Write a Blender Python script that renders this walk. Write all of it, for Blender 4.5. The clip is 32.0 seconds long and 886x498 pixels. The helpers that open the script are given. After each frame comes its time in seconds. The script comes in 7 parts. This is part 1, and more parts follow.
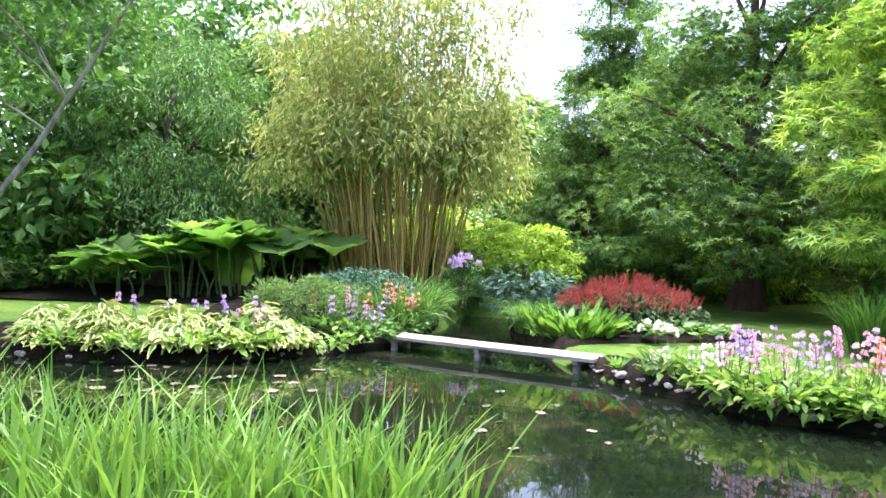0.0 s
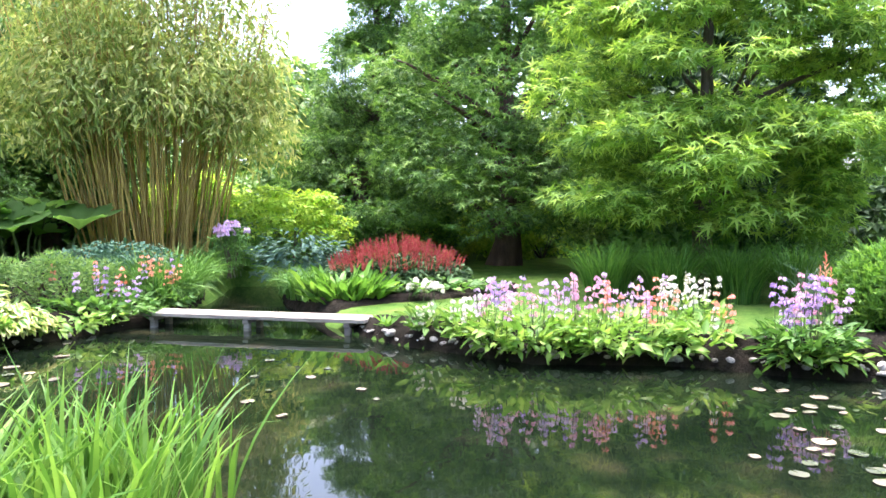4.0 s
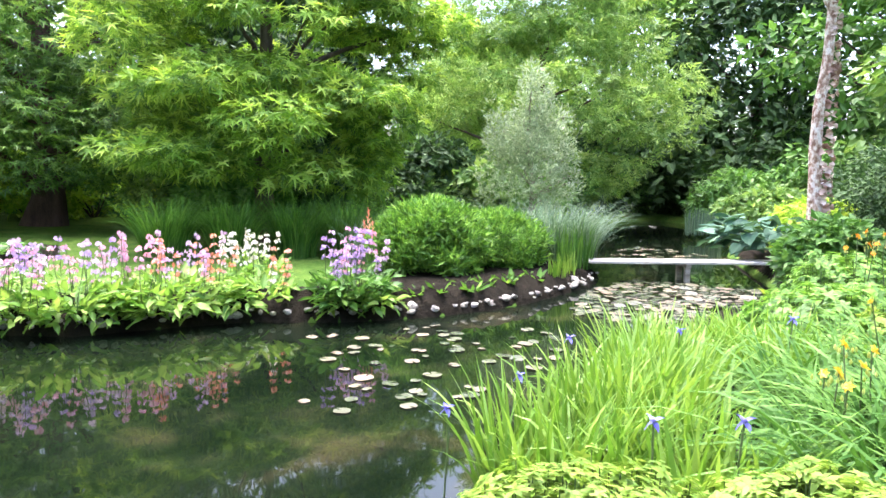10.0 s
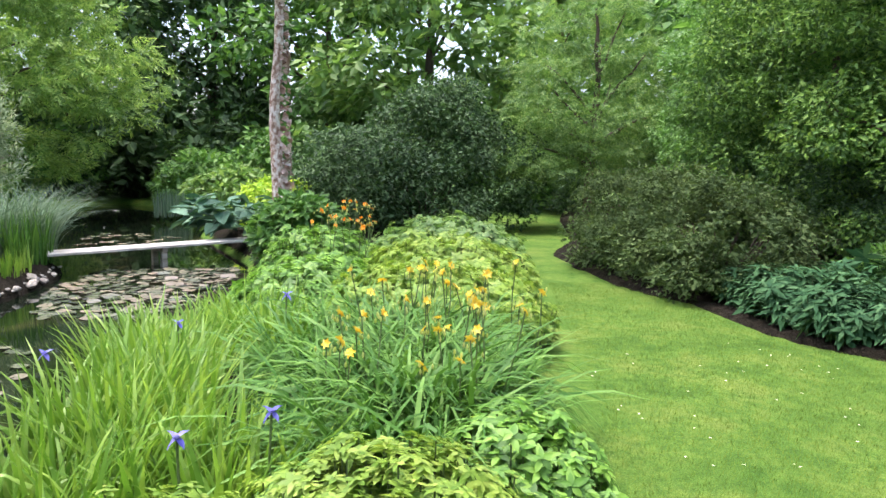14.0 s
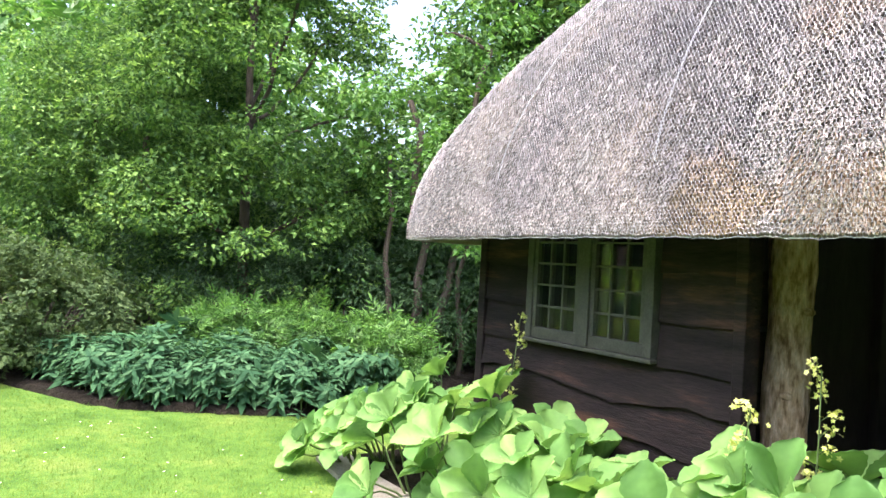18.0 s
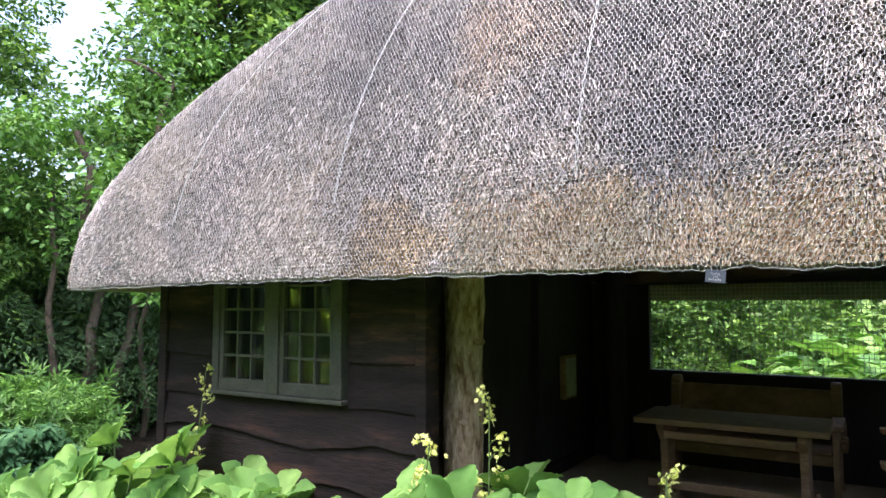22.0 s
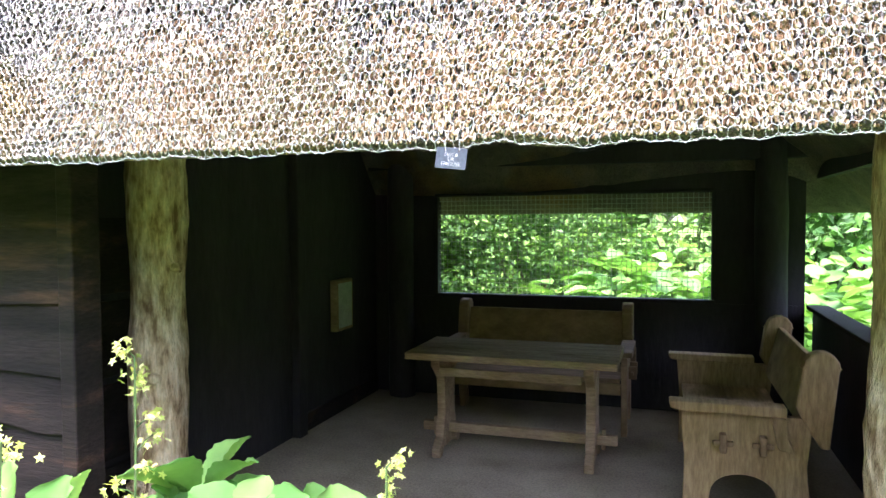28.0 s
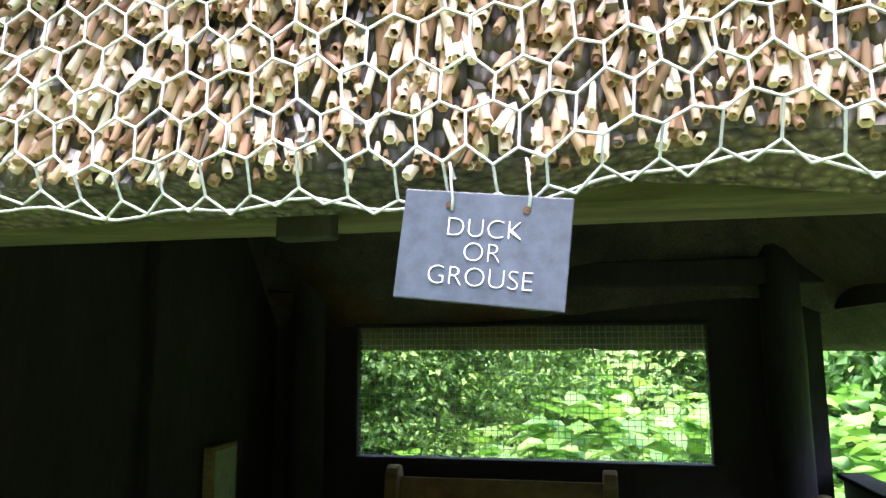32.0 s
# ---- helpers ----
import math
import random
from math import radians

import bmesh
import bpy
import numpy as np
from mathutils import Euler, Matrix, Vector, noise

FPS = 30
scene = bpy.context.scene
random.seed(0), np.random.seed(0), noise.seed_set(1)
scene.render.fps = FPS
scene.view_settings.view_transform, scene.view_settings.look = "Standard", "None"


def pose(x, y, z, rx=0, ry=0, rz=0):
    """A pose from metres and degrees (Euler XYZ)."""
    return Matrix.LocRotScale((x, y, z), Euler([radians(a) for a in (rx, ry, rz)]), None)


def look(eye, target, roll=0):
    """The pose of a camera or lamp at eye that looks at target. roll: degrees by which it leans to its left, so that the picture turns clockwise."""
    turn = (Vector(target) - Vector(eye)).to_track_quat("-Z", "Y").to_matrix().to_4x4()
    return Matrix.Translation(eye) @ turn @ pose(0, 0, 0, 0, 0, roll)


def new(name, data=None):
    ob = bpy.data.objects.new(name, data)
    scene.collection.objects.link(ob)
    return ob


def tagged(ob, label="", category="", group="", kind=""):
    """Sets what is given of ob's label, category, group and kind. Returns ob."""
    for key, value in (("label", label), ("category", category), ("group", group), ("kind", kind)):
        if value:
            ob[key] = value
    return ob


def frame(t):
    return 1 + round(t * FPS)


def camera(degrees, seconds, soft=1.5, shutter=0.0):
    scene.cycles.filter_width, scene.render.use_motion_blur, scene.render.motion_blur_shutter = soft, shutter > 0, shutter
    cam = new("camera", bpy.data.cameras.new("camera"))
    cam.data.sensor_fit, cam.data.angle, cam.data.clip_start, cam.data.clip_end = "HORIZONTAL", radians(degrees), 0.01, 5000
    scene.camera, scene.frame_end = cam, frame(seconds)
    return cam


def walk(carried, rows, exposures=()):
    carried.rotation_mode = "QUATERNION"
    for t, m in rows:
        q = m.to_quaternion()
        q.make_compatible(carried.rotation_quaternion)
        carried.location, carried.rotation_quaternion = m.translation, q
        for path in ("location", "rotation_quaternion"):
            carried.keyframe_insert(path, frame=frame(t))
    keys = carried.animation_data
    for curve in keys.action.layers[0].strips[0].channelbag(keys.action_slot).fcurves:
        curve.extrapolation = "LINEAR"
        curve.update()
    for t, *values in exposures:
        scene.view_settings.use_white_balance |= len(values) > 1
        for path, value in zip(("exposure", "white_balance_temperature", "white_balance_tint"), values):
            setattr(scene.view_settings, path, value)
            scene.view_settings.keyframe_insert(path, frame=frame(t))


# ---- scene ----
cam = camera(65.63, 32.0)
PATH = [
    (0.0, (-0.000, -0.001, 1.644), (0.003, 1.999, 1.642), 1.69),
    (0.5, (0.010, 0.011, 1.637), (0.131, 2.008, 1.633), 1.94),
    (1.0, (0.025, 0.015, 1.636), (0.230, 2.004, 1.624), 2.33),
    (1.5, (0.053, 0.024, 1.621), (0.349, 2.002, 1.601), 2.56),
    (2.0, (0.070, 0.029, 1.619), (0.447, 1.993, 1.587), 2.43),
    (2.5, (0.089, 0.039, 1.611), (0.545, 1.986, 1.562), 1.72),
    (3.0, (0.103, 0.028, 1.610), (0.617, 1.960, 1.547), 1.16),
    (3.5, (0.137, 0.031, 1.605), (0.706, 1.947, 1.527), 0.31),
    (5.5, (0.168, -0.014, 1.610), (1.030, 1.788, 1.505), -0.14),
    (6.0, (0.172, -0.014, 1.609), (1.105, 1.753, 1.510), -0.30),
    (6.5, (0.173, -0.016, 1.614), (1.166, 1.718, 1.518), -0.13),
    (7.0, (0.173, -0.016, 1.616), (1.214, 1.689, 1.521), 0.07),
    (7.5, (0.178, -0.011, 1.603), (1.279, 1.656, 1.507), 0.39),
    (8.0, (0.180, -0.005, 1.588), (1.368, 1.601, 1.484), 0.19),
    (8.5, (0.213, 0.010, 1.578), (1.532, 1.507, 1.451), 0.09),
    (9.0, (0.299, 0.056, 1.566), (1.698, 1.476, 1.410), 0.01),
    (9.5, (0.372, 0.075, 1.561), (1.862, 1.396, 1.376), 0.53),
    (10.0, (0.413, 0.107, 1.560), (2.009, 1.297, 1.360), 1.18),
    (10.5, (0.427, 0.174, 1.574), (2.167, 1.140, 1.368), 1.43),
    (11.0, (0.416, 0.225, 1.579), (2.223, 1.057, 1.369), 0.89),
    (11.5, (0.413, 0.246, 1.574), (2.273, 0.950, 1.363), 0.54),
    (12.0, (0.410, 0.267, 1.571), (2.305, 0.866, 1.351), 0.22),
    (12.5, (0.425, 0.286, 1.561), (2.338, 0.818, 1.325), -0.03),
    (13.0, (0.488, 0.302, 1.556), (2.425, 0.726, 1.296), 0.09),
    (13.5, (0.615, 0.340, 1.549), (2.589, 0.530, 1.287), 0.22),
    (14.0, (0.694, 0.338, 1.548), (2.670, 0.134, 1.320), 0.84),
    (14.5, (0.723, 0.348, 1.561), (2.615, -0.263, 1.350), 2.17),
    (15.0, (0.747, 0.390, 1.566), (2.492, -0.567, 1.371), 2.72),
    (15.5, (0.721, 0.417, 1.577), (2.355, -0.724, 1.398), 3.28),
    (17.5, (0.628, 0.459, 1.581), (1.793, -1.167, 1.575), 3.41),
    (18.0, (0.622, 0.455, 1.581), (1.654, -1.258, 1.610), 3.04),
    (18.5, (0.618, 0.437, 1.578), (1.556, -1.329, 1.631), 2.72),
    (19.0, (0.602, 0.423, 1.599), (1.465, -1.379, 1.690), 2.46),
    (19.5, (0.591, 0.404, 1.622), (1.371, -1.426, 1.828), 2.89),
    (20.0, (0.579, 0.403, 1.627), (1.193, -1.472, 1.955), 2.54),
    (20.5, (0.578, 0.357, 1.620), (0.995, -1.583, 1.871), 0.99),
    (21.0, (0.575, 0.336, 1.623), (0.846, -1.635, 1.826), -0.29),
    (21.5, (0.569, 0.335, 1.621), (0.832, -1.640, 1.796), -0.74),
    (22.0, (0.562, 0.333, 1.625), (0.797, -1.647, 1.782), -0.18),
    (22.5, (0.548, 0.332, 1.650), (0.685, -1.646, 1.913), 0.86),
    (23.0, (0.526, 0.323, 1.658), (0.576, -1.641, 2.031), 1.92),
    (23.5, (0.492, 0.326, 1.663), (0.463, -1.627, 2.093), 2.69),
    (24.0, (0.451, 0.344, 1.664), (0.327, -1.599, 2.123), 2.70),
    (24.5, (0.406, 0.350, 1.644), (0.118, -1.611, 1.909), 2.24),
    (25.0, (0.331, 0.320, 1.615), (-0.071, -1.638, 1.679), 2.03),
    (25.5, (0.226, 0.285, 1.577), (-0.085, -1.689, 1.511), 1.69),
    (27.5, (0.207, -0.425, 1.553), (-0.025, -2.401, 1.352), -0.42),
    (28.0, (0.102, -0.733, 1.580), (-0.156, -2.715, 1.503), -0.34),
    (28.5, (0.086, -0.959, 1.589), (-0.202, -2.938, 1.574), -0.11),
    (29.0, (0.134, -1.199, 1.619), (-0.252, -3.161, 1.669), 0.36),
    (29.5, (0.118, -1.396, 1.628), (-0.405, -3.326, 1.657), 0.45),
    (30.0, (0.048, -1.614, 1.657), (-0.460, -3.547, 1.731), 0.51),
    (30.5, (-0.006, -1.776, 1.678), (-0.374, -3.734, 1.851), 0.30),
    (31.0, (-0.019, -1.867, 1.692), (-0.392, -3.820, 1.916), 0.05),
    (31.5, (-0.018, -1.913, 1.693), (-0.453, -3.846, 1.969), -0.07),
    (32.0, (-0.023, -1.923, 1.678), (-0.513, -3.842, 1.955), -0.30),
]
walk(cam, [(t, look(eye, target, roll)) for t, eye, target, roll in PATH],
     exposures=[(0.0, 2.75, 6000, 21), (6.0, 2.96, 6050, 18), (10.0, 2.88, 6150, 17), (12.5, 2.30, 6250, 17), (14.0, 2.05, 6250, 15), (15.0, 2.15, 6250, 19), (17.5, 2.73, 6200, 18), (19.0, 2.83, 6200, 17), (21.0, 2.68, 6150, 17), (23.5, 2.20, 6100, 18), (25.0, 2.40, 6100, 16), (25.6, 3.05, 6050, 16), (27.5, 3.55, 5900, 18), (28.5, 3.80, 5850, 18), (30.0, 3.65, 5850, 16), (32.0, 3.35, 5900, 18)])

# ---- light ----
world = bpy.data.worlds.new("sky")
scene.world = world
world.use_nodes = True
wn = world.node_tree
sky = wn.nodes.new("ShaderNodeTexSky")
sky.sky_type, sky.sun_disc = "NISHITA", False
sky.sun_elevation, sky.sun_rotation = radians(78), radians(17)
sky.air_density, sky.dust_density, sky.ozone_density = 1.0, 6.0, 1.0
wn.nodes["Background"].inputs["Strength"].default_value = 0.15
wn.links.new(sky.outputs["Color"], wn.nodes["Background"].inputs["Color"])
sun = new("sun", bpy.data.lights.new("sun", "SUN"))
sun.data.energy, sun.data.angle, sun.data.color = 0.8, radians(50), (1.0, 0.97, 0.93)
sun.matrix_world = look((0, 0, 0), (-0.06, -0.20, -0.98))

# ---- materials ----
def node_mat(name):
    m = bpy.data.materials.new(name)
    m.use_nodes = True
    return m, m.node_tree, m.node_tree.nodes["Principled BSDF"]


def ramp(nt, fac, stops):
    r = nt.nodes.new("ShaderNodeValToRGB")
    while len(r.color_ramp.elements) < len(stops):
        r.color_ramp.elements.new(0.5)
    for e, (p, c) in zip(r.color_ramp.elements, stops):
        e.position, e.color = p, (*c, 1)
    nt.links.new(fac, r.inputs[0])
    return r.outputs[0]


def noise_tex(nt, scale, detail=4, rough=0.55, stretch=None, warp=0.0):
    n = nt.nodes.new("ShaderNodeTexNoise")
    n.inputs["Scale"].default_value, n.inputs["Detail"].default_value, n.inputs["Roughness"].default_value = scale, detail, rough
    n.inputs["Distortion"].default_value = warp
    tc = nt.nodes.new("ShaderNodeTexCoord")
    mp = nt.nodes.new("ShaderNodeMapping")
    if stretch:
        mp.inputs["Scale"].default_value = stretch
    nt.links.new(tc.outputs["Object"], mp.inputs[0])
    nt.links.new(mp.outputs[0], n.inputs["Vector"])
    return n.outputs["Fac"]


def mixc(nt, a, b, fac, mode="MIX"):
    m = nt.nodes.new("ShaderNodeMix")
    m.data_type, m.blend_type = "RGBA", mode
    for sock, v in ((m.inputs[6], a), (m.inputs[7], b), (m.inputs[0], fac)):
        if hasattr(v, "node"):
            nt.links.new(v, sock)
        else:
            sock.default_value = v if isinstance(v, float) else (*v, 1)
    return m.outputs[2]


def bump(nt, bsdf, fac, strength, dist=0.01):
    b = nt.nodes.new("ShaderNodeBump")
    b.inputs["Strength"].default_value, b.inputs["Distance"].default_value = strength, dist
    nt.links.new(fac, b.inputs["Height"])
    nt.links.new(b.outputs[0], bsdf.inputs["Normal"])


def leaf_mat(name, dark, mid, light, rough=0.45, glow=0.35, patch=0.9, deep=False, spec=0.35):
    """Foliage: each leaf takes its own tone, with a slow drift over the plant, and lets light through."""
    m, nt, b = node_mat(name)
    geo = nt.nodes.new("ShaderNodeNewGeometry")
    own = nt.nodes.new("ShaderNodeObjectInfo")
    add, tone = nt.nodes.new("ShaderNodeMath"), nt.nodes.new("ShaderNodeMath")
    add.operation, tone.operation = "ADD", "FRACT"
    nt.links.new(geo.outputs["Random Per Island"], add.inputs[0])
    nt.links.new(own.outputs["Random"], add.inputs[1])
    nt.links.new(add.outputs[0], tone.inputs[0])
    col = ramp(nt, tone.outputs[0], [(0.0, dark), (0.5, mid), (1.0, light)])
    drift = ramp(nt, noise_tex(nt, patch, 5 if deep else 3), [(0.34, (0.5, 0.5, 0.55)), (0.52, (0.92, 0.9, 0.88)), (0.7, (1.2, 1.08, 0.94))] if deep else [(0.3, (0.78, 0.76, 0.8)), (0.7, (1.24, 1.12, 1.15))])
    col = mixc(nt, col, drift, 1.0, "MULTIPLY")
    nt.links.new(col, b.inputs["Base Color"])
    b.inputs["Roughness"].default_value = rough
    b.inputs["Specular IOR Level"].default_value = spec
    t = nt.nodes.new("ShaderNodeBsdfTranslucent")
    warm = mixc(nt, col, (1.15, 1.15, 0.7), 1.0, "MULTIPLY")
    nt.links.new(warm, t.inputs["Color"])
    mx = nt.nodes.new("ShaderNodeMixShader")
    mx.inputs[0].default_value = glow
    nt.links.new(b.outputs[0], mx.inputs[1])
    nt.links.new(t.outputs[0], mx.inputs[2])
    nt.links.new(mx.outputs[0], nt.nodes["Material Output"].inputs[0])
    return m


def surf_mat(name, stops, scale=6, rough=0.8, stretch=None, bumps=0.4, dist=0.01, fine=60, metal=0.0, var=0.0, spec=0.3):
    """A matt surface: a coarse stain pattern, a fine grain, relief, and a tone of its own for each piece."""
    m, nt, b = node_mat(name)
    coarse, grain = noise_tex(nt, scale, 5, 0.6, stretch), noise_tex(nt, fine, 4, 0.65, stretch)
    col = ramp(nt, coarse, stops)
    col = mixc(nt, col, ramp(nt, grain, [(0.3, (0.72, 0.72, 0.72)), (0.7, (1.2, 1.2, 1.2))]), 1.0, "MULTIPLY")
    if var:
        oi = nt.nodes.new("ShaderNodeObjectInfo")
        col = mixc(nt, col, ramp(nt, oi.outputs["Random"], [(0.0, (1 - var,) * 3), (1.0, (1 + var,) * 3)]), 1.0, "MULTIPLY")
    nt.links.new(col, b.inputs["Base Color"])
    b.inputs["Roughness"].default_value, b.inputs["Metallic"].default_value = rough, metal
    b.inputs["Specular IOR Level"].default_value = spec
    add = nt.nodes.new("ShaderNodeMath")
    add.operation = "ADD"
    nt.links.new(coarse, add.inputs[0])
    nt.links.new(grain, add.inputs[1])
    bump(nt, b, add.outputs[0], bumps, dist)
    return m


M = {}
M["bright_leaf"] = leaf_mat("bright_leaf", (0.0625, 0.163, 0.025), (0.125, 0.3, 0.0438), (0.25, 0.475, 0.075))
M["star_leaf"] = leaf_mat("star_leaf", (0.085, 0.19, 0.03), (0.21, 0.4, 0.055), (0.46, 0.65, 0.12), glow=0.42, patch=0.5)
M["mid_leaf"] = leaf_mat("mid_leaf", (0.0465, 0.132, 0.0279), (0.093, 0.232, 0.0465), (0.171, 0.357, 0.0775))
M["gum_leaf"] = leaf_mat("gum_leaf", (0.042, 0.11, 0.024), (0.105, 0.23, 0.044), (0.23, 0.41, 0.085), glow=0.4, patch=0.7)
# dark foliage; also the painted shade under the tall evergreens
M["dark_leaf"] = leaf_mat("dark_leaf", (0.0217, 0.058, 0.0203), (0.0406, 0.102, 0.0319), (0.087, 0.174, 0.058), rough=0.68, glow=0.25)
M["soft_leaf"] = leaf_mat("soft_leaf", (0.07, 0.168, 0.042), (0.14, 0.28, 0.07), (0.238, 0.392, 0.112), glow=0.4)
M["yellow_leaf"] = leaf_mat("yellow_leaf", (0.22, 0.42, 0.04), (0.38, 0.6, 0.065), (0.55, 0.73, 0.12), glow=0.48)
M["cypress_leaf"] = leaf_mat("cypress_leaf", (0.12, 0.245, 0.06), (0.215, 0.385, 0.09), (0.34, 0.51, 0.14), glow=0.48)
M["silver_leaf"] = leaf_mat("silver_leaf", (0.2, 0.3, 0.17), (0.31, 0.43, 0.27), (0.45, 0.56, 0.4))
M["blue_leaf"] = leaf_mat("blue_leaf", (0.0375, 0.106, 0.0625), (0.075, 0.175, 0.112), (0.12, 0.245, 0.155), rough=0.6, glow=0.22, spec=0.2)
M["grey_leaf"] = leaf_mat("grey_leaf", (0.04, 0.078, 0.027), (0.065, 0.115, 0.038), (0.105, 0.165, 0.06), rough=0.75, spec=0.15)
M["evergreen_leaf"] = leaf_mat("evergreen_leaf", (0.034, 0.088, 0.024), (0.085, 0.195, 0.042), (0.24, 0.42, 0.1), rough=0.6, glow=0.4, patch=0.8, spec=0.2)
M["hellebore_leaf"] = leaf_mat("hellebore_leaf", (0.024, 0.08, 0.032), (0.045, 0.125, 0.05), (0.078, 0.175, 0.072), rough=0.75, glow=0.25, spec=0.12)
M["hosta_blue"] = leaf_mat("hosta_blue", (0.045, 0.11, 0.08), (0.075, 0.16, 0.115), (0.11, 0.21, 0.155), rough=0.75, glow=0.25)
M["rodgersia_leaf"] = leaf_mat("rodgersia_leaf", (0.085, 0.215, 0.05), (0.15, 0.315, 0.08), (0.24, 0.43, 0.12), rough=0.6, glow=0.38, patch=9, spec=0.15)
M["bamboo_leaf"] = leaf_mat("bamboo_leaf", (0.19, 0.29, 0.07), (0.34, 0.45, 0.13), (0.6, 0.63, 0.25), glow=0.5, patch=1.4)
M["blade"] = leaf_mat("blade", (0.065, 0.175, 0.026), (0.115, 0.265, 0.043), (0.21, 0.39, 0.075), rough=0.4, glow=0.4, spec=0.22)
M["lawn_blade"] = leaf_mat("lawn_blade", (0.07, 0.14, 0.02), (0.11, 0.19, 0.03), (0.15, 0.225, 0.045), rough=0.9, glow=0.25, spec=0.08)
M["lime_blade"] = leaf_mat("lime_blade", (0.1, 0.235, 0.026), (0.16, 0.325, 0.043), (0.27, 0.44, 0.08), rough=0.4, glow=0.4)
M["deep_blade"] = leaf_mat("deep_blade", (0.045, 0.14, 0.024), (0.085, 0.215, 0.038), (0.15, 0.31, 0.06), rough=0.5, glow=0.3, spec=0.2)
M["blue_blade"] = leaf_mat("blue_blade", (0.06, 0.13, 0.08), (0.11, 0.2, 0.13), (0.2, 0.3, 0.21), rough=0.6, glow=0.3)
M["lime_leaf"] = leaf_mat("lime_leaf", (0.12, 0.24, 0.032), (0.19, 0.33, 0.047), (0.3, 0.43, 0.085), glow=0.35, patch=3, spec=0.25)
M["big_leaf"] = leaf_mat("big_leaf", (0.08, 0.22, 0.04), (0.14, 0.32, 0.06), (0.23, 0.43, 0.1), rough=0.5, glow=0.35, patch=4)
M["gunnera_leaf"] = leaf_mat("gunnera_leaf", (0.08, 0.2, 0.035), (0.13, 0.29, 0.055), (0.2, 0.38, 0.09), rough=0.7, glow=0.65)
M["variegated"] = leaf_mat("variegated", (0.5, 0.6, 0.15), (0.66, 0.73, 0.27), (0.8, 0.83, 0.45), glow=0.12)
M["red_plume"] = leaf_mat("red_plume", (0.24, 0.04, 0.042), (0.38, 0.08, 0.08), (0.5, 0.17, 0.165), glow=0.25, patch=2)
M["purple"] = leaf_mat("purple", (0.34, 0.22, 0.6), (0.47, 0.33, 0.72), (0.62, 0.5, 0.82), glow=0.3)
M["lilac"] = leaf_mat("lilac", (0.5, 0.36, 0.66), (0.62, 0.47, 0.75), (0.74, 0.62, 0.83), glow=0.3)
M["pink"] = leaf_mat("pink", (0.66, 0.28, 0.5), (0.76, 0.42, 0.62), (0.84, 0.58, 0.74), glow=0.3)
M["coral"] = leaf_mat("coral", (0.72, 0.24, 0.17), (0.8, 0.34, 0.24), (0.85, 0.48, 0.36), glow=0.3)
M["white_petal"] = leaf_mat("white_petal", (0.7, 0.72, 0.66), (0.8, 0.8, 0.76), (0.85, 0.85, 0.82), glow=0.3)
M["yellow_petal"] = leaf_mat("yellow_petal", (0.84, 0.58, 0.03), (0.9, 0.7, 0.06), (0.92, 0.8, 0.2), glow=0.3)
M["orange_petal"] = leaf_mat("orange_petal", (0.75, 0.25, 0.01), (0.85, 0.35, 0.02), (0.9, 0.45, 0.04), glow=0.3)
M["blue_petal"] = leaf_mat("blue_petal", (0.1, 0.1, 0.5), (0.18, 0.18, 0.68), (0.28, 0.28, 0.8), glow=0.3)
M["pale_yellow"] = leaf_mat("pale_yellow", (0.46, 0.56, 0.12), (0.58, 0.66, 0.19), (0.68, 0.74, 0.3), glow=0.3)
M["lily_pad"] = leaf_mat("lily_pad", (0.065, 0.085, 0.05), (0.12, 0.14, 0.09), (0.22, 0.195, 0.14), rough=0.25, glow=0.04, patch=1.2, spec=0.45)
M["stem"] = surf_mat("stem", [(0.3, (0.06, 0.1, 0.03)), (0.7, (0.12, 0.17, 0.06))], 8, 0.6)
M["bark"] = surf_mat("bark", [(0.3, (0.05, 0.038, 0.028)), (0.7, (0.13, 0.1, 0.075))], 7, 0.9, (1, 1, 0.25), 0.8, 0.03)
M["red_bark"] = surf_mat("red_bark", [(0.3, (0.06, 0.035, 0.03)), (0.7, (0.14, 0.085, 0.07))], 6, 0.9, (1, 1, 0.2), 0.8, 0.03)
M["pale_bark"] = surf_mat("pale_bark", [(0.35, (0.16, 0.15, 0.11)), (0.65, (0.36, 0.33, 0.26))], 6, 0.85, (1, 1, 0.4), 0.6, 0.02)
M["birch_bark"] = surf_mat("birch_bark", [(0.4, (0.3, 0.17, 0.12)), (0.49, (0.64, 0.46, 0.36)), (0.58, (0.88, 0.8, 0.73))], 13, 0.85, (1, 1, 0.7), 0.9, 0.03)
M["peel"] = leaf_mat("peel", (0.24, 0.13, 0.09), (0.6, 0.45, 0.37), (0.86, 0.79, 0.73), rough=0.8, glow=0.1)
M["cane"] = surf_mat("cane", [(0.3, (0.3, 0.2, 0.05)), (0.7, (0.52, 0.38, 0.11))], 5, 0.4, None, 0.1, var=0.25)
M["soil"] = surf_mat("soil", [(0.3, (0.011, 0.0092, 0.0062)), (0.7, (0.034, 0.028, 0.02))], 9, 0.95, None, 1.0, 0.08, 38, spec=0.1)
M["stone"] = surf_mat("stone", [(0.32, (0.2, 0.18, 0.15)), (0.52, (0.4, 0.37, 0.33)), (0.7, (0.64, 0.62, 0.57))], 9, 0.85, None, 0.6, 0.02, 50, var=0.3)
M["paving"] = surf_mat("paving", [(0.3, (0.2, 0.18, 0.15)), (0.7, (0.36, 0.33, 0.29))], 5, 0.9, None, 0.5, 0.01, 70)
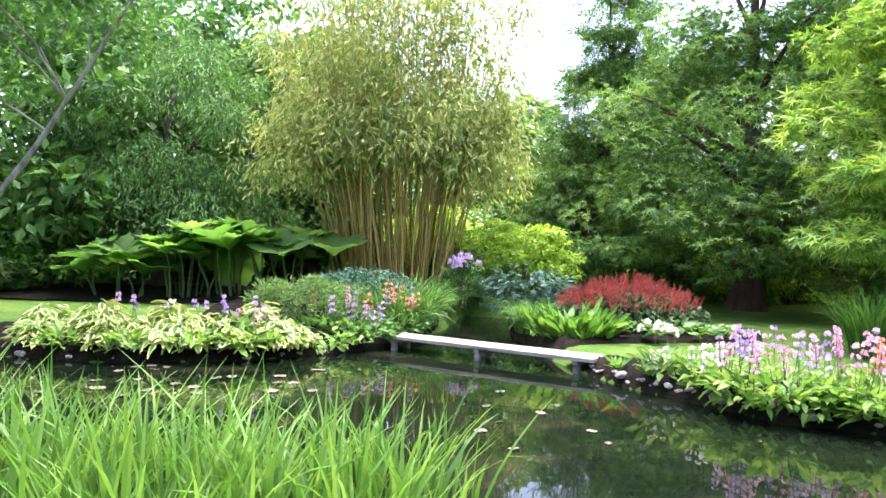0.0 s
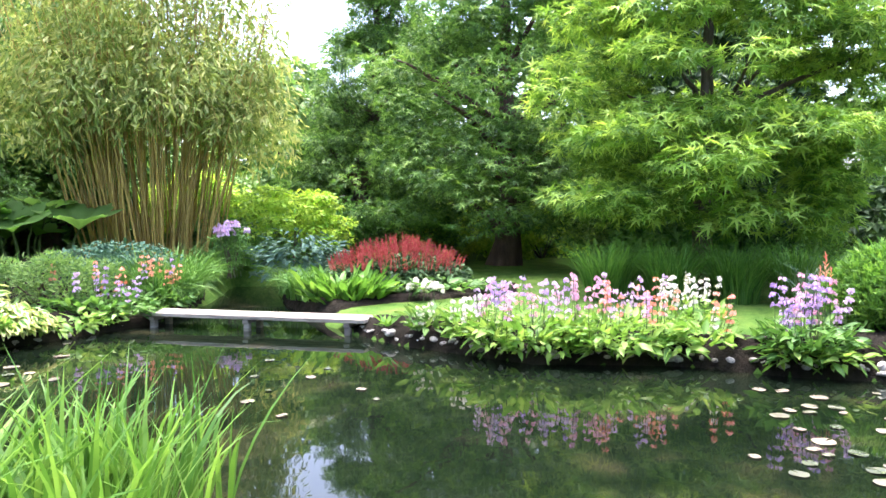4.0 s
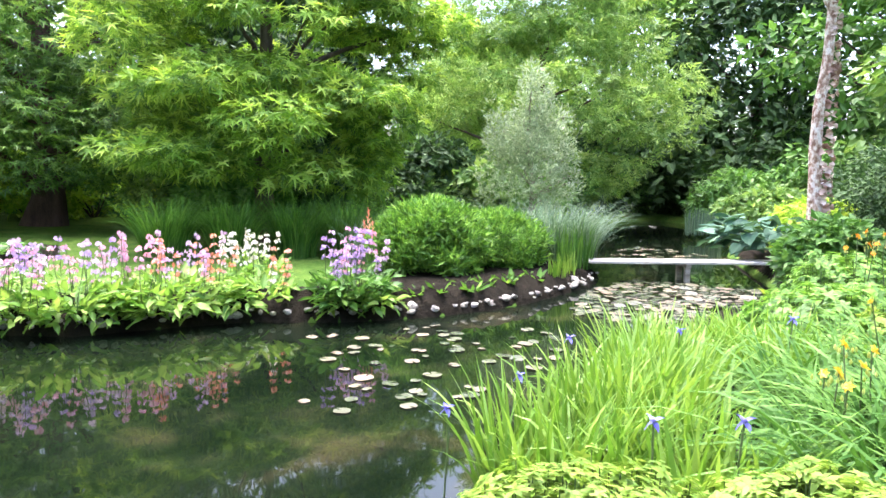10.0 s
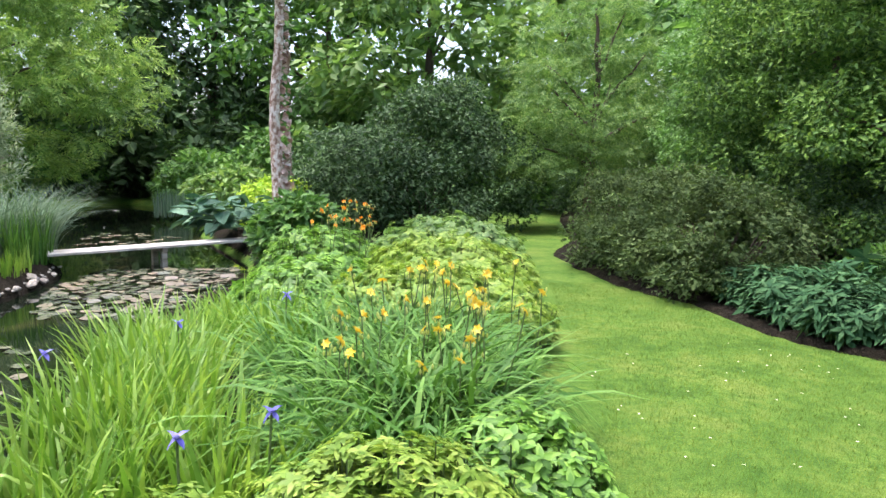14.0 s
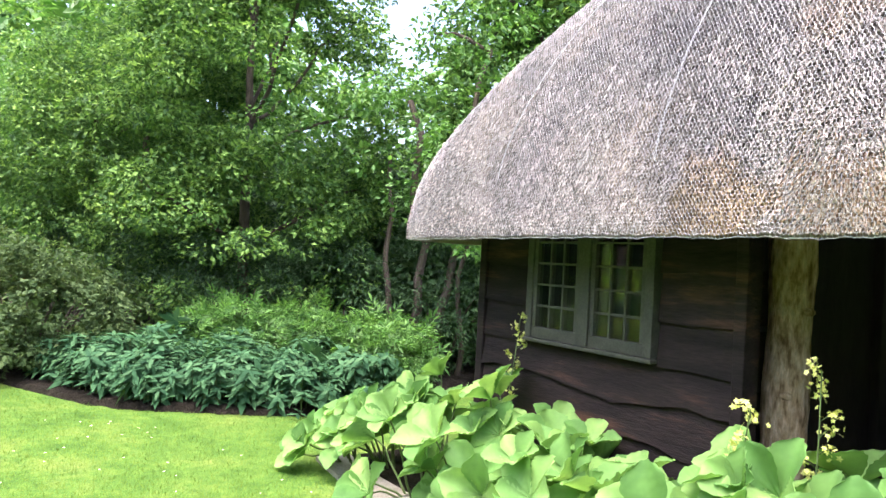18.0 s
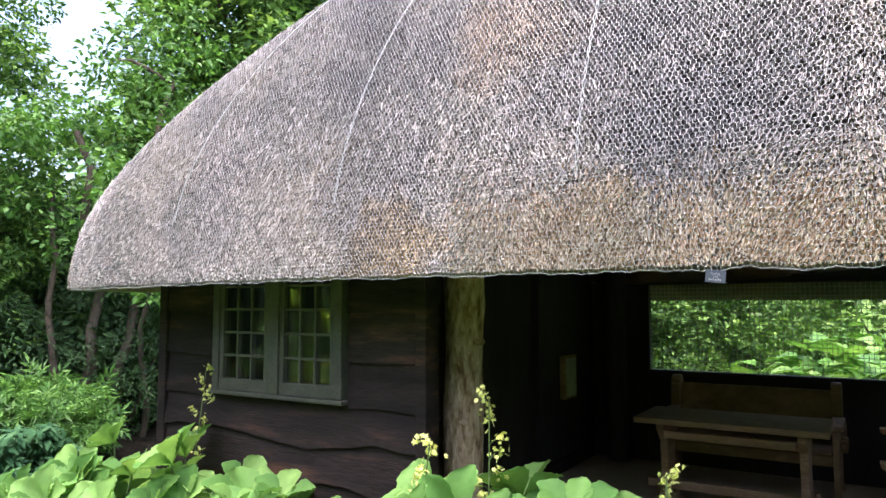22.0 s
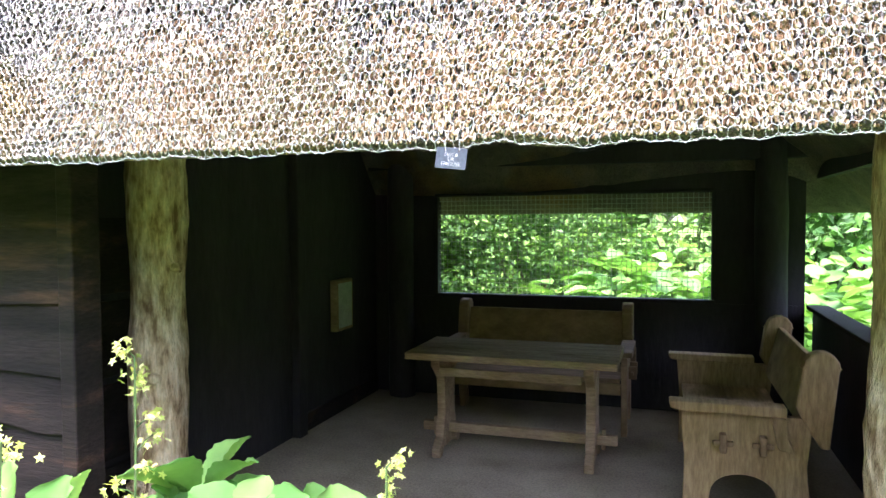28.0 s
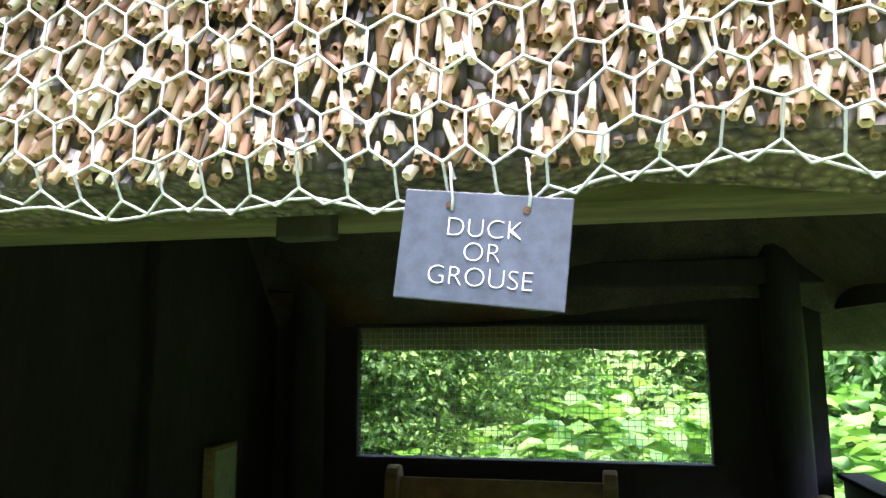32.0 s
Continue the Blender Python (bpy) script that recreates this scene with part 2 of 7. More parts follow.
M["plank"] = surf_mat("plank", [(0.3, (0.16, 0.145, 0.115)), (0.55, (0.3, 0.275, 0.23)), (0.75, (0.44, 0.41, 0.36))], 5, 0.9, (0.25, 2, 2), 0.8, 0.02, 30, var=0.2, spec=0.2)
M["pale_plank"] = surf_mat("pale_plank", [(0.3, (0.34, 0.32, 0.29)), (0.55, (0.52, 0.5, 0.46)), (0.75, (0.68, 0.66, 0.62))], 5, 0.85, (0.25, 2, 2), 0.8, 0.02, 30, var=0.15, spec=0.25)
M["dark_board"] = surf_mat("dark_board", [(0.3, (0.014, 0.0105, 0.01)), (0.56, (0.028, 0.02, 0.018)), (0.72, (0.095, 0.048, 0.03))], 3, 0.75, (0.4, 1, 3), 0.5, 0.01, 30, var=0.25, spec=0.15)
M["plate_wood"] = surf_mat("plate_wood", [(0.3, (0.07, 0.063, 0.042)), (0.7, (0.15, 0.135, 0.09))], 4, 0.9, (0.4, 3, 3), 0.4, 0.006, 30, spec=0.12)
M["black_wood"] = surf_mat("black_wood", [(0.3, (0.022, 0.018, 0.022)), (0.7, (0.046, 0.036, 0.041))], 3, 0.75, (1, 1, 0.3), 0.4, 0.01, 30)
M["oak"] = surf_mat("oak", [(0.3, (0.28, 0.175, 0.085)), (0.7, (0.42, 0.28, 0.15))], 3, 0.8, (4, 0.5, 0.8), 0.2, 0.004, 12, var=0.1, spec=0.2)
M["brown_oak"] = surf_mat("brown_oak", [(0.3, (0.2, 0.125, 0.07)), (0.7, (0.34, 0.22, 0.13))], 3, 0.8, (4, 0.5, 0.8), 0.2, 0.004, 12, var=0.1, spec=0.2)
M["grey_oak"] = surf_mat("grey_oak", [(0.3, (0.24, 0.155, 0.092)), (0.7, (0.4, 0.275, 0.175))], 4, 0.9, (0.6, 3, 3), 0.3, 0.006, 30, var=0.1, spec=0.12)
M["green_paint"] = surf_mat("green_paint", [(0.3, (0.052, 0.053, 0.04)), (0.7, (0.085, 0.084, 0.064))], 8, 0.6, None, 0.1, 0.004, 80)
M["post_bark"] = surf_mat("post_bark", [(0.34, (0.23, 0.135, 0.07)), (0.47, (0.55, 0.38, 0.23)), (0.66, (0.8, 0.64, 0.46))], 26, 0.9, (1, 1, 0.3), 1.0, 0.02, 80)
M["stripped"] = surf_mat("stripped", [(0.3, (0.28, 0.13, 0.05)), (0.7, (0.5, 0.28, 0.13))], 12, 0.8, (1, 1, 0.2), 0.6, 0.01, 60)
M["concrete"] = surf_mat("concrete", [(0.3, (0.27, 0.21, 0.15)), (0.7, (0.4, 0.32, 0.23))], 2.5, 0.95, None, 0.3, 0.006, 70, spec=0.08)
M["wire"] = surf_mat("wire", [(0.3, (0.42, 0.42, 0.42)), (0.7, (0.6, 0.6, 0.59))], 20, 0.4, None, 0.1, 0.001, 200, metal=0.2)
M["slate_sign"] = surf_mat("slate_sign", [(0.3, (0.036, 0.045, 0.06)), (0.7, (0.054, 0.064, 0.082))], 14, 0.45, None, 0.05, 0.001, 160)
M["white_paint"] = surf_mat("white_paint", [(0.3, (0.72, 0.72, 0.7)), (0.7, (0.82, 0.82, 0.8))], 10, 0.6, None, 0.05, 0.002, 80)
M["paper"] = surf_mat("paper", [(0.3, (0.42, 0.42, 0.38)), (0.7, (0.55, 0.55, 0.5))], 10, 0.7, None, 0.05, 0.002, 80)
M["reed"] = leaf_mat("reed", (0.15, 0.078, 0.037), (0.53, 0.365, 0.22), (0.96, 0.87, 0.73), rough=0.4, glow=0.05, patch=2.2)
M["old_reed"] = leaf_mat("old_reed", (0.06, 0.053, 0.046), (0.172, 0.157, 0.139), (0.37, 0.342, 0.305), rough=0.7, glow=0.04, patch=1.3, deep=True)
M["cut_reed"] = leaf_mat("cut_reed", (0.09, 0.077, 0.064), (0.295, 0.268, 0.228), (0.63, 0.58, 0.51), rough=0.65, glow=0.04, patch=2.0)
M["primula_leaf"] = leaf_mat("primula_leaf", (0.11, 0.26, 0.045), (0.2, 0.39, 0.07), (0.34, 0.52, 0.13), glow=0.4, patch=2)
# dark brown that paints the shade inside straw ends and sign holes
M["bore_shade"] = surf_mat("bore_shade", [(0.3, (0.03, 0.016, 0.008)), (0.7, (0.075, 0.04, 0.018))], 40, 0.9)


def weathered(m, patches):
    """Multiplies soft-edged stains into a material: (x, z, half width, half height, colour, strength) on the front of the thatch."""
    nt = m.node_tree
    sock = nt.nodes["Principled BSDF"].inputs["Base Color"]
    col = sock.links[0].from_socket
    tc = nt.nodes.new("ShaderNodeTexCoord")
    warp = nt.nodes.new("ShaderNodeTexNoise")
    warp.inputs["Scale"].default_value, warp.inputs["Detail"].default_value = 3.5, 5
    nt.links.new(tc.outputs["Object"], warp.inputs["Vector"])
    off = nt.nodes.new("ShaderNodeVectorMath")
    off.operation = "MULTIPLY_ADD"
    nt.links.new(warp.outputs["Color"], off.inputs[0])
    off.inputs[1].default_value = (0.7, 0.0, 0.7)
    nt.links.new(tc.outputs["Object"], off.inputs[2])
    for x, z, rx, rz, tint, amount in patches:
        mp = nt.nodes.new("ShaderNodeMapping")
        mp.inputs["Location"].default_value = (-(x + 0.35) / rx, 0, -(z + 0.35) / rz)
        mp.inputs["Scale"].default_value = (1 / rx, 0, 1 / rz)
        nt.links.new(off.outputs[0], mp.inputs[0])
        ball = nt.nodes.new("ShaderNodeTexGradient")
        ball.gradient_type = "SPHERICAL"
        nt.links.new(mp.outputs[0], ball.inputs[0])
        fac = ramp(nt, ball.outputs["Fac"], [(0.05, (0, 0, 0)), (0.45, (amount, amount, amount))])
        col = mixc(nt, col, mixc(nt, col, tint, 1.0, "MULTIPLY"), fac)
    nt.links.new(col, sock)


STAINS = [(1.05, 2.72, 1.0, 0.85, (0.55, 0.57, 0.65), 0.9), (0.9, 2.25, 0.5, 0.35, (0.58, 0.6, 0.68), 0.8), (2.45, 2.2, 0.38, 0.5, (0.55, 0.56, 0.62), 0.8),
          (3.65, 2.15, 0.4, 0.5, (0.6, 0.61, 0.66), 0.8), (2.0, 3.3, 1.6, 0.45, (0.6, 0.61, 0.66), 0.8), (3.0, 2.65, 0.6, 0.35, (0.68, 0.7, 0.76), 0.7),
          (2.32, 1.9, 0.42, 0.24, (1.05, 0.82, 0.46), 0.9), (1.3, 1.9, 0.34, 0.24, (1.05, 0.84, 0.5), 0.8), (1.72, 2.85, 0.45, 0.32, (1.25, 1.02, 0.8), 0.8), (0.2, 2.1, 0.3, 0.5, (0.7, 0.7, 0.75), 0.7)]

# lawn: mown turf with drifting tone
m, nt, b = node_mat("turf")
c1 = ramp(nt, noise_tex(nt, 1.6, 6, 0.68), [(0.34, (0.05, 0.12, 0.02)), (0.5, (0.085, 0.165, 0.03)), (0.66, (0.135, 0.2, 0.046))])
c2 = ramp(nt, noise_tex(nt, 90, 4, 0.7), [(0.32, (0.5, 0.55, 0.5)), (0.68, (1.35, 1.3, 1.25))])
c3 = ramp(nt, noise_tex(nt, 11, 5, 0.7), [(0.36, (0.74, 0.82, 0.75)), (0.64, (1.28, 1.16, 1.1))])
c1 = mixc(nt, c1, c3, 1.0, "MULTIPLY")
nt.links.new(mixc(nt, c1, c2, 1.0, "MULTIPLY"), b.inputs["Base Color"])
b.inputs["Roughness"].default_value, b.inputs["Specular IOR Level"].default_value = 0.9, 0.1
bump(nt, b, noise_tex(nt, 120, 3, 0.7), 0.7, 0.02)
M["turf"] = m

# pond water: dark, with drifting weed under a clear skin
m, nt, b = node_mat("pond_water")
weed = ramp(nt, noise_tex(nt, 0.9, 4, 0.6, (1, 1.5, 1), 0.6), [(0.42, (0.003, 0.006, 0.003)), (0.56, (0.006, 0.01, 0.005)), (0.70, (0.026, 0.024, 0.012))])
nt.links.new(weed, b.inputs["Base Color"])
b.inputs["Roughness"].default_value, b.inputs["IOR"].default_value = 0.02, 1.33
b.inputs["Specular IOR Level"].default_value = 0.62
bump(nt, b, noise_tex(nt, 2.2, 2, 0.5), 0.035, 0.05)
M["water"] = m

# window glass
m, nt, b = node_mat("pane_glass")
b.inputs["Base Color"].default_value = (0.9, 0.95, 0.92, 1)
b.inputs["Roughness"].default_value, b.inputs["IOR"].default_value = 0.02, 1.45
b.inputs["Transmission Weight"].default_value = 1.0
M["glass"] = m

# thatch body: packed reed ends in rows, shade painted between them, with dark weathered patches
m, nt, b = node_mat("thatch")
cells = nt.nodes.new("ShaderNodeTexVoronoi")
cells.inputs["Scale"].default_value = 165
tc = nt.nodes.new("ShaderNodeTexCoord")
mp = nt.nodes.new("ShaderNodeMapping")
mp.inputs["Scale"].default_value = (1, 1, 0.55)
nt.links.new(tc.outputs["Object"], mp.inputs[0])
nt.links.new(mp.outputs[0], cells.inputs["Vector"])
tone = ramp(nt, cells.outputs["Distance"], [(0.0, (0.4, 0.35, 0.315)), (0.45, (0.27, 0.23, 0.2)), (0.85, (0.15, 0.13, 0.118))])
age = ramp(nt, noise_tex(nt, 1.3, 5, 0.62), [(0.32, (0.5, 0.51, 0.56)), (0.52, (0.95, 0.93, 0.92)), (0.7, (1.25, 1.12, 0.95))])
streak = ramp(nt, noise_tex(nt, 9, 4, 0.6, (1, 1, 0.3)), [(0.3, (0.75, 0.75, 0.78)), (0.7, (1.2, 1.18, 1.15))])
nt.links.new(mixc(nt, mixc(nt, tone, age, 1.0, "MULTIPLY"), streak, 1.0, "MULTIPLY"), b.inputs["Base Color"])
b.inputs["Roughness"].default_value, b.inputs["Specular IOR Level"].default_value = 0.9, 0.2
bump(nt, b, cells.outputs["Distance"], 0.9, -0.03)
M["thatch"] = m
weathered(M["thatch"], STAINS)
weathered(M["old_reed"], STAINS)
weathered(M["cut_reed"], STAINS)


# ---- mesh tools ----
rng = np.random.default_rng(7)


def part(name, bm, material, parent=None, label=""):
    """Links a bmesh as one mesh object under a thing or a part."""
    me = bpy.data.meshes.new(name)
    bm.to_mesh(me)
    bm.free()
    me.materials.append(material)
    ob = new(name, me)
    ob.parent = parent
    if label:
        ob["label"] = label
    return ob


def mesh_np(name, verts, faces, material, parent=None, smooth=False, label=""):
    """Links arrays as one mesh object; all faces have the same number of corners."""
    verts, faces = np.asarray(verts, np.float32), np.asarray(faces, np.int32)
    k, n = faces.shape[1], len(faces)
    me = bpy.data.meshes.new(name)
    me.vertices.add(len(verts))
    me.vertices.foreach_set("co", verts.ravel())
    me.loops.add(n * k)
    me.loops.foreach_set("vertex_index", faces.ravel())
    me.polygons.add(n)
    me.polygons.foreach_set("loop_start", np.arange(0, n * k, k, dtype=np.int32))
    me.polygons.foreach_set("use_smooth", np.full(n, smooth))
    me.update(calc_edges=True)
    me.materials.append(material)
    ob = new(name, me)
    ob.parent = parent
    if label:
        ob["label"] = label
    return ob


def thing(name, label, category, group="", at=(0, 0, 0), rz=0.0):
    ob = new(name)
    ob.empty_display_size = 0.2
    ob.matrix_basis = pose(*at, 0, 0, rz)
    return tagged(ob, label, category, group)


def unit(v):
    return v / np.maximum(np.linalg.norm(v, axis=-1, keepdims=True), 1e-9)


def turns(along, facing):
    """Frames with y along, z near facing."""
    y = unit(along)
    x = unit(np.cross(y, facing))
    return np.stack([x, y, np.cross(x, y)], -1)


def scatter(tv, tf, pos, rot, size):
    """Copies of a template at places, turned and sized: arrays for mesh_np."""
    tv, tf, pos = np.asarray(tv, float), np.asarray(tf), np.asarray(pos, float)
    size = np.asarray(size, float)
    size = size[:, None, None] if size.ndim == 1 else size[:, None, :]
    v = np.einsum("nij,nkj->nki", rot, np.broadcast_to(tv, (len(pos), *tv.shape)) * size) + pos[:, None]
    f = tf[None] + (np.arange(len(pos)) * len(tv))[:, None, None]
    return v.reshape(-1, 3), f.reshape(-1, tf.shape[1])


def joined(pieces):
    off, vs, fs = 0, [], []
    for v, f in pieces:
        vs.append(v)
        fs.append(f + off)
        off += len(v)
    return np.concatenate(vs), np.concatenate(fs)


# leaf templates: y along the leaf, z its upper face
SLIM = (np.array([(0, 0, 0), (0.13, 0.45, 0.03), (0, 1, -0.08), (-0.13, 0.45, 0.03)]), np.array([(0, 1, 2), (0, 2, 3)]))
OVAL = (np.array([(0, 0, 0), (0.27, 0.4, 0.06), (0, 1, -0.06), (-0.27, 0.4, 0.06)]), np.array([(0, 1, 2), (0, 2, 3)]))
a5 = [radians(d) for d in (-105, -50, 0, 50, 105)]
STAR = (np.array([(0, 0.25, 0)] + [p for k, a in enumerate(a5) for p in
        ((0.16 * math.sin(a - 0.45), 0.25 + 0.16 * math.cos(a - 0.45), 0.03),
         ((0.62 if k % 4 else 0.45) * math.sin(a), 0.25 + (0.72 if k % 4 else 0.45) * math.cos(a), -0.05),
         (0.16 * math.sin(a + 0.45), 0.25 + 0.16 * math.cos(a + 0.45), 0.03))]),
        np.array([(0, 3 * k + 3, 3 * k + 2, 3 * k + 1) for k in range(5)]))
SPRAY = joined([(SLIM[0] @ np.array([[math.cos(a), math.sin(a), 0], [-math.sin(a), math.cos(a), 0], [0, 0, 1]]) * s + np.array([0, y, 0]), SLIM[1])
                for a, s, y in ((0, 0.5, 0.5), (0.8, 0.42, 0.38), (-0.8, 0.42, 0.42), (0.95, 0.42, 0.16), (-0.95, 0.42, 0.2), (1.1, 0.35, 0), (-1.1, 0.35, 0.02))])


def broad(width=0.7, n=6, cup=0.12, wave=0.05, tip=0.15, rib=0.02, base=0.55, cols=5):
    """A broad leaf: a rounded blade with ribs, cupped and waved, n rows long."""
    vs, fs = [], []
    xs = [2 * j / (cols - 1) - 1 for j in range(cols)]
    half = cols // 2
    for i in range(n + 1):
        t = i / n
        w = width * 0.5 * (math.sin(math.pi * min(1, 0.06 + t ** base * 0.94)) ** 0.7)
        for j, x in enumerate(xs):
            z = cup * (x * x) * w * 2 - tip * t * t + wave * math.sin(5 * t + 2.2 * x) * abs(x) + (0 if j % 2 == 0 else -rib)
            vs.append((x * w, t, z + (-rib if j == half else 0)))
    for i in range(n):
        for j in range(cols - 1):
            a = i * cols + j
            fs.append((a, a + 1, a + cols + 1, a + cols))
    return np.array(vs), np.array(fs)


def ball_dirs(n):
    return unit(rng.normal(size=(n, 3)))


def tube(path, radii, sides=7, rough=0.0, cap=True):
    """A tapered tube along a path: quads as arrays."""
    path = np.asarray(path, float)
    d = unit(np.gradient(path, axis=0))
    ref = np.array([0.3, 1.0, 0.1]) if abs(d[0][2]) > 0.6 else np.array([0, 0, 1.0])
    x = unit(np.cross(d, ref))
    y = np.cross(d, x)
    a = np.linspace(0, 2 * math.pi, sides, endpoint=False)
    r = np.asarray(radii, float)[:, None] * (1 + rough * rng.normal(size=(len(path), sides)))
    v = path[:, None] + r[..., None] * (np.cos(a)[None, :, None] * x[:, None] + np.sin(a)[None, :, None] * y[:, None])
    i, j = np.meshgrid(np.arange(len(path) - 1), np.arange(sides), indexing="ij")
    f = np.stack([i * sides + j, i * sides + (j + 1) % sides, (i + 1) * sides + (j + 1) % sides, (i + 1) * sides + j], -1).reshape(-1, 4)
    v = v.reshape(-1, 3)
    if cap:
        n0 = len(v)
        v = np.concatenate([v, path[:1], path[-1:]])
        k = np.arange(sides)
        lo = np.stack([(k + 1) % sides, k, np.full(sides, n0), np.full(sides, n0)], -1)
        b0 = (len(path) - 1) * sides
        hi = np.stack([b0 + k, b0 + (k + 1) % sides, np.full(sides, n0 + 1), np.full(sides, n0 + 1)], -1)
        f = np.concatenate([f, np.stack([lo[:, 0], lo[:, 1], lo[:, 2], lo[:, 2]], -1)[:0], f[:0]])
        v = v[:n0]
    return v, f


def bend(p, q, n=7, sag=0.0, wob=0.0):
    """A path from p to q, sagging and wandering."""
    p, q = np.asarray(p, float), np.asarray(q, float)
    t = np.linspace(0, 1, n)[:, None]
    w = np.cumsum(rng.normal(size=(n, 3)), 0) * wob
    w -= w[:1] + (w[-1:] - w[:1]) * t
    return p + (q - p) * t + w + np.array([0, 0, 1]) * sag * np.sin(math.pi * t)


def in_poly(x, y, poly):
    inside = np.zeros(np.shape(x), bool)
    for (x0, y0), (x1, y1) in zip(poly, poly[1:] + poly[:1]):
        inside ^= ((y0 > y) != (y1 > y)) & (x < (x1 - x0) * (y - y0) / (y1 - y0 + 1e-12) + x0)
    return inside


def edge_dist(x, y, poly):
    best = np.full(np.shape(x), 1e9)
    for (x0, y0), (x1, y1) in zip(poly, poly[1:] + poly[:1]):
        dx, dy = x1 - x0, y1 - y0
        t = np.clip(((x - x0) * dx + (y - y0) * dy) / (dx * dx + dy * dy + 1e-12), 0, 1)
        best = np.minimum(best, np.hypot(x - x0 - t * dx, y - y0 - t * dy))
    return best


def box(x0, x1, y0, y1, z0, z1, bev=0.0):
    bm = bmesh.new()
    bmesh.ops.create_cube(bm, size=1, matrix=Matrix.Translation(((x0 + x1) / 2, (y0 + y1) / 2, (z0 + z1) / 2)) @ Matrix.Diagonal((x1 - x0, y1 - y0, z1 - z0, 1)))
    if bev:
        bmesh.ops.bevel(bm, geom=bm.edges[:], offset=bev, segments=2, affect="EDGES", profile=0.5)
    return bm


def prism(outline, axis, lo, hi, bev=0.0):
    """An outline (a, b) drawn out along an axis: 'x' takes (y, z), 'y' takes (x, z), 'z' takes (x, y)."""
    bm = bmesh.new()
    put = {"x": lambda a, b, c: (c, a, b), "y": lambda a, b, c: (a, c, b), "z": lambda a, b, c: (a, b, c)}[axis]
    f = bm.faces.new([bm.verts.new(put(a, b, lo)) for a, b in outline])
    g = bmesh.ops.extrude_face_region(bm, geom=[f])
    bmesh.ops.translate(bm, verts=[v for v in g["geom"] if isinstance(v, bmesh.types.BMVert)], vec=Vector(put(0, 0, hi - lo)))
    bmesh.ops.recalc_face_normals(bm, faces=bm.faces[:])
    if bev:
        bmesh.ops.bevel(bm, geom=[e for e in bm.edges if e.calc_face_angle(0) > 0.5], offset=bev, segments=2, affect="EDGES", profile=0.5)
    return bm

# ---- ground, pond, beds ----
POND = [(-14, 11.4), (-6.7, 10.75), (-5.3, 10.5), (-4.2, 10.7), (-3.1, 11.0), (-2.1, 11.8), (-0.95, 12.95), (-0.4, 14.2), (0.1, 16), (0.6, 19.5),
        (1.9, 19.2), (1.6, 15.5), (1.9, 12.6), (2.15, 11.0), (2.7, 9.6), (3.3, 8.8), (3.95, 7.85), (4.85, 7.5), (5.7, 7.1), (6.5, 6.2), (7.4, 5.62),
        (8.45, 5.25), (9.27, 5.12), (10.1, 5.12), (11.8, 5.25), (12.6, 5.5), (14, 6.6), (17.3, 7.8), (24, 11), (30, 13), (34, 12), (31, 8.4), (22, 5.5),
        (18.8, 4.7), (15.5, 3.4), (13.7, 2.65), (11.9, 2.3), (10.6, 1.95), (9, 2.55), (7.6, 2.7), (6, 2.6), (4.8, 2.2), (3.5, 2.0), (2.3, 2.2),
        (1.2, 2.9), (0.3, 3.6), (-1, 4.25), (-3.5, 4.4), (-6, 4.8), (-14, 5.4)]
WATER = -0.25


def lift(x, y):
    """The land's rise above the lawn."""
    return 0.55 * np.clip((y - 15.5) / 6, 0, 1) * np.clip((6 - np.abs(x + 1.0)) / 3, 0, 1) + 0.012 * np.sin(x * 1.3) * np.sin(y * 1.1)


gx, gy = np.arange(-16, 36.01, 0.25), np.arange(-16, 27.01, 0.25)
X, Y = np.meshgrid(gx, gy, indexing="ij")
inside, dist = in_poly(X, Y, POND), edge_dist(X, Y, POND)
Z = np.where(inside, -0.2 - 0.9 * np.clip(dist / 0.6, 0, 1), lift(X, Y) - 0.2 * np.clip(1 - dist / 0.3, 0, 1))
nx, ny = X.shape
verts = np.stack([X, Y, Z], -1).reshape(-1, 3)
i, j = np.meshgrid(np.arange(nx - 1), np.arange(ny - 1), indexing="ij")
faces = np.stack([i * ny + j, (i + 1) * ny + j, (i + 1) * ny + j + 1, i * ny + j + 1], -1).reshape(-1, 4)
far = 900.0
rim = [k * ny for k in range(nx)] + [(nx - 1) * ny + k for k in range(1, ny)] + [k * ny + ny - 1 for k in range(nx - 2, -1, -1)] + [k for k in range(ny - 2, 0, -1)]
rv = verts[rim].copy()
c = np.array([10.0, 5.5])
outer = rv.copy()
outer[:, :2] = c + (rv[:, :2] - c) * 35
outer[:, 2] = -0.02
n0 = len(verts)
ring = np.array([(rim[(k + 1) % len(rim)], rim[k], n0 + k, n0 + (k + 1) % len(rim)) for k in range(len(rim))])
tagged(mesh_np("ground", np.concatenate([verts, outer]), np.concatenate([faces, ring]), M["turf"], smooth=True), "mown green lawn sloping into a pond basin", "ground", kind="structure")

wx, wy = np.arange(-15, 35.01, 1.0), np.arange(1, 21.01, 1.0)
WX, WY = np.meshgrid(wx, wy, indexing="ij")
i, j = np.meshgrid(np.arange(len(wx) - 1), np.arange(len(wy) - 1), indexing="ij")
n1 = len(wy)
tagged(mesh_np("water", np.stack([WX, WY, np.full(WX.shape, WATER)], -1).reshape(-1, 3),
               np.stack([i * n1 + j, (i + 1) * n1 + j, (i + 1) * n1 + j + 1, i * n1 + j + 1], -1).reshape(-1, 4), M["water"]),
       "still dark pond water reflecting the trees", "water", kind="structure")


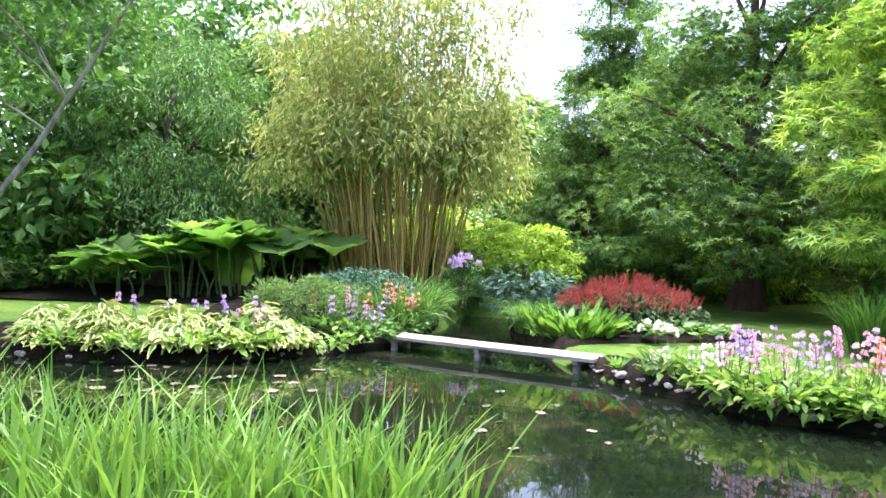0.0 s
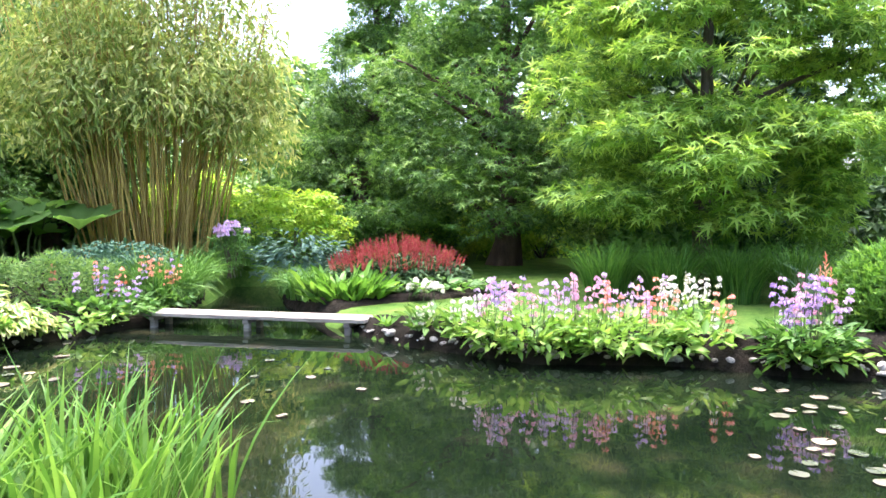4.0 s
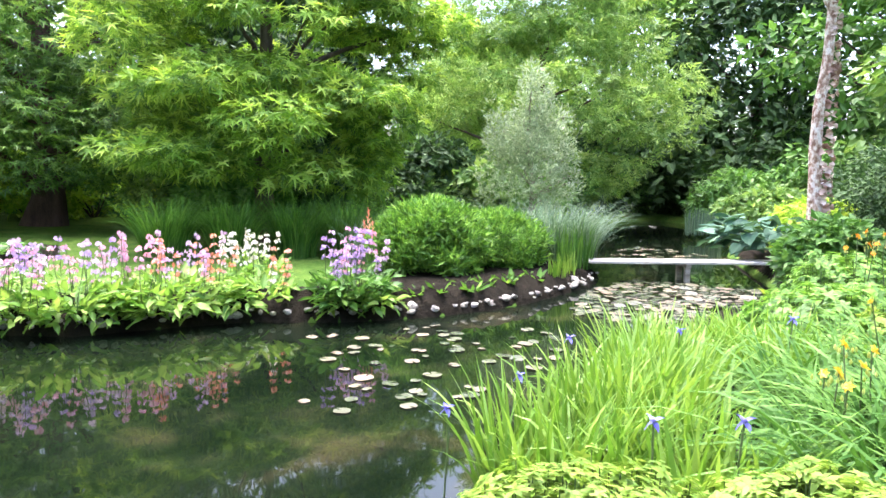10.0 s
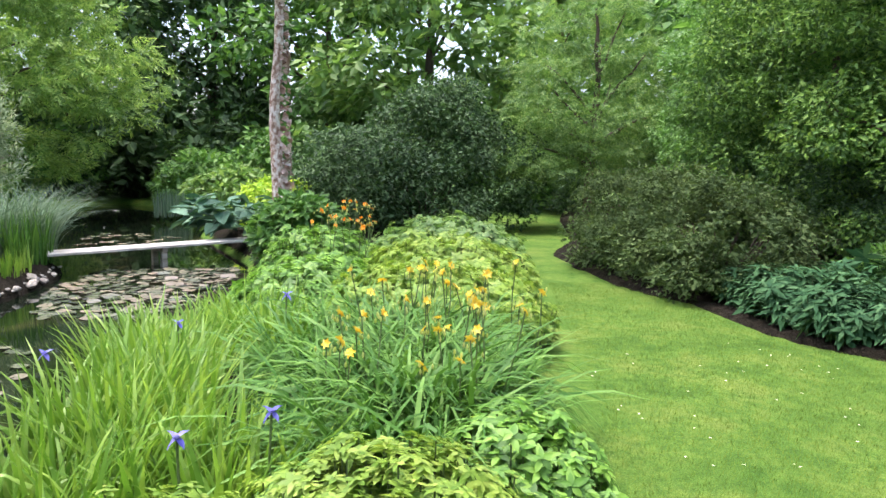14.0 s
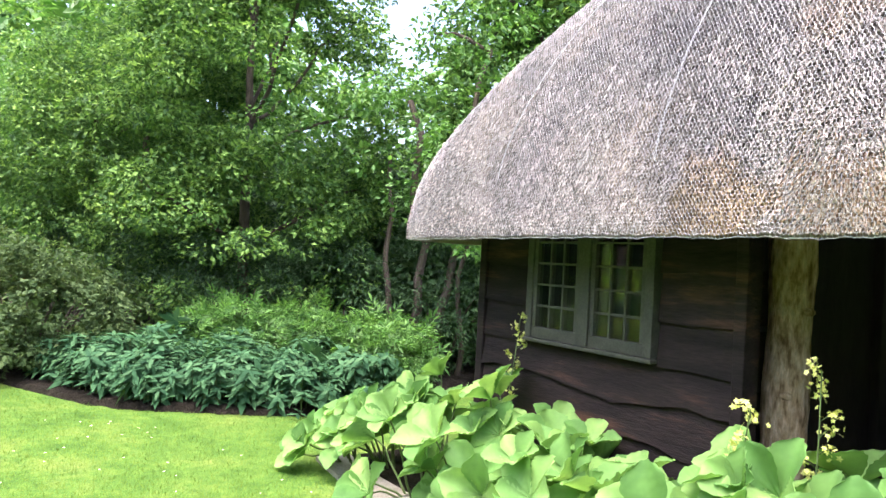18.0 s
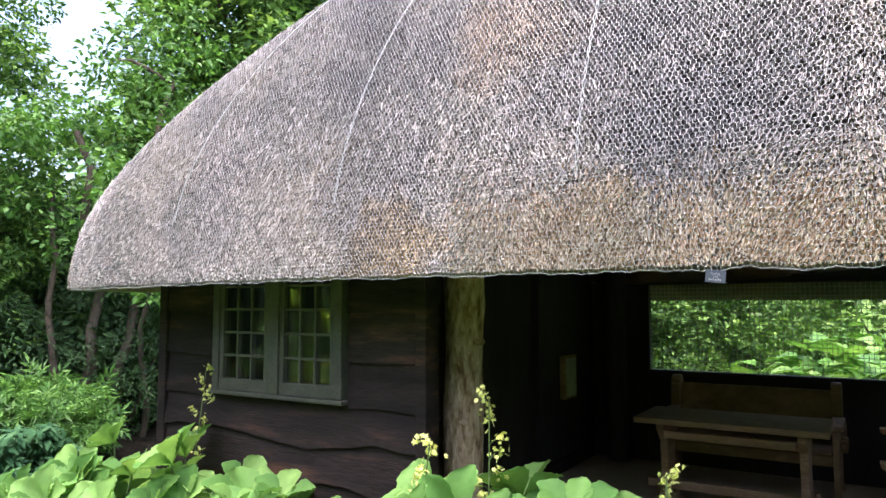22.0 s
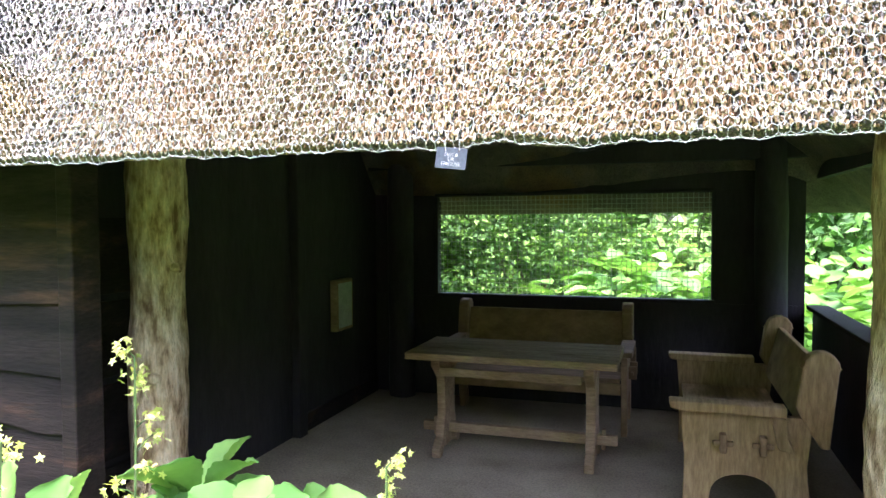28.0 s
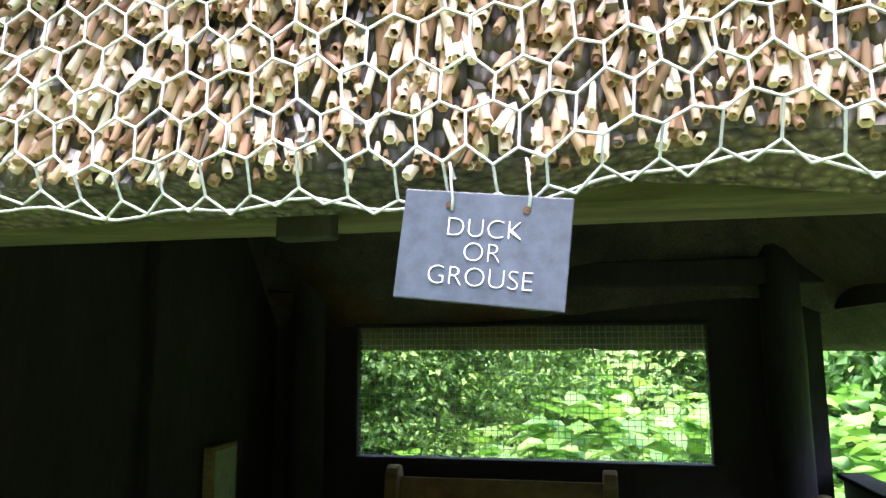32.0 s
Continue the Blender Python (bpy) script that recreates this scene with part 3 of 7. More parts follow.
def soil_bed(name, poly, label, rise=0.03, step=0.08):
    """A crumbly bed of soil inside an outline, mounded a little."""
    p = np.array(poly)
    lo, hi = p.min(0), p.max(0)
    X, Y = np.meshgrid(np.arange(lo[0], hi[0] + step, step), np.arange(lo[1], hi[1] + step, step), indexing="ij")
    ok, d = in_poly(X, Y, list(map(tuple, poly))), edge_dist(X, Y, list(map(tuple, poly)))
    pd = edge_dist(X, Y, POND)
    base = np.where(in_poly(X, Y, POND), -0.24 - 0.5 * np.clip(pd / 0.5, 0, 1), lift(X, Y) - 0.2 * np.clip(1 - pd / 0.3, 0, 1))
    Z = base + np.where(ok, rise + 0.05 * np.clip(d / 0.4, 0, 1) + 0.035 * rng.random(X.shape), -0.04)
    ny = X.shape[1]
    i, j = np.meshgrid(np.arange(X.shape[0] - 1), np.arange(ny - 1), indexing="ij")
    f = np.stack([i * ny + j, (i + 1) * ny + j, (i + 1) * ny + j + 1, i * ny + j + 1], -1).reshape(-1, 4)
    keep = (ok.ravel()[f].sum(1) >= 1)
    return tagged(mesh_np(name, np.stack([X, Y, Z], -1).reshape(-1, 3), f[keep], M["soil"], smooth=True), label, "planting bed", kind="structure")


soil_bed("bed_1", [(2.2, 10.9), (2.75, 9.5), (3.95, 7.8), (4.85, 7.45), (5.7, 7.05), (6.5, 6.15), (7.4, 5.57), (8.45, 5.2), (10.1, 5.08), (11.8, 5.2), (12.6, 5.5), (12.6, 6.3),
                   (10.8, 7.2), (9.2, 8.0), (7.6, 6.9), (6.6, 7.3), (5.6, 8.1), (4.6, 8.9), (3.6, 9.6), (2.9, 10.6)], "dark bare soil bank along the pond edge")
soil_bed("bed_2", [(-8, 11), (-6.7, 10.7), (-5.3, 10.45), (-4.2, 10.65), (-3.1, 10.95), (-2.1, 11.75), (-0.95, 12.9), (-0.4, 14.2), (0, 16), (0, 20), (-5, 21), (-5.5, 16.5), (-4.8, 13), (-8, 12.6)],
         "dark soil bed below the perennials on the bank")
soil_bed("bed_3", [(-13, 17.6), (-3, 17.6), (-3, 24), (-13, 24)], "dark mulch bed under giant rhubarb leaves")
soil_bed("bed_4", [(-6, 3.0), (-4, 2.2), (-1.0, 1.4), (1.0, 1.15), (1.9, 0.3), (3.0, -0.35), (3.9, -0.42), (5.0, -0.72), (7.8, -1.25), (12.6, -2.1), (16, -2.6), (18.5, -2.6), (21, -1), (21, 4),
                   (18.8, 4.6), (15.5, 3.3), (13.7, 2.55), (11.9, 2.2), (10.6, 1.9), (9, 2.5), (7.6, 2.65), (6, 2.5), (4.8, 2.1), (3.5, 1.9), (2.3, 2.1), (1.2, 2.8), (0.3, 3.5), (-1, 4.15), (-3.5, 4.3), (-6, 4.7)],
         "dark soil bed between lawn and pond, mostly covered by plants")
soil_bed("bed_5", [(4.85, -4.9), (5.3, -4.35), (5.95, -3.9), (6.5, -3.55), (7.4, -3.45), (8.4, -3.5), (9.0, -3.2), (9.8, -3.0), (11.5, -2.95), (13.3, -3.05), (15.5, -4.1), (22, -5.6), (30, -8), (30, -14), (4.5, -14), (4.6, -8), (4.75, -6)],
         "dark soil border in front of the evergreen shrubs")
soil_bed("bed_6", [(1.6, 11.9), (2.2, 12.0), (3.2, 12.6), (6.2, 13.2), (7.0, 15), (6.2, 16.3), (3.2, 17), (1.75, 17), (1.6, 15)], "dark soil bed round the red astilbe")

# stones set along the pond edge, nearest the camera's side of the island
stone_meshes = []
for k in range(6):
    bm = bmesh.new()
    bmesh.ops.create_icosphere(bm, subdivisions=2, radius=1)
    for v in bm.verts:
        v.co *= 1 + 0.35 * noise.noise(v.co * 1.3 + Vector((k * 7, 0, 0)))
        v.co.z *= 0.6
    me = bpy.data.meshes.new("stone")
    bm.to_mesh(me)
    bm.free()
    me.materials.append(M["stone"])
    stone_meshes.append(me)


def stone(x, y, z, r):
    ob = new("stone", stone_meshes[rng.integers(6)])
    ob.matrix_basis = pose(x, y, z, *(rng.random(2) * 30 - 15), rng.random() * 360) @ Matrix.Diagonal((r, r * (0.7 + 0.4 * rng.random()), r * (0.7 + 0.5 * rng.random()), 1))
    return tagged(ob, "pale rounded flint stone set in the pond edge", "stone", "edging stones")


def edge_walk(pts, step):
    pts = np.array(pts, float)
    out = []
    for p, q in zip(pts, pts[1:]):
        n = max(1, int(np.linalg.norm(q - p) / step))
        out += [p + (q - p) * (k + rng.random() * 0.6) / n for k in range(n)]
    return out


for p in edge_walk([(6.5, 6.2), (7.4, 5.62), (8.45, 5.25), (9.27, 5.12), (10.1, 5.12), (11.8, 5.25), (12.5, 5.5)], 0.1):
    stone(p[0] + rng.normal() * 0.03, p[1] + 0.05 + rng.normal() * 0.06, -0.17 + 0.08 * rng.random(), 0.025 + 0.075 * rng.random() ** 2)
for p in edge_walk([(2.15, 11.0), (2.7, 9.6), (3.3, 8.8), (3.95, 7.85), (4.85, 7.5), (5.7, 7.1), (6.5, 6.2)], 0.1):
    stone(p[0] + 0.05 + rng.normal() * 0.05, p[1] + 0.02 + rng.normal() * 0.05, -0.17 + 0.08 * rng.random(), 0.035 + 0.06 * rng.random() ** 2)
for p in edge_walk([(-6.7, 10.75), (-5.3, 10.5), (-4.2, 10.7), (-3.1, 11.0), (-2.1, 11.8), (-1.2, 12.7)], 0.42):
    stone(p[0], p[1] + 0.05, -0.2, 0.05 + 0.06 * rng.random())


def plank_bridge(name, p, q, width, planks, label, z=0.0, thick=0.055, beams=(-0.42, 0.0, 0.42), wood_mat="plank"):
    """Weathered planks side by side on cross beams and short posts."""
    p, q = Vector((*p, 0)), Vector((*q, 0))
    d = q - p
    L = d.length
    ob = thing(name, label, "footbridge", at=((p.x + q.x) / 2, (p.y + q.y) / 2, z), rz=math.degrees(math.atan2(d.y, d.x)))
    w = width / planks
    for k in range(planks):
        y = -width / 2 + k * w
        part("plank", box(-L / 2 + 0.04 * rng.random(), L / 2 - 0.04 * rng.random(), y + 0.006, y + w - 0.006, -thick + 0.006 * rng.random(), 0.012, 0.008), M[wood_mat], ob)
    for x in beams:
        x *= L
        part("cross_beam", box(x - 0.05, x + 0.05, -width / 2 + 0.02, width / 2 - 0.02, -0.07 - thick, -thick - 0.003, 0.01), M["plank"], ob)
        for y in (-width / 2 + 0.1, width / 2 - 0.1):
            part("post", box(x - 0.05, x + 0.05, y - 0.05, y + 0.05, -1.1, -0.072 - thick, 0.015), M["plank"], ob)
    return ob


plank_bridge("plank_bridge", (-1.0, 13.0), (2.55, 10.75), 0.6, 3, "weathered grey plank footbridge over the pond inlet")
plank_bridge("plank_bridge", (12.2, 5.6), (14.75, 2.75), 0.55, 3, "pale weathered plank footbridge across the pond narrows", 0.13, 0.035, (0.0,), "pale_plank")

# ---- thatched summerhouse ----
HUT = pose(0, 0, 0, 0, 0, -25.5)      # local x runs along the front, y out of it
EAVE, RIDGE = 1.758, 4.4
CX, CY = 2.05, -4.12
HIP, HIP_RIGHT = 4.04, 1.55


def hem_rise(x):
    """How the lower edge of the thatch wanders: lower towards both ends, with a small arch beside the sign."""
    return -0.0055 * ((x - 1.8) / 1.6) ** 2 + 0.012 * np.exp(-((x - 0.735) / 0.045) ** 2) - 0.008 * np.exp(-((x - 0.58) / 0.06) ** 2)


def roof_point(th, ph, out=0.0):
    """A place on the thatch: th up the slope (0 to pi/2), ph round the roof."""
    th, ph = np.asarray(th, float), np.asarray(ph, float)
    c, s = np.cos(th), np.sin(th)
    a = np.where(np.cos(ph) > 0, 0.43 + 2.88 * c ** HIP, 0.3 + 2.75 * c ** HIP_RIGHT)
    b = 0.047 + 2.043 * c ** 0.944
    n = 2.1 + 10.4 * c ** 3
    w = (np.abs(np.cos(ph)) ** n + np.abs(np.sin(ph)) ** n) ** (-1 / n)
    x = CX + (a + out) * np.cos(ph) * w
    y = CY + (b + out) * np.sin(ph) * w
    return np.stack([x, y, EAVE + (RIDGE - EAVE + out) * s + 0 * ph], -1)


house = thing("summerhouse", "open-fronted dark timber summerhouse with a netted reed-thatched roof", "summerhouse")
house.matrix_basis = HUT

nt_, np_ = 44, 360
TH, PH = np.meshgrid(np.linspace(0, math.pi / 2 - 0.001, nt_), np.linspace(0, 2 * math.pi, np_, endpoint=False), indexing="ij")
rp = roof_point(TH, PH, -0.02 * np.clip(TH * 8, 0, 1))
rp[..., 2] += hem_rise(rp[..., 0]) * np.clip(1 - TH * 6, 0, 1)
drop = np.clip(np.maximum((-4.2 - rp[..., 1]) / 1.2, (-0.5 - rp[..., 0]) / 0.35), 0, 1)
rp[..., 2] -= 0.1 * drop * np.clip(1 - TH * 5, 0, 1)
lump = np.array([[noise.noise(Vector(p) * 1.6) * 0.006 + noise.noise(Vector(p) * 6) * 0.004 for p in row] for row in rp])
rp[..., 2] += lump * np.sin(TH)
rp[..., :2] += (rp[..., :2] - np.array([CX, CY])) * lump[..., None] * 0.3
under = [rp[0] * 1.0]
for inset, dz in ((0.05, -0.012), (0.20, 0.03), (0.6, 0.42), (1.2, 1.0)):
    q = rp[0].copy()
    d = q[:, :2] - np.array([CX, CY])
    q[:, :2] -= d / np.linalg.norm(d, axis=1, keepdims=True) * inset
    q[:, 2] += dz
    under.append(q)
rows_ = np.concatenate([np.array(under[:0:-1]), rp])
nr = len(rows_)
i, j = np.meshgrid(np.arange(nr - 1), np.arange(np_), indexing="ij")
f = np.stack([i * np_ + j, i * np_ + (j + 1) % np_, (i + 1) * np_ + (j + 1) % np_, (i + 1) * np_ + j], -1).reshape(-1, 4)
roof = mesh_np("thatch_roof", rows_.reshape(-1, 3), f, M["thatch"], house, True, "grey-brown reed thatch, weathered darker in patches")

# walls
WALL = -2.52
FLOOR = 0.185
HOLE_S, HOLE_Z = (2.99, 4.03), (1.075, 1.92)


def wavy_board(x0, x1, z0, z1, y, t, amp, seed, name="board", parent=None, mat=None, both=False):
    """A horizontal board with a natural waney lower edge."""
    n = max(8, int((x1 - x0) * 14))
    low = []
    for k in range(n + 1):
        x = x0 + (x1 - x0) * k / n
        low.append((x, z0 + amp * (noise.noise(Vector((x * 2.0, seed * 9.1, 0))) + 0.4 * noise.noise(Vector((x * 6, seed, 3))))))
    bm = bmesh.new()
    rings = []
    for off, dz in ((0, 0.0), (t, 0.0)):
        rings.append([(bm.verts.new((x, y + off, z + dz)), bm.verts.new((x, y + off * 0.35, z1))) for x, z in low])
    for a, b in zip(range(n), range(1, n + 1)):
        for r in rings:
            bm.faces.new((r[a][0], r[b][0], r[b][1], r[a][1]))
        for e in (0, 1):
            bm.faces.new((rings[0][a][e], rings[0][b][e], rings[1][b][e], rings[1][a][e]))
    for k in (0, n):
        bm.faces.new((rings[0][k][0], rings[1][k][0], rings[1][k][1], rings[0][k][1]))
    bmesh.ops.recalc_face_normals(bm, faces=bm.faces[:])
    return part(name, bm, mat or M["dark_board"], parent)


front = part("wall_front", box(2.44, 4.6, WALL - 0.07, WALL - 0.045, 0.0, 1.02), M["black_wood"], house)
part("wall_front", box(2.44, 2.985, WALL - 0.07, WALL - 0.045, 1.021, 2.0), M["black_wood"], house)
part("wall_front", box(4.035, 4.6, WALL - 0.07, WALL - 0.045, 1.021, 2.0), M["black_wood"], house)
part("plinth", box(2.42, 4.62, WALL - 0.09, WALL + 0.01, -0.05, 0.13, 0.01), M["paving"], house)
for k, (z0, z1) in enumerate(((0.13, 0.36), (0.33, 0.60), (0.57, 0.84), (0.80, 1.045))):
    wavy_board(2.46, 4.6, z0, z1, WALL - 0.04, 0.05, 0.06, k + 1, parent=front)
for k, (z0, z1) in enumerate(((1.03, 1.32), (1.29, 1.60), (1.57, 2.0))):
    wavy_board(2.46, 2.95, z0, z1, WALL - 0.04, 0.04, 0.025, k + 11, parent=front)
    wavy_board(4.07, 4.6, z0, z1, WALL - 0.04, 0.04, 0.02, k + 21, parent=front)
part("corner_post", box(2.4, 2.47, WALL - 0.12, WALL + 0.012, 0, 2.0, 0.008), M["dark_board"], house)
part("corner_post", box(4.58, 4.66, WALL - 0.12, WALL + 0.012, 0, 2.0, 0.008), M["dark_board"], house)
side = part("wall_left", box(4.6, 4.64, -5.95, WALL - 0.121, 0, 2.2), M["black_wood"], house)
for k in range(7):
    part("board", box(4.641, 4.665, -5.95, WALL - 0.13, 0.1 + k * 0.28, 0.37 + k * 0.28, 0.006), M["dark_board"], side)
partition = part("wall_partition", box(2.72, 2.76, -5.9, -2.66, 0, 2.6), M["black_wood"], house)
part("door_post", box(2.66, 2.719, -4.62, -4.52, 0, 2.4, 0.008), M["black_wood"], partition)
part("skirting", box(2.69, 2.719, -5.85, -4.63, FLOOR, FLOOR + 0.12, 0.006), M["dark_board"], partition)
for k in range(4):
    part("board", box(2.69, 2.719, -3.3 - 0.05 * (k % 2), -2.67, 0.2 + k * 0.36, 0.53 + k * 0.36, 0.006), M["dark_board"], partition)
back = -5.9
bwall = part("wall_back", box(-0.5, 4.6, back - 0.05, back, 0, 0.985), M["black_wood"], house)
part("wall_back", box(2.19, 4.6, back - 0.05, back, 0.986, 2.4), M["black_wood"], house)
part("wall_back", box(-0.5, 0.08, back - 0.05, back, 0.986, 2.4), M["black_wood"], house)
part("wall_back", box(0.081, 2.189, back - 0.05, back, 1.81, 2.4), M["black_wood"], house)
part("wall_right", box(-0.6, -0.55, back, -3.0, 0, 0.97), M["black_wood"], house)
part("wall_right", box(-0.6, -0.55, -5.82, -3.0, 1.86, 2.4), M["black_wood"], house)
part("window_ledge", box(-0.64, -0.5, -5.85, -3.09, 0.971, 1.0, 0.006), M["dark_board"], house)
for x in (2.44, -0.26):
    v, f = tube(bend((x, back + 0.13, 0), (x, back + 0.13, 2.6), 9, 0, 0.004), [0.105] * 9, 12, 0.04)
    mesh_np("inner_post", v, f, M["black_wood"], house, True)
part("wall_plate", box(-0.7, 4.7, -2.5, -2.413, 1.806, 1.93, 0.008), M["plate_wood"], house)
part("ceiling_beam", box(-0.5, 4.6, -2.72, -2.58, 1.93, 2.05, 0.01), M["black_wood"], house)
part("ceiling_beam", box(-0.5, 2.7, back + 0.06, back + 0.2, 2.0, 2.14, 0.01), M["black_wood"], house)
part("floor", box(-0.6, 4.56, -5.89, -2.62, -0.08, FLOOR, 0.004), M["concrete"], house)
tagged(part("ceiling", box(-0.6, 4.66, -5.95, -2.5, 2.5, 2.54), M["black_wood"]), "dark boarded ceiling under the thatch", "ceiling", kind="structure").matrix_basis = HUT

# round posts with bark
def bark_post(x, y, r, label, scar=False):
    n = 26
    ob = thing("timber_post", label, "post")
    ob.matrix_basis = HUT @ pose(x, y, 0)
    path = np.stack([0.006 * np.sin(np.linspace(0, 5, n)), 0.005 * np.cos(np.linspace(0, 4, n)), np.linspace(-0.02, 2.02, n)], -1)
    rad = r * (1 + 0.06 * np.sin(np.linspace(0, 17, n)) + 0.05 * np.exp(-np.linspace(0, 9, n)))
    v, f = tube(path, rad, 36, 0.03)
    mesh_np("trunk", v, f, M["post_bark"], ob, True)
    if scar:
        bm = bmesh.new()
        g = [[bm.verts.new(((r + 0.012) * math.cos(a) + 0.002, (r + 0.012) * math.sin(a), z)) for a in np.linspace(1.0 + 0.1 * math.sin(z * 40), 2.1 + 0.12 * math.sin(z * 33), 7)] for z in np.linspace(0.02, 0.92, 15)]
        for r0, r1 in zip(g, g[1:]):
            for k in range(6):
                bm.faces.new((r0[k], r0[k + 1], r1[k + 1], r1[k]))
        part("bare_wood", bm, M["stripped"], ob, "orange bare wood where the bark has come off")
    for k in range(3):
        z, a = 0.5 + 0.45 * k, 1.2 + 0.9 * k
        bm = bmesh.new()
        bmesh.ops.create_icosphere(bm, subdivisions=2, radius=0.035, matrix=Matrix.Translation((r * math.cos(a), r * math.sin(a), z)) @ Matrix.Diagonal((1, 1, 0.7, 1)))
        part("knot", bm, M["post_bark"], ob)
    return ob


bark_post(2.455, -2.995, 0.115, "rough bark-covered round timber post under the eaves")
bark_post(-0.29, -2.96, 0.115, "round timber post with bark worn to orange wood near its foot", True)
tagged(part("square_post", box(-0.53, -0.42, -3.08, -2.97, 0, 2.02, 0.008), M["black_wood"]), "dark stained square corner post", "post").matrix_basis = HUT

# casement window with leaded lights
win = thing("window_1", "grey-green painted two-light casement window with small panes", "window")
tagged(win, kind="structure")
win.matrix_basis = HUT @ pose(0, WALL + 0.01, 0)
s0, s1 = HOLE_S
z0, z1 = HOLE_Z
fr = part("window_frame", box(s0 - 0.03, s0 + 0.03, -0.06, 0.03, z0, z1, 0.005), M["green_paint"], win)
part("window_frame", box(s1 - 0.03, s1 + 0.03, -0.06, 0.03, z0, z1, 0.005), M["green_paint"], win)
mid = (s0 + s1) / 2
part("mullion", box(mid - 0.05, mid + 0.05, -0.05, 0.035, z0, z1, 0.005), M["green_paint"], win)
part("window_sill", box(s0 - 0.045, s1 + 0.045, -0.07, 0.045, z0 - 0.028, z0 - 0.001, 0.008), M["green_paint"], win)
part("window_frame", box(s0 + 0.031, s1 - 0.031, -0.05, 0.025, z1 - 0.04, z1, 0.005), M["green_paint"], win)
for a, bq in ((s0 + 0.03, mid - 0.05), (mid + 0.05, s1 - 0.03)):
    part("casement_rail", box(a, bq, -0.04, 0.022, z0, z0 + 0.075, 0.004), M["green_paint"], win)
    for x in (a, bq - 0.035):
        part("casement_stile", box(x, x + 0.035, -0.04, 0.02, z0 + 0.076, z1 - 0.041, 0.004), M["green_paint"], win)
    a2, b2 = a + 0.035, bq - 0.035
    for k in (1, 2):
        x = a2 + (b2 - a2) * k / 3
        part("glazing_bar", box(x - 0.007, x + 0.007, -0.03, 0.012, z0 + 0.076, z1 - 0.041), M["green_paint"], win)
    nz = 5
    for k in range(1, nz):
        z = z0 + 0.075 + (z1 - z0 - 0.115) * k / nz
        part("glazing_bar", box(a2, b2, -0.028, 0.010, z - 0.007, z + 0.007), M["green_paint"], win)
    for k in range(3):
        for q in range(nz):
            xa, xb = a2 + (b2 - a2) * k / 3 + 0.007, a2 + (b2 - a2) * (k + 1) / 3 - 0.007
            za, zb = z0 + 0.075 + (z1 - z0 - 0.115) * q / nz + 0.007, z0 + 0.075 + (z1 - z0 - 0.115) * (q + 1) / nz - 0.007
            pn = part("pane", box(xa, xb, -0.012, -0.008, za, zb), M["glass"], win)
            pn.matrix_basis = pose((xa + xb) / 2, -0.01, (za + zb) / 2, rng.normal() * 0.8, 0, rng.normal() * 0.8) @ pose(-(xa + xb) / 2, 0.01, -(za + zb) / 2)
            pn.visible_shadow = False

# wide back opening with a square wire screen
scr = thing("window_2", "wide unglazed opening screened with square wire mesh", "window")
tagged(scr, kind="structure")
scr.matrix_basis = HUT @ pose(0, back - 0.02, 0)
part("window_frame", box(0.08, 2.19, -0.04, 0.05, 0.986, 1.012, 0.005), M["black_wood"], scr)
part("window_frame", box(0.08, 2.19, -0.04, 0.05, 1.785, 1.809, 0.005), M["black_wood"], scr)
for x in (0.08, 2.165):
    part("window_frame", box(x, x + 0.025, -0.04, 0.05, 1.013, 1.784, 0.005), M["black_wood"], scr)
sx, sz = np.arange(0.12, 2.16, 0.036), np.arange(1.03, 1.78, 0.036)
pieces = [tube([(x, 0, 1.012), (x, 0, 1.4), (x, 0, 1.785)], [0.0019] * 3, 4) for x in sx] + [tube([(0.1, 0.004, z), (1.1, 0.004, z), (2.165, 0.004, z)], [0.0019] * 3, 4) for z in sz]
mesh_np("wire_screen", *joined(pieces), M["wire"], scr, False, "fine square wire mesh")

# furniture inside
table = thing("trestle_table", "heavy brown oak trestle table with a long stretcher", "table")
table.matrix_basis = HUT @ pose(1.257, -4.625, FLOOR) @ Matrix.Diagonal((0.89, 1.05, 0.837, 1))
for k, (y0, y1) in enumerate(((-0.28, -0.095), (-0.092, 0.09), (0.093, 0.28))):
    part("tabletop_plank", box(-0.68, 0.68, y0, y1, 0.715, 0.765, 0.008), M["grey_oak"], table)
for x in (-0.5, 0.5):
    leg = [(-0.19, 0.0), (-0.15, 0.0), (-0.11, 0.05), (0.11, 0.05), (0.15, 0.0), (0.19, 0.0), (0.2, 0.06), (0.13, 0.13), (0.09, 0.3), (0.1, 0.55), (0.2, 0.66), (0.2, 0.714), (-0.2, 0.714), (-0.2, 0.66), (-0.1, 0.55), (-0.09, 0.3), (-0.13, 0.13), (-0.2, 0.06)]
    part("trestle_leg", prism(leg, "x", x - 0.03, x + 0.03, 0.006), M["grey_oak"], table)
    part("peg", box(x + (0.06 if x > 0 else -0.085), x + (0.085 if x > 0 else -0.06), -0.02, 0.02, 0.10, 0.24, 0.005), M["grey_oak"], table)
part("stretcher", box(-0.66, 0.66, -0.022, 0.022, 0.13, 0.20, 0.006), M["grey_oak"], table)
part("cross_rail", box(-0.46, 0.46, 0.20, 0.235, 0.60, 0.66, 0.005), M["grey_oak"], table)


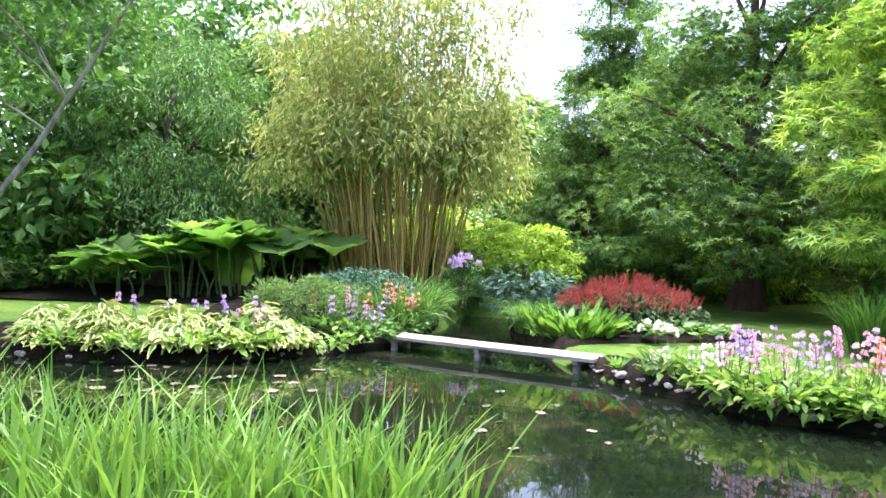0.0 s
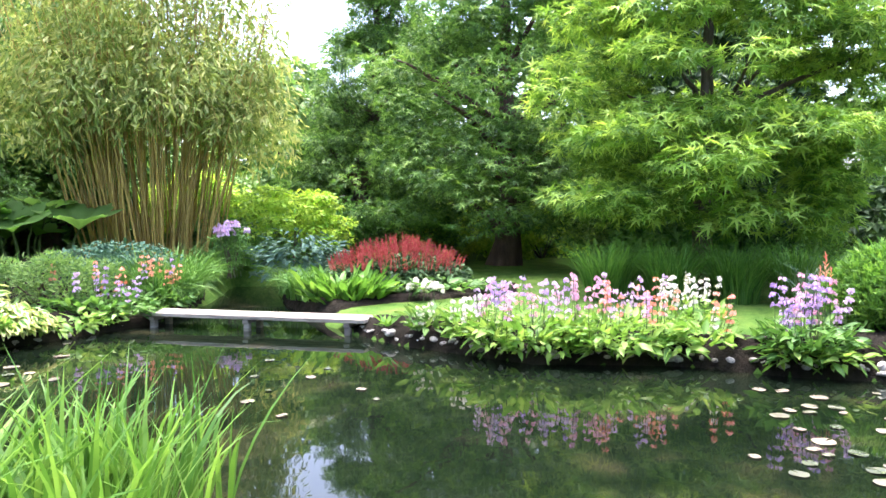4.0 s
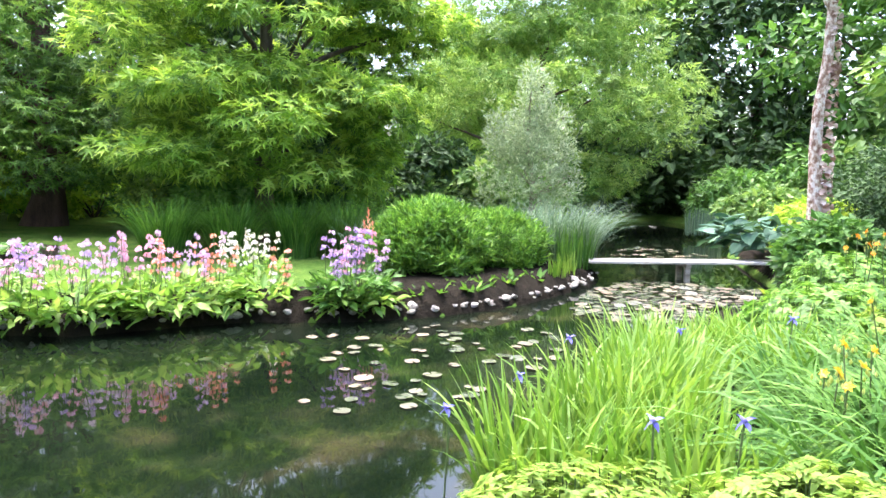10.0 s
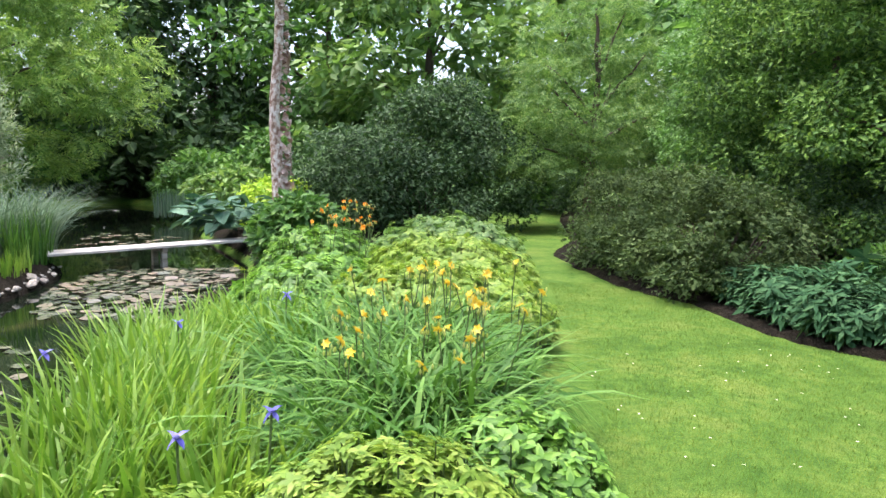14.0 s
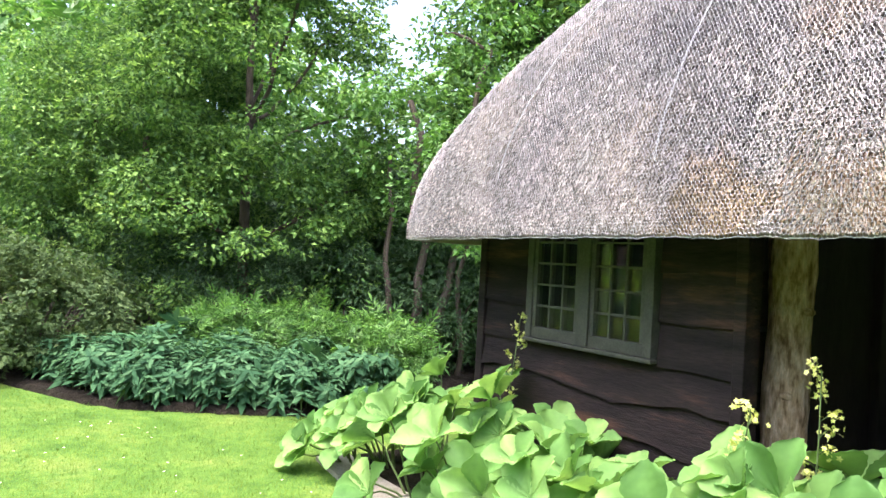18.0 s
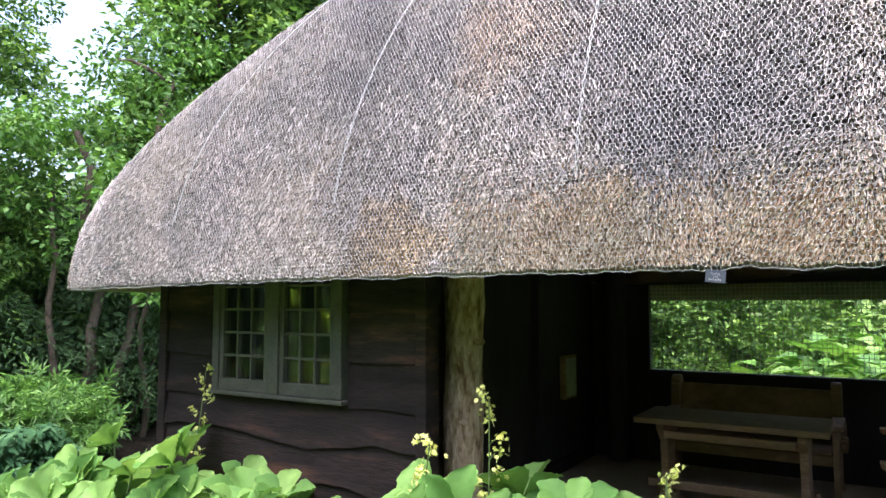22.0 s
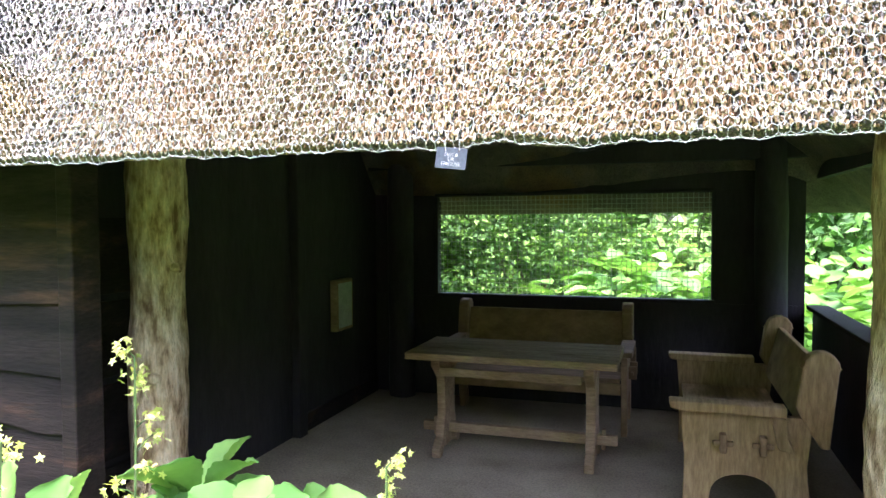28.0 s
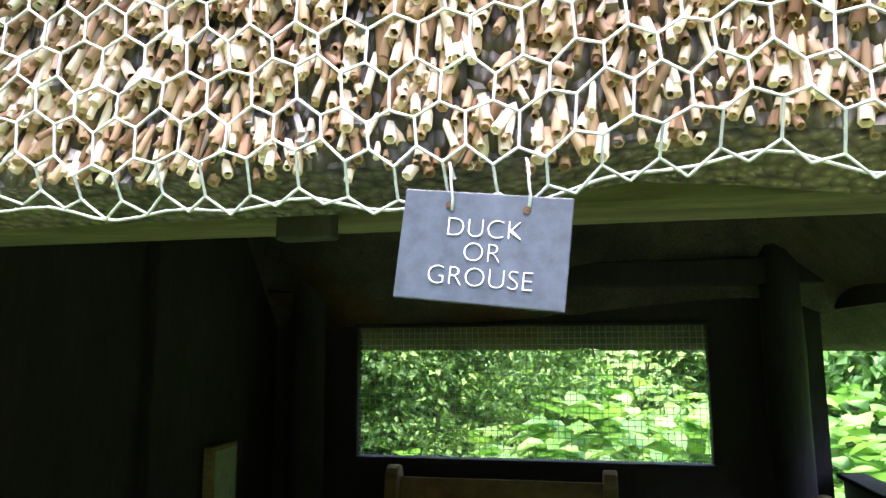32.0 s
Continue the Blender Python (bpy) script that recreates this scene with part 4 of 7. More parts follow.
def settle(length, label, m, wood_mat):
    """An oak settle: two carved ends with arms, a seat, a sloping back with rounded posts, tusk tenons."""
    ob = thing("settle_bench", label, "bench", "summerhouse benches")
    ob.matrix_basis = m
    for e in (0, 1):
        y0 = -0.03 if e == 0 else -length + 0.0
        out = [(0.30, 0.0), (0.18, 0.0), (0.16, 0.17)]
        out += [(0.16 * math.cos(a), 0.17 + 0.11 * math.sin(a)) for a in np.linspace(0.3, math.pi - 0.3, 9)]
        out += [(-0.16, 0.17), (-0.2, 0.0), (-0.33, 0.0), (-0.3, 0.34), (-0.33, 0.60), (0.31, 0.60), (0.29, 0.34)]
        end = part("bench_end", prism(out, "y", y0, y0 + 0.045, 0.006), wood_mat, ob)
        part("armrest", prism([(0.36, 0.615), (0.37, 0.655), (-0.2, 0.655), (-0.2, 0.602), (0.30, 0.602)], "y", y0 - 0.02, y0 + 0.085, 0.008), wood_mat, ob)
        post = [(-0.24, 0.656), (-0.36, 0.45), (-0.40, 0.45), (-0.44, 0.86)] + [(-0.36 + 0.085 * math.cos(a), 0.86 + 0.085 * math.sin(a)) for a in np.linspace(math.pi, 0, 8)] + [(-0.27, 0.86)]
        part("back_post", prism(post, "y", y0 - 0.03, y0 + 0.06, 0.012), wood_mat, ob)
        if e == 0:
            for x in (0.1, -0.09):
                part("tusk_tenon", box(x - 0.016, x + 0.016, 0.016, 0.075, 0.40, 0.50, 0.006), M["brown_oak"], ob)
                w = part("wedge", box(x - 0.05, x + 0.05, 0.035, 0.057, 0.435, 0.462, 0.006), M["brown_oak"], ob)
            br = [(-0.2, 0.6), (-0.2, 0.5), (-0.24, 0.42), (-0.16, 0.44), (-0.13, 0.6)]
            part("bracket", prism(br, "y", 0.016, 0.06, 0.006), wood_mat, ob)
    for k in range(2):
        part("seat_plank", box(-0.28 + k * 0.28, -0.005 + k * 0.28, -length + 0.05, -0.04, 0.40, 0.435, 0.006), wood_mat, ob)
    bm = box(-0.02, 0.02, -length + 0.06, -0.05, -0.17, 0.17, 0.008)
    bk = part("backrest", bm, wood_mat, ob)
    bk.matrix_basis = pose(-0.33, 0, 0.70, 0, -14, 0)
    part("front_rail", box(0.22, 0.25, -length + 0.05, -0.035, 0.30, 0.39, 0.006), wood_mat, ob)
    return ob


settle(1.41, "golden oak settle bench with carved ends beside the open window", HUT @ pose(0.075, -3.97, FLOOR) @ Matrix.Scale(0.87, 4), M["oak"])
settle(1.44, "brown oak settle bench against the back wall behind the table", HUT @ pose(0.66, -5.41, FLOOR, 0, 0, 90) @ Matrix.Scale(0.86, 4), M["brown_oak"])

box_ = thing("notice_holder", "small pale notice in a holder on the dark partition", "notice")
box_.matrix_basis = HUT @ pose(2.69, -5.19, 0.98) @ Matrix.Scale(0.93, 4)
part("holder", box(-0.03, 0.029, -0.14, 0.14, -0.2, 0.2, 0.006), M["grey_oak"], box_)
part("notice", box(-0.034, -0.0305, -0.115, 0.115, -0.175, 0.175), M["paper"], box_)

sensor = thing("junction_box", "small dark grey box fixed under the eave", "box")
sensor.matrix_basis = HUT @ pose(1.078, -2.4, 1.803)
part("case", box(-0.03, 0.03, -0.012, 0.012, -0.0185, 0.0185, 0.003), M["black_wood"], sensor)
part("bracket", box(-0.008, 0.008, -0.02, 0.004, 0.0186, 0.05, 0.002), M["black_wood"], sensor)

# hanging sign
sgn = thing("hanging_sign", "small slate-grey engraved sign hung from the wire netting", "sign")
sgn.matrix_basis = HUT @ pose(0.841, -2.015, 1.742)
plate = box(-0.034, 0.034, -0.0015, 0.0015, -0.049, -0.004, 0.0006)
pl = part("plate", plate, M["slate_sign"], sgn)
pl.matrix_basis = pose(0, 0, 0, 4, -6.2, 0)
for word, z, size in (("DUCK", -0.0225, 0.0112), ("OR", -0.0322, 0.0112), ("GROUSE", -0.0422, 0.0112)):
    cu = bpy.data.curves.new("lettering", "FONT")
    cu.body, cu.size, cu.align_x, cu.extrude, cu.offset = word, size, "CENTER", 0.0002, -0.00036
    tx = new("lettering", cu)
    dg = bpy.context.evaluated_depsgraph_get()
    me = bpy.data.meshes.new_from_object(tx.evaluated_get(dg))
    bpy.data.objects.remove(tx)
    me.materials.append(M["white_paint"])
    ob = new("lettering", me)
    ob.parent = pl
    ob.matrix_basis = pose(0, 0.0019, z, 90, 0, 180)
for x in (-0.016, 0.015):
    pts_ = [(x, -0.004, 0.004), (x + 0.001, -0.003, 0.008), (x + 0.001, 0.002, 0.0095), (x, 0.005, 0.006), (x, 0.0045, 0.0), (x - 0.0005, 0.0035, -0.006), (x, 0.0028, -0.0098), (x + 0.001, -0.001, -0.011)]
    mesh_np("hook", *tube(pts_, [0.00065] * 8, 6), M["wire"], sgn, True, "bent galvanised wire hook")
    # no hole is cut: a dark disc paints its shade on the plate
    bm = bmesh.new()
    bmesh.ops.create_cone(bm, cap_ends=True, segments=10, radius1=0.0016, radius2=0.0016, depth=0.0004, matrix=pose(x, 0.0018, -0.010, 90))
    part("hole", bm, M["bore_shade"], pl)

# ---- plants ----
UP = np.array([0.0, 0.0, 1.0])


def land(x, y):
    """Height of the ground or bed at a place outside the pond."""
    return float(lift(np.array(float(x)), np.array(float(y))))


def clump_leaves(centres, radii, per, size, tmpl, droop=0.3, upward=0.7, shell=0.55, spread=0.35):
    """Leaves over a set of leafy clumps: centres (k,3), radii (k,3)."""
    k = len(centres)
    idx = np.repeat(np.arange(k), per)
    d = ball_dirs(len(idx))
    r = shell + (1 - shell) * rng.random(len(idx)) ** 0.5
    pos = centres[idx] + d * r[:, None] * radii[idx]
    out = unit(d * np.array([1, 1, 0.8]))
    along = unit(out * np.array([1, 1, 0.4]) + rng.normal(size=d.shape) * 0.55 - UP * droop)
    face = unit(UP * upward + out * 0.6 + rng.normal(size=d.shape) * 0.4)
    s = size * (1 - spread + 2 * spread * rng.random(len(idx)))
    return scatter(*tmpl, pos, turns(along, face), s)


def crown_clumps(env, n, cr, flat, fill, low=-0.85):
    """Clump centres and radii spread over a crown made of ellipsoids (cx, cy, cz, rx, ry, rz)."""
    env = np.array(env, float)
    vol = env[:, 3] * env[:, 4] + env[:, 3] * env[:, 5]
    which = rng.choice(len(env), n, p=vol / vol.sum())
    d = ball_dirs(n)
    d[:, 2] = np.where(d[:, 2] < low, -d[:, 2], d[:, 2])
    r = fill + (1 - fill) * rng.random(n) ** 0.4
    c = env[which, :3] + d * r[:, None] * env[which, 3:]
    s = cr[0] + (cr[1] - cr[0]) * rng.random(n)
    return c, np.stack([s, s, s * flat], -1)


def crown(parent, env, n, cr, per, size, tmpl, mat, flat=0.55, fill=0.55, droop=0.3, name="crown", label="", **kw):
    c, r = crown_clumps(env, n, cr, flat, fill)
    v, f = clump_leaves(c, r, per, size, tmpl, droop, **kw)
    return mesh_np(name, v, f, mat, parent, False, label), c


def wood(parent, base, top, r0, r1, mat, limbs=(), wob=0.05, name="trunk", flare=1.5, sides=9):
    """A tapered trunk, and limbs from it to given ends."""
    path = bend(base, top, 12, 0, wob)
    rad = np.linspace(r0, r1, 12)
    rad[0] *= flare
    rad[1] *= 1 + (flare - 1) * 0.3
    mesh_np(name, *tube(path, rad, sides, 0.05), mat, parent, True)
    for e in limbs:
        e = np.asarray(e, float)
        hz = np.clip((e[2] - base[2]) * 0.75 / max(top[2] - base[2], 0.1), 0.15, 0.95)
        k = int(hz * 11)
        a = path[k]
        mesh_np("limb", *tube(bend(a, e, 8, 0.05 * np.linalg.norm(e - a), 0.05), np.linspace(rad[k] * 0.55, 0.02, 8), 6), mat, parent, True)


def tree(name, label, base, height, env, n, cr, per, size, tmpl, leaf, bark, r0=0.2, lean=(0, 0), limbs=14, category="tree", **kw):
    x, y = base
    z = land(x, y) - 0.05
    ob = thing(name, label, category, at=(x, y, z))
    env = [(a, b, c, d, e, f) for a, b, c, d, e, f in env]
    cr_ob, c = crown(ob, env, n, cr, per, size, tmpl, leaf, **kw)
    pick = c[rng.choice(len(c), min(limbs, len(c)), replace=False)]
    wood(ob, np.array((0, 0, 0)), np.array((lean[0], lean[1], height * 0.85)), r0, r0 * 0.25, bark, pick)
    return ob


def shrub(name, label, base, env, n, cr, per, size, tmpl, leaf, stems=6, bark="bark", category="shrub", **kw):
    x, y = base
    ob = thing(name, label, category, at=(x, y, land(x, y) - 0.02))
    crown(ob, env, n, cr, per, size, tmpl, leaf, **kw)
    e0 = env[0]
    for k in range(stems):
        a = rng.random() * 6.28
        q = (e0[0] + 0.6 * e0[3] * math.cos(a), e0[1] + 0.6 * e0[4] * math.sin(a), e0[2] + 0.2 * e0[5])
        mesh_np("stem", *tube(bend((0.1 * math.cos(a), 0.1 * math.sin(a), 0), q, 6, 0.05, 0.03), np.linspace(0.03, 0.008, 6), 5), M[bark], ob, True)
    return ob


def ribbons(pos, head, h, w, arch, droop, seg=5):
    """Grass-like blades: rising, arching over and tapering."""
    n = len(pos)
    t = np.linspace(0, 1, seg + 1)
    outd = np.stack([np.cos(head), np.sin(head), 0 * head], -1)
    side = np.stack([-np.sin(head), np.cos(head), 0 * head], -1)
    c = pos[:, None] + outd[:, None] * (arch * h)[:, None, None] * (t ** 1.8)[None, :, None] + UP * ((h[:, None] * (t[None] - (droop[:, None]) * t[None] ** 3)))[..., None]
    wd = w[:, None] * np.minimum(1, 0.55 + 1.6 * t)[None] * (1 - t[None] ** 2.2) * 0.5 + 0.0006
    twist = rng.normal(size=n)[:, None] * 0.5 * t[None]
    sd = side[:, None] * np.cos(twist)[..., None] + UP * np.sin(twist)[..., None]
    v = np.stack([c - sd * wd[..., None], c + sd * wd[..., None]], 2).reshape(n, -1, 3)
    k = np.arange(seg)
    f = np.stack([2 * k, 2 * k + 1, 2 * k + 3, 2 * k + 2], -1)[None] + (np.arange(n) * (2 * seg + 2))[:, None, None]
    return v.reshape(-1, 3), f.reshape(-1, 4)


def grass_clump(name, label, at, spread, n, h, w, mat, arch=(0.1, 0.5), droop=(0.0, 0.4), category="grass clump", group="", outward=0.6, seg=5, singles=0):
    x, y = at
    ob = thing(name, label, category, group, at=(x, y, land(x, y) - 0.03))
    a, r = rng.random(n) * 6.283, np.sqrt(rng.random(n))
    sx, sy = spread if isinstance(spread, tuple) else (spread, spread)
    pos = np.stack([r * sx * np.cos(a), r * sy * np.sin(a), 0 * a], -1)
    head = np.where(rng.random(n) < outward, a + rng.normal(size=n) * 0.5, rng.random(n) * 6.283)
    u = rng.random(n)
    hh = h[0] + (h[1] - h[0]) * rng.random(n)
    v, f = ribbons(pos, head, hh, w * (0.7 + 0.6 * rng.random(n)), arch[0] + (arch[1] - arch[0]) * u * (0.4 + 0.6 * r), droop[0] + (droop[1] - droop[0]) * rng.random(n), seg)
    nv = 2 * seg + 2
    for k in range(singles):
        mesh_np("blade", v[k * nv:(k + 1) * nv], f[:seg], mat, ob)
    k = singles
    tagged(mesh_np("blade_mass", v[k * nv:], f[:len(f) - k * seg], mat, ob), kind="stuff")
    return ob


def rosette(name, label, at, spread, n, stalk, length, tmpl, mat, tilt=(0.2, 0.9), category="perennial", group="", stems=True, singles=0):
    """Broad leaves on stalks, standing outward from a crown."""
    x, y = at
    ob = thing(name, label, category, group, at=(x, y, land(x, y) - 0.02))
    sx, sy = spread if isinstance(spread, tuple) else (spread, spread)
    a, r = rng.random(n) * 6.283, np.sqrt(rng.random(n))
    foot = np.stack([r * sx * np.cos(a), r * sy * np.sin(a), 0 * a], -1)
    a2 = a + rng.normal(size=n) * 0.7
    outd = np.stack([np.cos(a2), np.sin(a2), 0 * a2], -1)
    hgt = stalk[0] + (stalk[1] - stalk[0]) * rng.random(n) * (1.15 - 0.5 * r)
    head = foot + outd * (0.25 * hgt)[:, None] + UP * hgt[:, None]
    el = tilt[0] + (tilt[1] - tilt[0]) * rng.random(n)
    along = outd * np.cos(el)[:, None] + UP * np.sin(el)[:, None]
    face = unit(UP * np.cos(el)[:, None] - outd * np.sin(el)[:, None] + rng.normal(size=(n, 3)) * 0.25)
    s = length * (0.65 + 0.6 * rng.random(n))
    v, f = scatter(*tmpl, head, turns(along, face), s)
    nv, nf = len(tmpl[0]), len(tmpl[1])
    for k in range(singles):
        mesh_np("leaf", v[k * nv:(k + 1) * nv], f[:nf], mat, ob, True)
    k = singles
    tagged(mesh_np("leaf_mass", v[k * nv:], f[:len(f) - k * nf], mat, ob, True), kind="stuff")
    if stems:
        tagged(mesh_np("stalk_mass", *joined([tube([p, (p + q) / 2 + (q - p) * np.array([-0.15, -0.15, 0.1]), q], [0.012 * length / 0.3, 0.01 * length / 0.3, 0.007 * length / 0.3], 5) for p, q in zip(foot, head)]), M["stem"], ob, True), kind="stuff")
    return ob


PETALS = joined([(OVAL[0] @ np.array([[math.cos(a), math.sin(a), 0], [-math.sin(a), math.cos(a), 0], [0, 0, 1]]) @ np.diag([1, 1, 1]) + np.array([0, 0, 0]), OVAL[1]) for a in np.linspace(0, 6.283, 5, endpoint=False)])


def flower_spikes(parent, places, mats, whorls, radius, per, petal, gap, kind="flower_stem"):
    """Candelabra stems: each a stalk with tiers of small flowers, one part for each stem."""
    for (p, q), m in zip(places, mats):
        p, q = np.asarray(p, float), np.asarray(q, float)
        st = mesh_np(kind, *tube(bend(p, q, 5, 0, 0.01), np.linspace(0.006, 0.004, 5), 5), M["stem"], parent, True)
        pos, fac = [], []
        for k in range(whorls):
            c = q - (q - p) / np.linalg.norm(q - p) * gap * k
            rr = radius * (0.55 + 0.45 * min(1, k / 2 + 0.3))
            a = rng.random(per) * 6.283
            pos.append(c + np.stack([rr * np.cos(a), rr * np.sin(a), rng.normal(size=per) * 0.012], -1))
            fac.append(np.stack([np.cos(a), np.sin(a), 0.5 + 0 * a], -1))
        pos, fac = np.concatenate(pos), unit(np.concatenate(fac) + rng.normal(size=(per * whorls, 3)) * 0.3)
        ref = ball_dirs(len(pos))
        v, f = scatter(PETALS[0], PETALS[1], pos, turns(np.cross(fac, ref), fac), petal * (0.75 + 0.5 * rng.random(len(pos))))
        mesh_np("blossom", v, f, M[m], st)


def stems_for(n, spread, h, lean=0.12, hub=(0, 0)):
    out = []
    sx, sy = spread if isinstance(spread, tuple) else (spread, spread)
    for _ in range(n):
        a, r = rng.random() * 6.283, math.sqrt(rng.random())
        p = np.array((hub[0] + r * sx * math.cos(a), hub[1] + r * sy * math.sin(a), 0.02))
        hh = h[0] + (h[1] - h[0]) * rng.random()
        out.append((p, p + np.array((rng.normal() * lean * hh, rng.normal() * lean * hh, hh))))
    return out


# -- trees across the pond --
env = [(0, 0, 5.2, 4.6, 4.2, 3.8), (-1, -1, 2.8, 4.2, 3.4, 1.8), (0.5, 0, 9, 3.2, 3.2, 3.5), (0.6, 0, 12.2, 2.2, 2.2, 2.4)]
tree("sweetgum_tree", "tall green sweetgum with a flared dark trunk", (9.5, 21.3), 12, env, 300, (0.7, 1.3), 95, 0.3, STAR, M["gum_leaf"], M["red_bark"], 0.42, limbs=22, flat=0.34, upward=1.0)
env = [(0, 0, 4.6, 3.7, 3.4, 3.0), (-0.6, -0.8, 2.7, 3.4, 2.6, 1.4), (0.3, 0, 7.6, 2.6, 2.6, 2.6), (0.3, 0, 10.2, 1.7, 1.7, 1.9), (2.9, -1.2, 5.6, 1.7, 1.5, 0.9)]
tree("sweetgum_tree", "bright green sweetgum with star-shaped leaves at the lawn edge", (11.0, 13.2), 9.5, env, 270, (0.5, 1.0), 100, 0.32, STAR, M["star_leaf"], M["bark"], 0.24, limbs=22, flat=0.3, droop=0.3, upward=1.1)
env = [(0, 0, 3.0, 2.5, 2.4, 2.4), (0.7, 0, 6.5, 1.8, 1.8, 2.6), (1.2, 0, 10, 1.1, 1.1, 2.4)]
tree("dawn_redwood_tree", "feathery green conifer with a dark trunk behind the golden shrub", (5.35, 26.2), 12, env, 240, (0.5, 1.0), 46, 0.44, SPRAY, M["gum_leaf"], M["bark"], 0.45, lean=(1.0, 0), limbs=22, flat=0.26, droop=0.35)
env = [(0, 0, 4.6, 3.4, 3.2, 3.6)]
tree("deciduous_tree", "dark-leaved tree beyond the ornamental grass", (15.5, 19), 9, env, 170, (0.7, 1.2), 90, 0.34, OVAL, M["dark_leaf"], M["bark"], 0.3)
env = [(0, 0, 5, 3.8, 3.4, 3.6), (1, -1, 2.6, 3.2, 2.6, 1.5)]
tree("weeping_tree", "grey-green weeping tree behind the giant rhubarb", (-9.5, 23.5), 10, env, 240, (0.7, 1.3), 190, 0.19, SLIM, M["mid_leaf"], M["bark"], 0.28, droop=0.9)
env = [(0, 0, 5.5, 3.4, 3, 4.2), (0.5, -0.5, 2.8, 3, 2.4, 1.5)]
tree("deciduous_tree", "soft green tree beyond the bamboo", (-5.2, 27), 11, env, 220, (0.7, 1.3), 160, 0.23, OVAL, M["soft_leaf"], M["bark"], 0.3)
env = [(0, 0, 6.0, 2.2, 2.2, 2.0), (0.4, 0, 7.6, 2.6, 2.2, 1.2)]
birch = tree("silver_birch_tree", "leaning silver birch with a mottled white trunk", (-9.8, 12.6), 8.0, [(4.2, 0.4, 7.2, 2.6, 2.2, 1.6), (2.2, 0.2, 6.2, 1.8, 1.6, 1.2), (0.2, 0, 4.6, 1.6, 1.6, 1.2)], 110, (0.5, 0.9), 90, 0.16, OVAL, M["mid_leaf"], M["pale_bark"], 0.08, lean=(4.4, 0), limbs=7)

# swamp cypresses and silver willow
for x, y, h, r, lab in ((27.5, 19.2, 7.5, 3.2, "feathery green swamp cypress beside the far pond"), (24.4, 13.4, 14, 5.4, "feathery yellow-green swamp cypress over the far pond")):
    env = [(0, 0, h * 0.3, r, r, h * 0.27), (0, 0, h * 0.6, r * 0.7, r * 0.7, h * 0.25), (0, 0, h * 0.85, r * 0.35, r * 0.35, h * 0.2)]
    tree("swamp_cypress_tree", lab, (x, y), h, env, 330 if h > 10 else 130, (0.6, 1.2), 46, 0.48, SPRAY, M["cypress_leaf"], M["bark"], 0.22, limbs=10, flat=0.28, droop=0.35)
env = [(0, 0, 1.6, 1.5, 1.3, 0.9), (0.4, 0, 2.5, 1.45, 1.1, 0.9), (-0.6, 0.2, 3.0, 0.85, 0.8, 0.8), (0.2, 0, 3.8, 0.6, 0.5, 0.8), (1.0, -0.1, 3.1, 0.6, 0.5, 0.7)]
tree("silver_willow_tree", "small silvery-leaved willow tree", (16.6, 9.4), 4.6, env, 150, (0.16, 0.36), 75, 0.13, SLIM, M["silver_leaf"], M["pale_bark"], 0.06, limbs=22, droop=-0.5, flat=1.5, fill=0.25)

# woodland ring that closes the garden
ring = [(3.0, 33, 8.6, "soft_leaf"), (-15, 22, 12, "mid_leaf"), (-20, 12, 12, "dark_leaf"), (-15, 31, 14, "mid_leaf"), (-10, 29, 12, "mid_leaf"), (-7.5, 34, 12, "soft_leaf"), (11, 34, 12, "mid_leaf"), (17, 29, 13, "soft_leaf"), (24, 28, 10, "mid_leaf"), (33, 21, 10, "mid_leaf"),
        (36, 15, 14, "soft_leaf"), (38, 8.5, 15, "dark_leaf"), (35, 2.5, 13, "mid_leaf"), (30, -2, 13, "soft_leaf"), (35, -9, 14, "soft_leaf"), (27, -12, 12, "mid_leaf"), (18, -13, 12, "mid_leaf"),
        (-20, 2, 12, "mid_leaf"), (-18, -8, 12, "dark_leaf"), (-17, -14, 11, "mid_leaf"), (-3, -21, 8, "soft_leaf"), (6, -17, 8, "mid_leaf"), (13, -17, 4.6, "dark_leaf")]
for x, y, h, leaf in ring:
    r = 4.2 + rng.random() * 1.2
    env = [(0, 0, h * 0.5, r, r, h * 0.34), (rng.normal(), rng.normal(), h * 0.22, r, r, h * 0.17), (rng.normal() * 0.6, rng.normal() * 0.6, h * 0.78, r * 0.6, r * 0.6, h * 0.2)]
    # dark_leaf trees have their shade put into the leaf colour
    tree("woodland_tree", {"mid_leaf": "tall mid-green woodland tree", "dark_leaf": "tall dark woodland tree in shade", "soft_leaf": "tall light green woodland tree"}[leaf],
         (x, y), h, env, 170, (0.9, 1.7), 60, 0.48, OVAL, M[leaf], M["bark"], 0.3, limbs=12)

# bamboo
bam = thing("bamboo_clump", "tall clump of golden-caned bamboo with airy pale leaves", "bamboo", at=(-1.35, 20.2, land(-1.35, 20.2) - 0.05))
tops = []
for k in range(110):
    a, r = rng.random() * 6.283, math.sqrt(rng.random())
    p = np.array((1.75 * r * math.cos(a), 1.0 * r * math.sin(a), 0))
    L = 6.5 + 5.0 * rng.random()
    q = p + np.array((p[0] * 0.95 + rng.normal() * 0.8 - 0.1, p[1] * 0.6 + rng.normal() * 0.5, L))
    path = bend(p, q, 9, 0, 0.03)
    path[:, :2] += (p[:2] / 1.5)[None] * (np.linspace(0, 1, 9) ** 3)[:, None] * 0.35
    mesh_np("cane", *tube(path, np.linspace(0.026, 0.008, 9), 6), M["cane"], bam, True)
    tops += [path[j] for j in (4, 5, 6, 7, 8)] + [path[3]] * (k % 2)
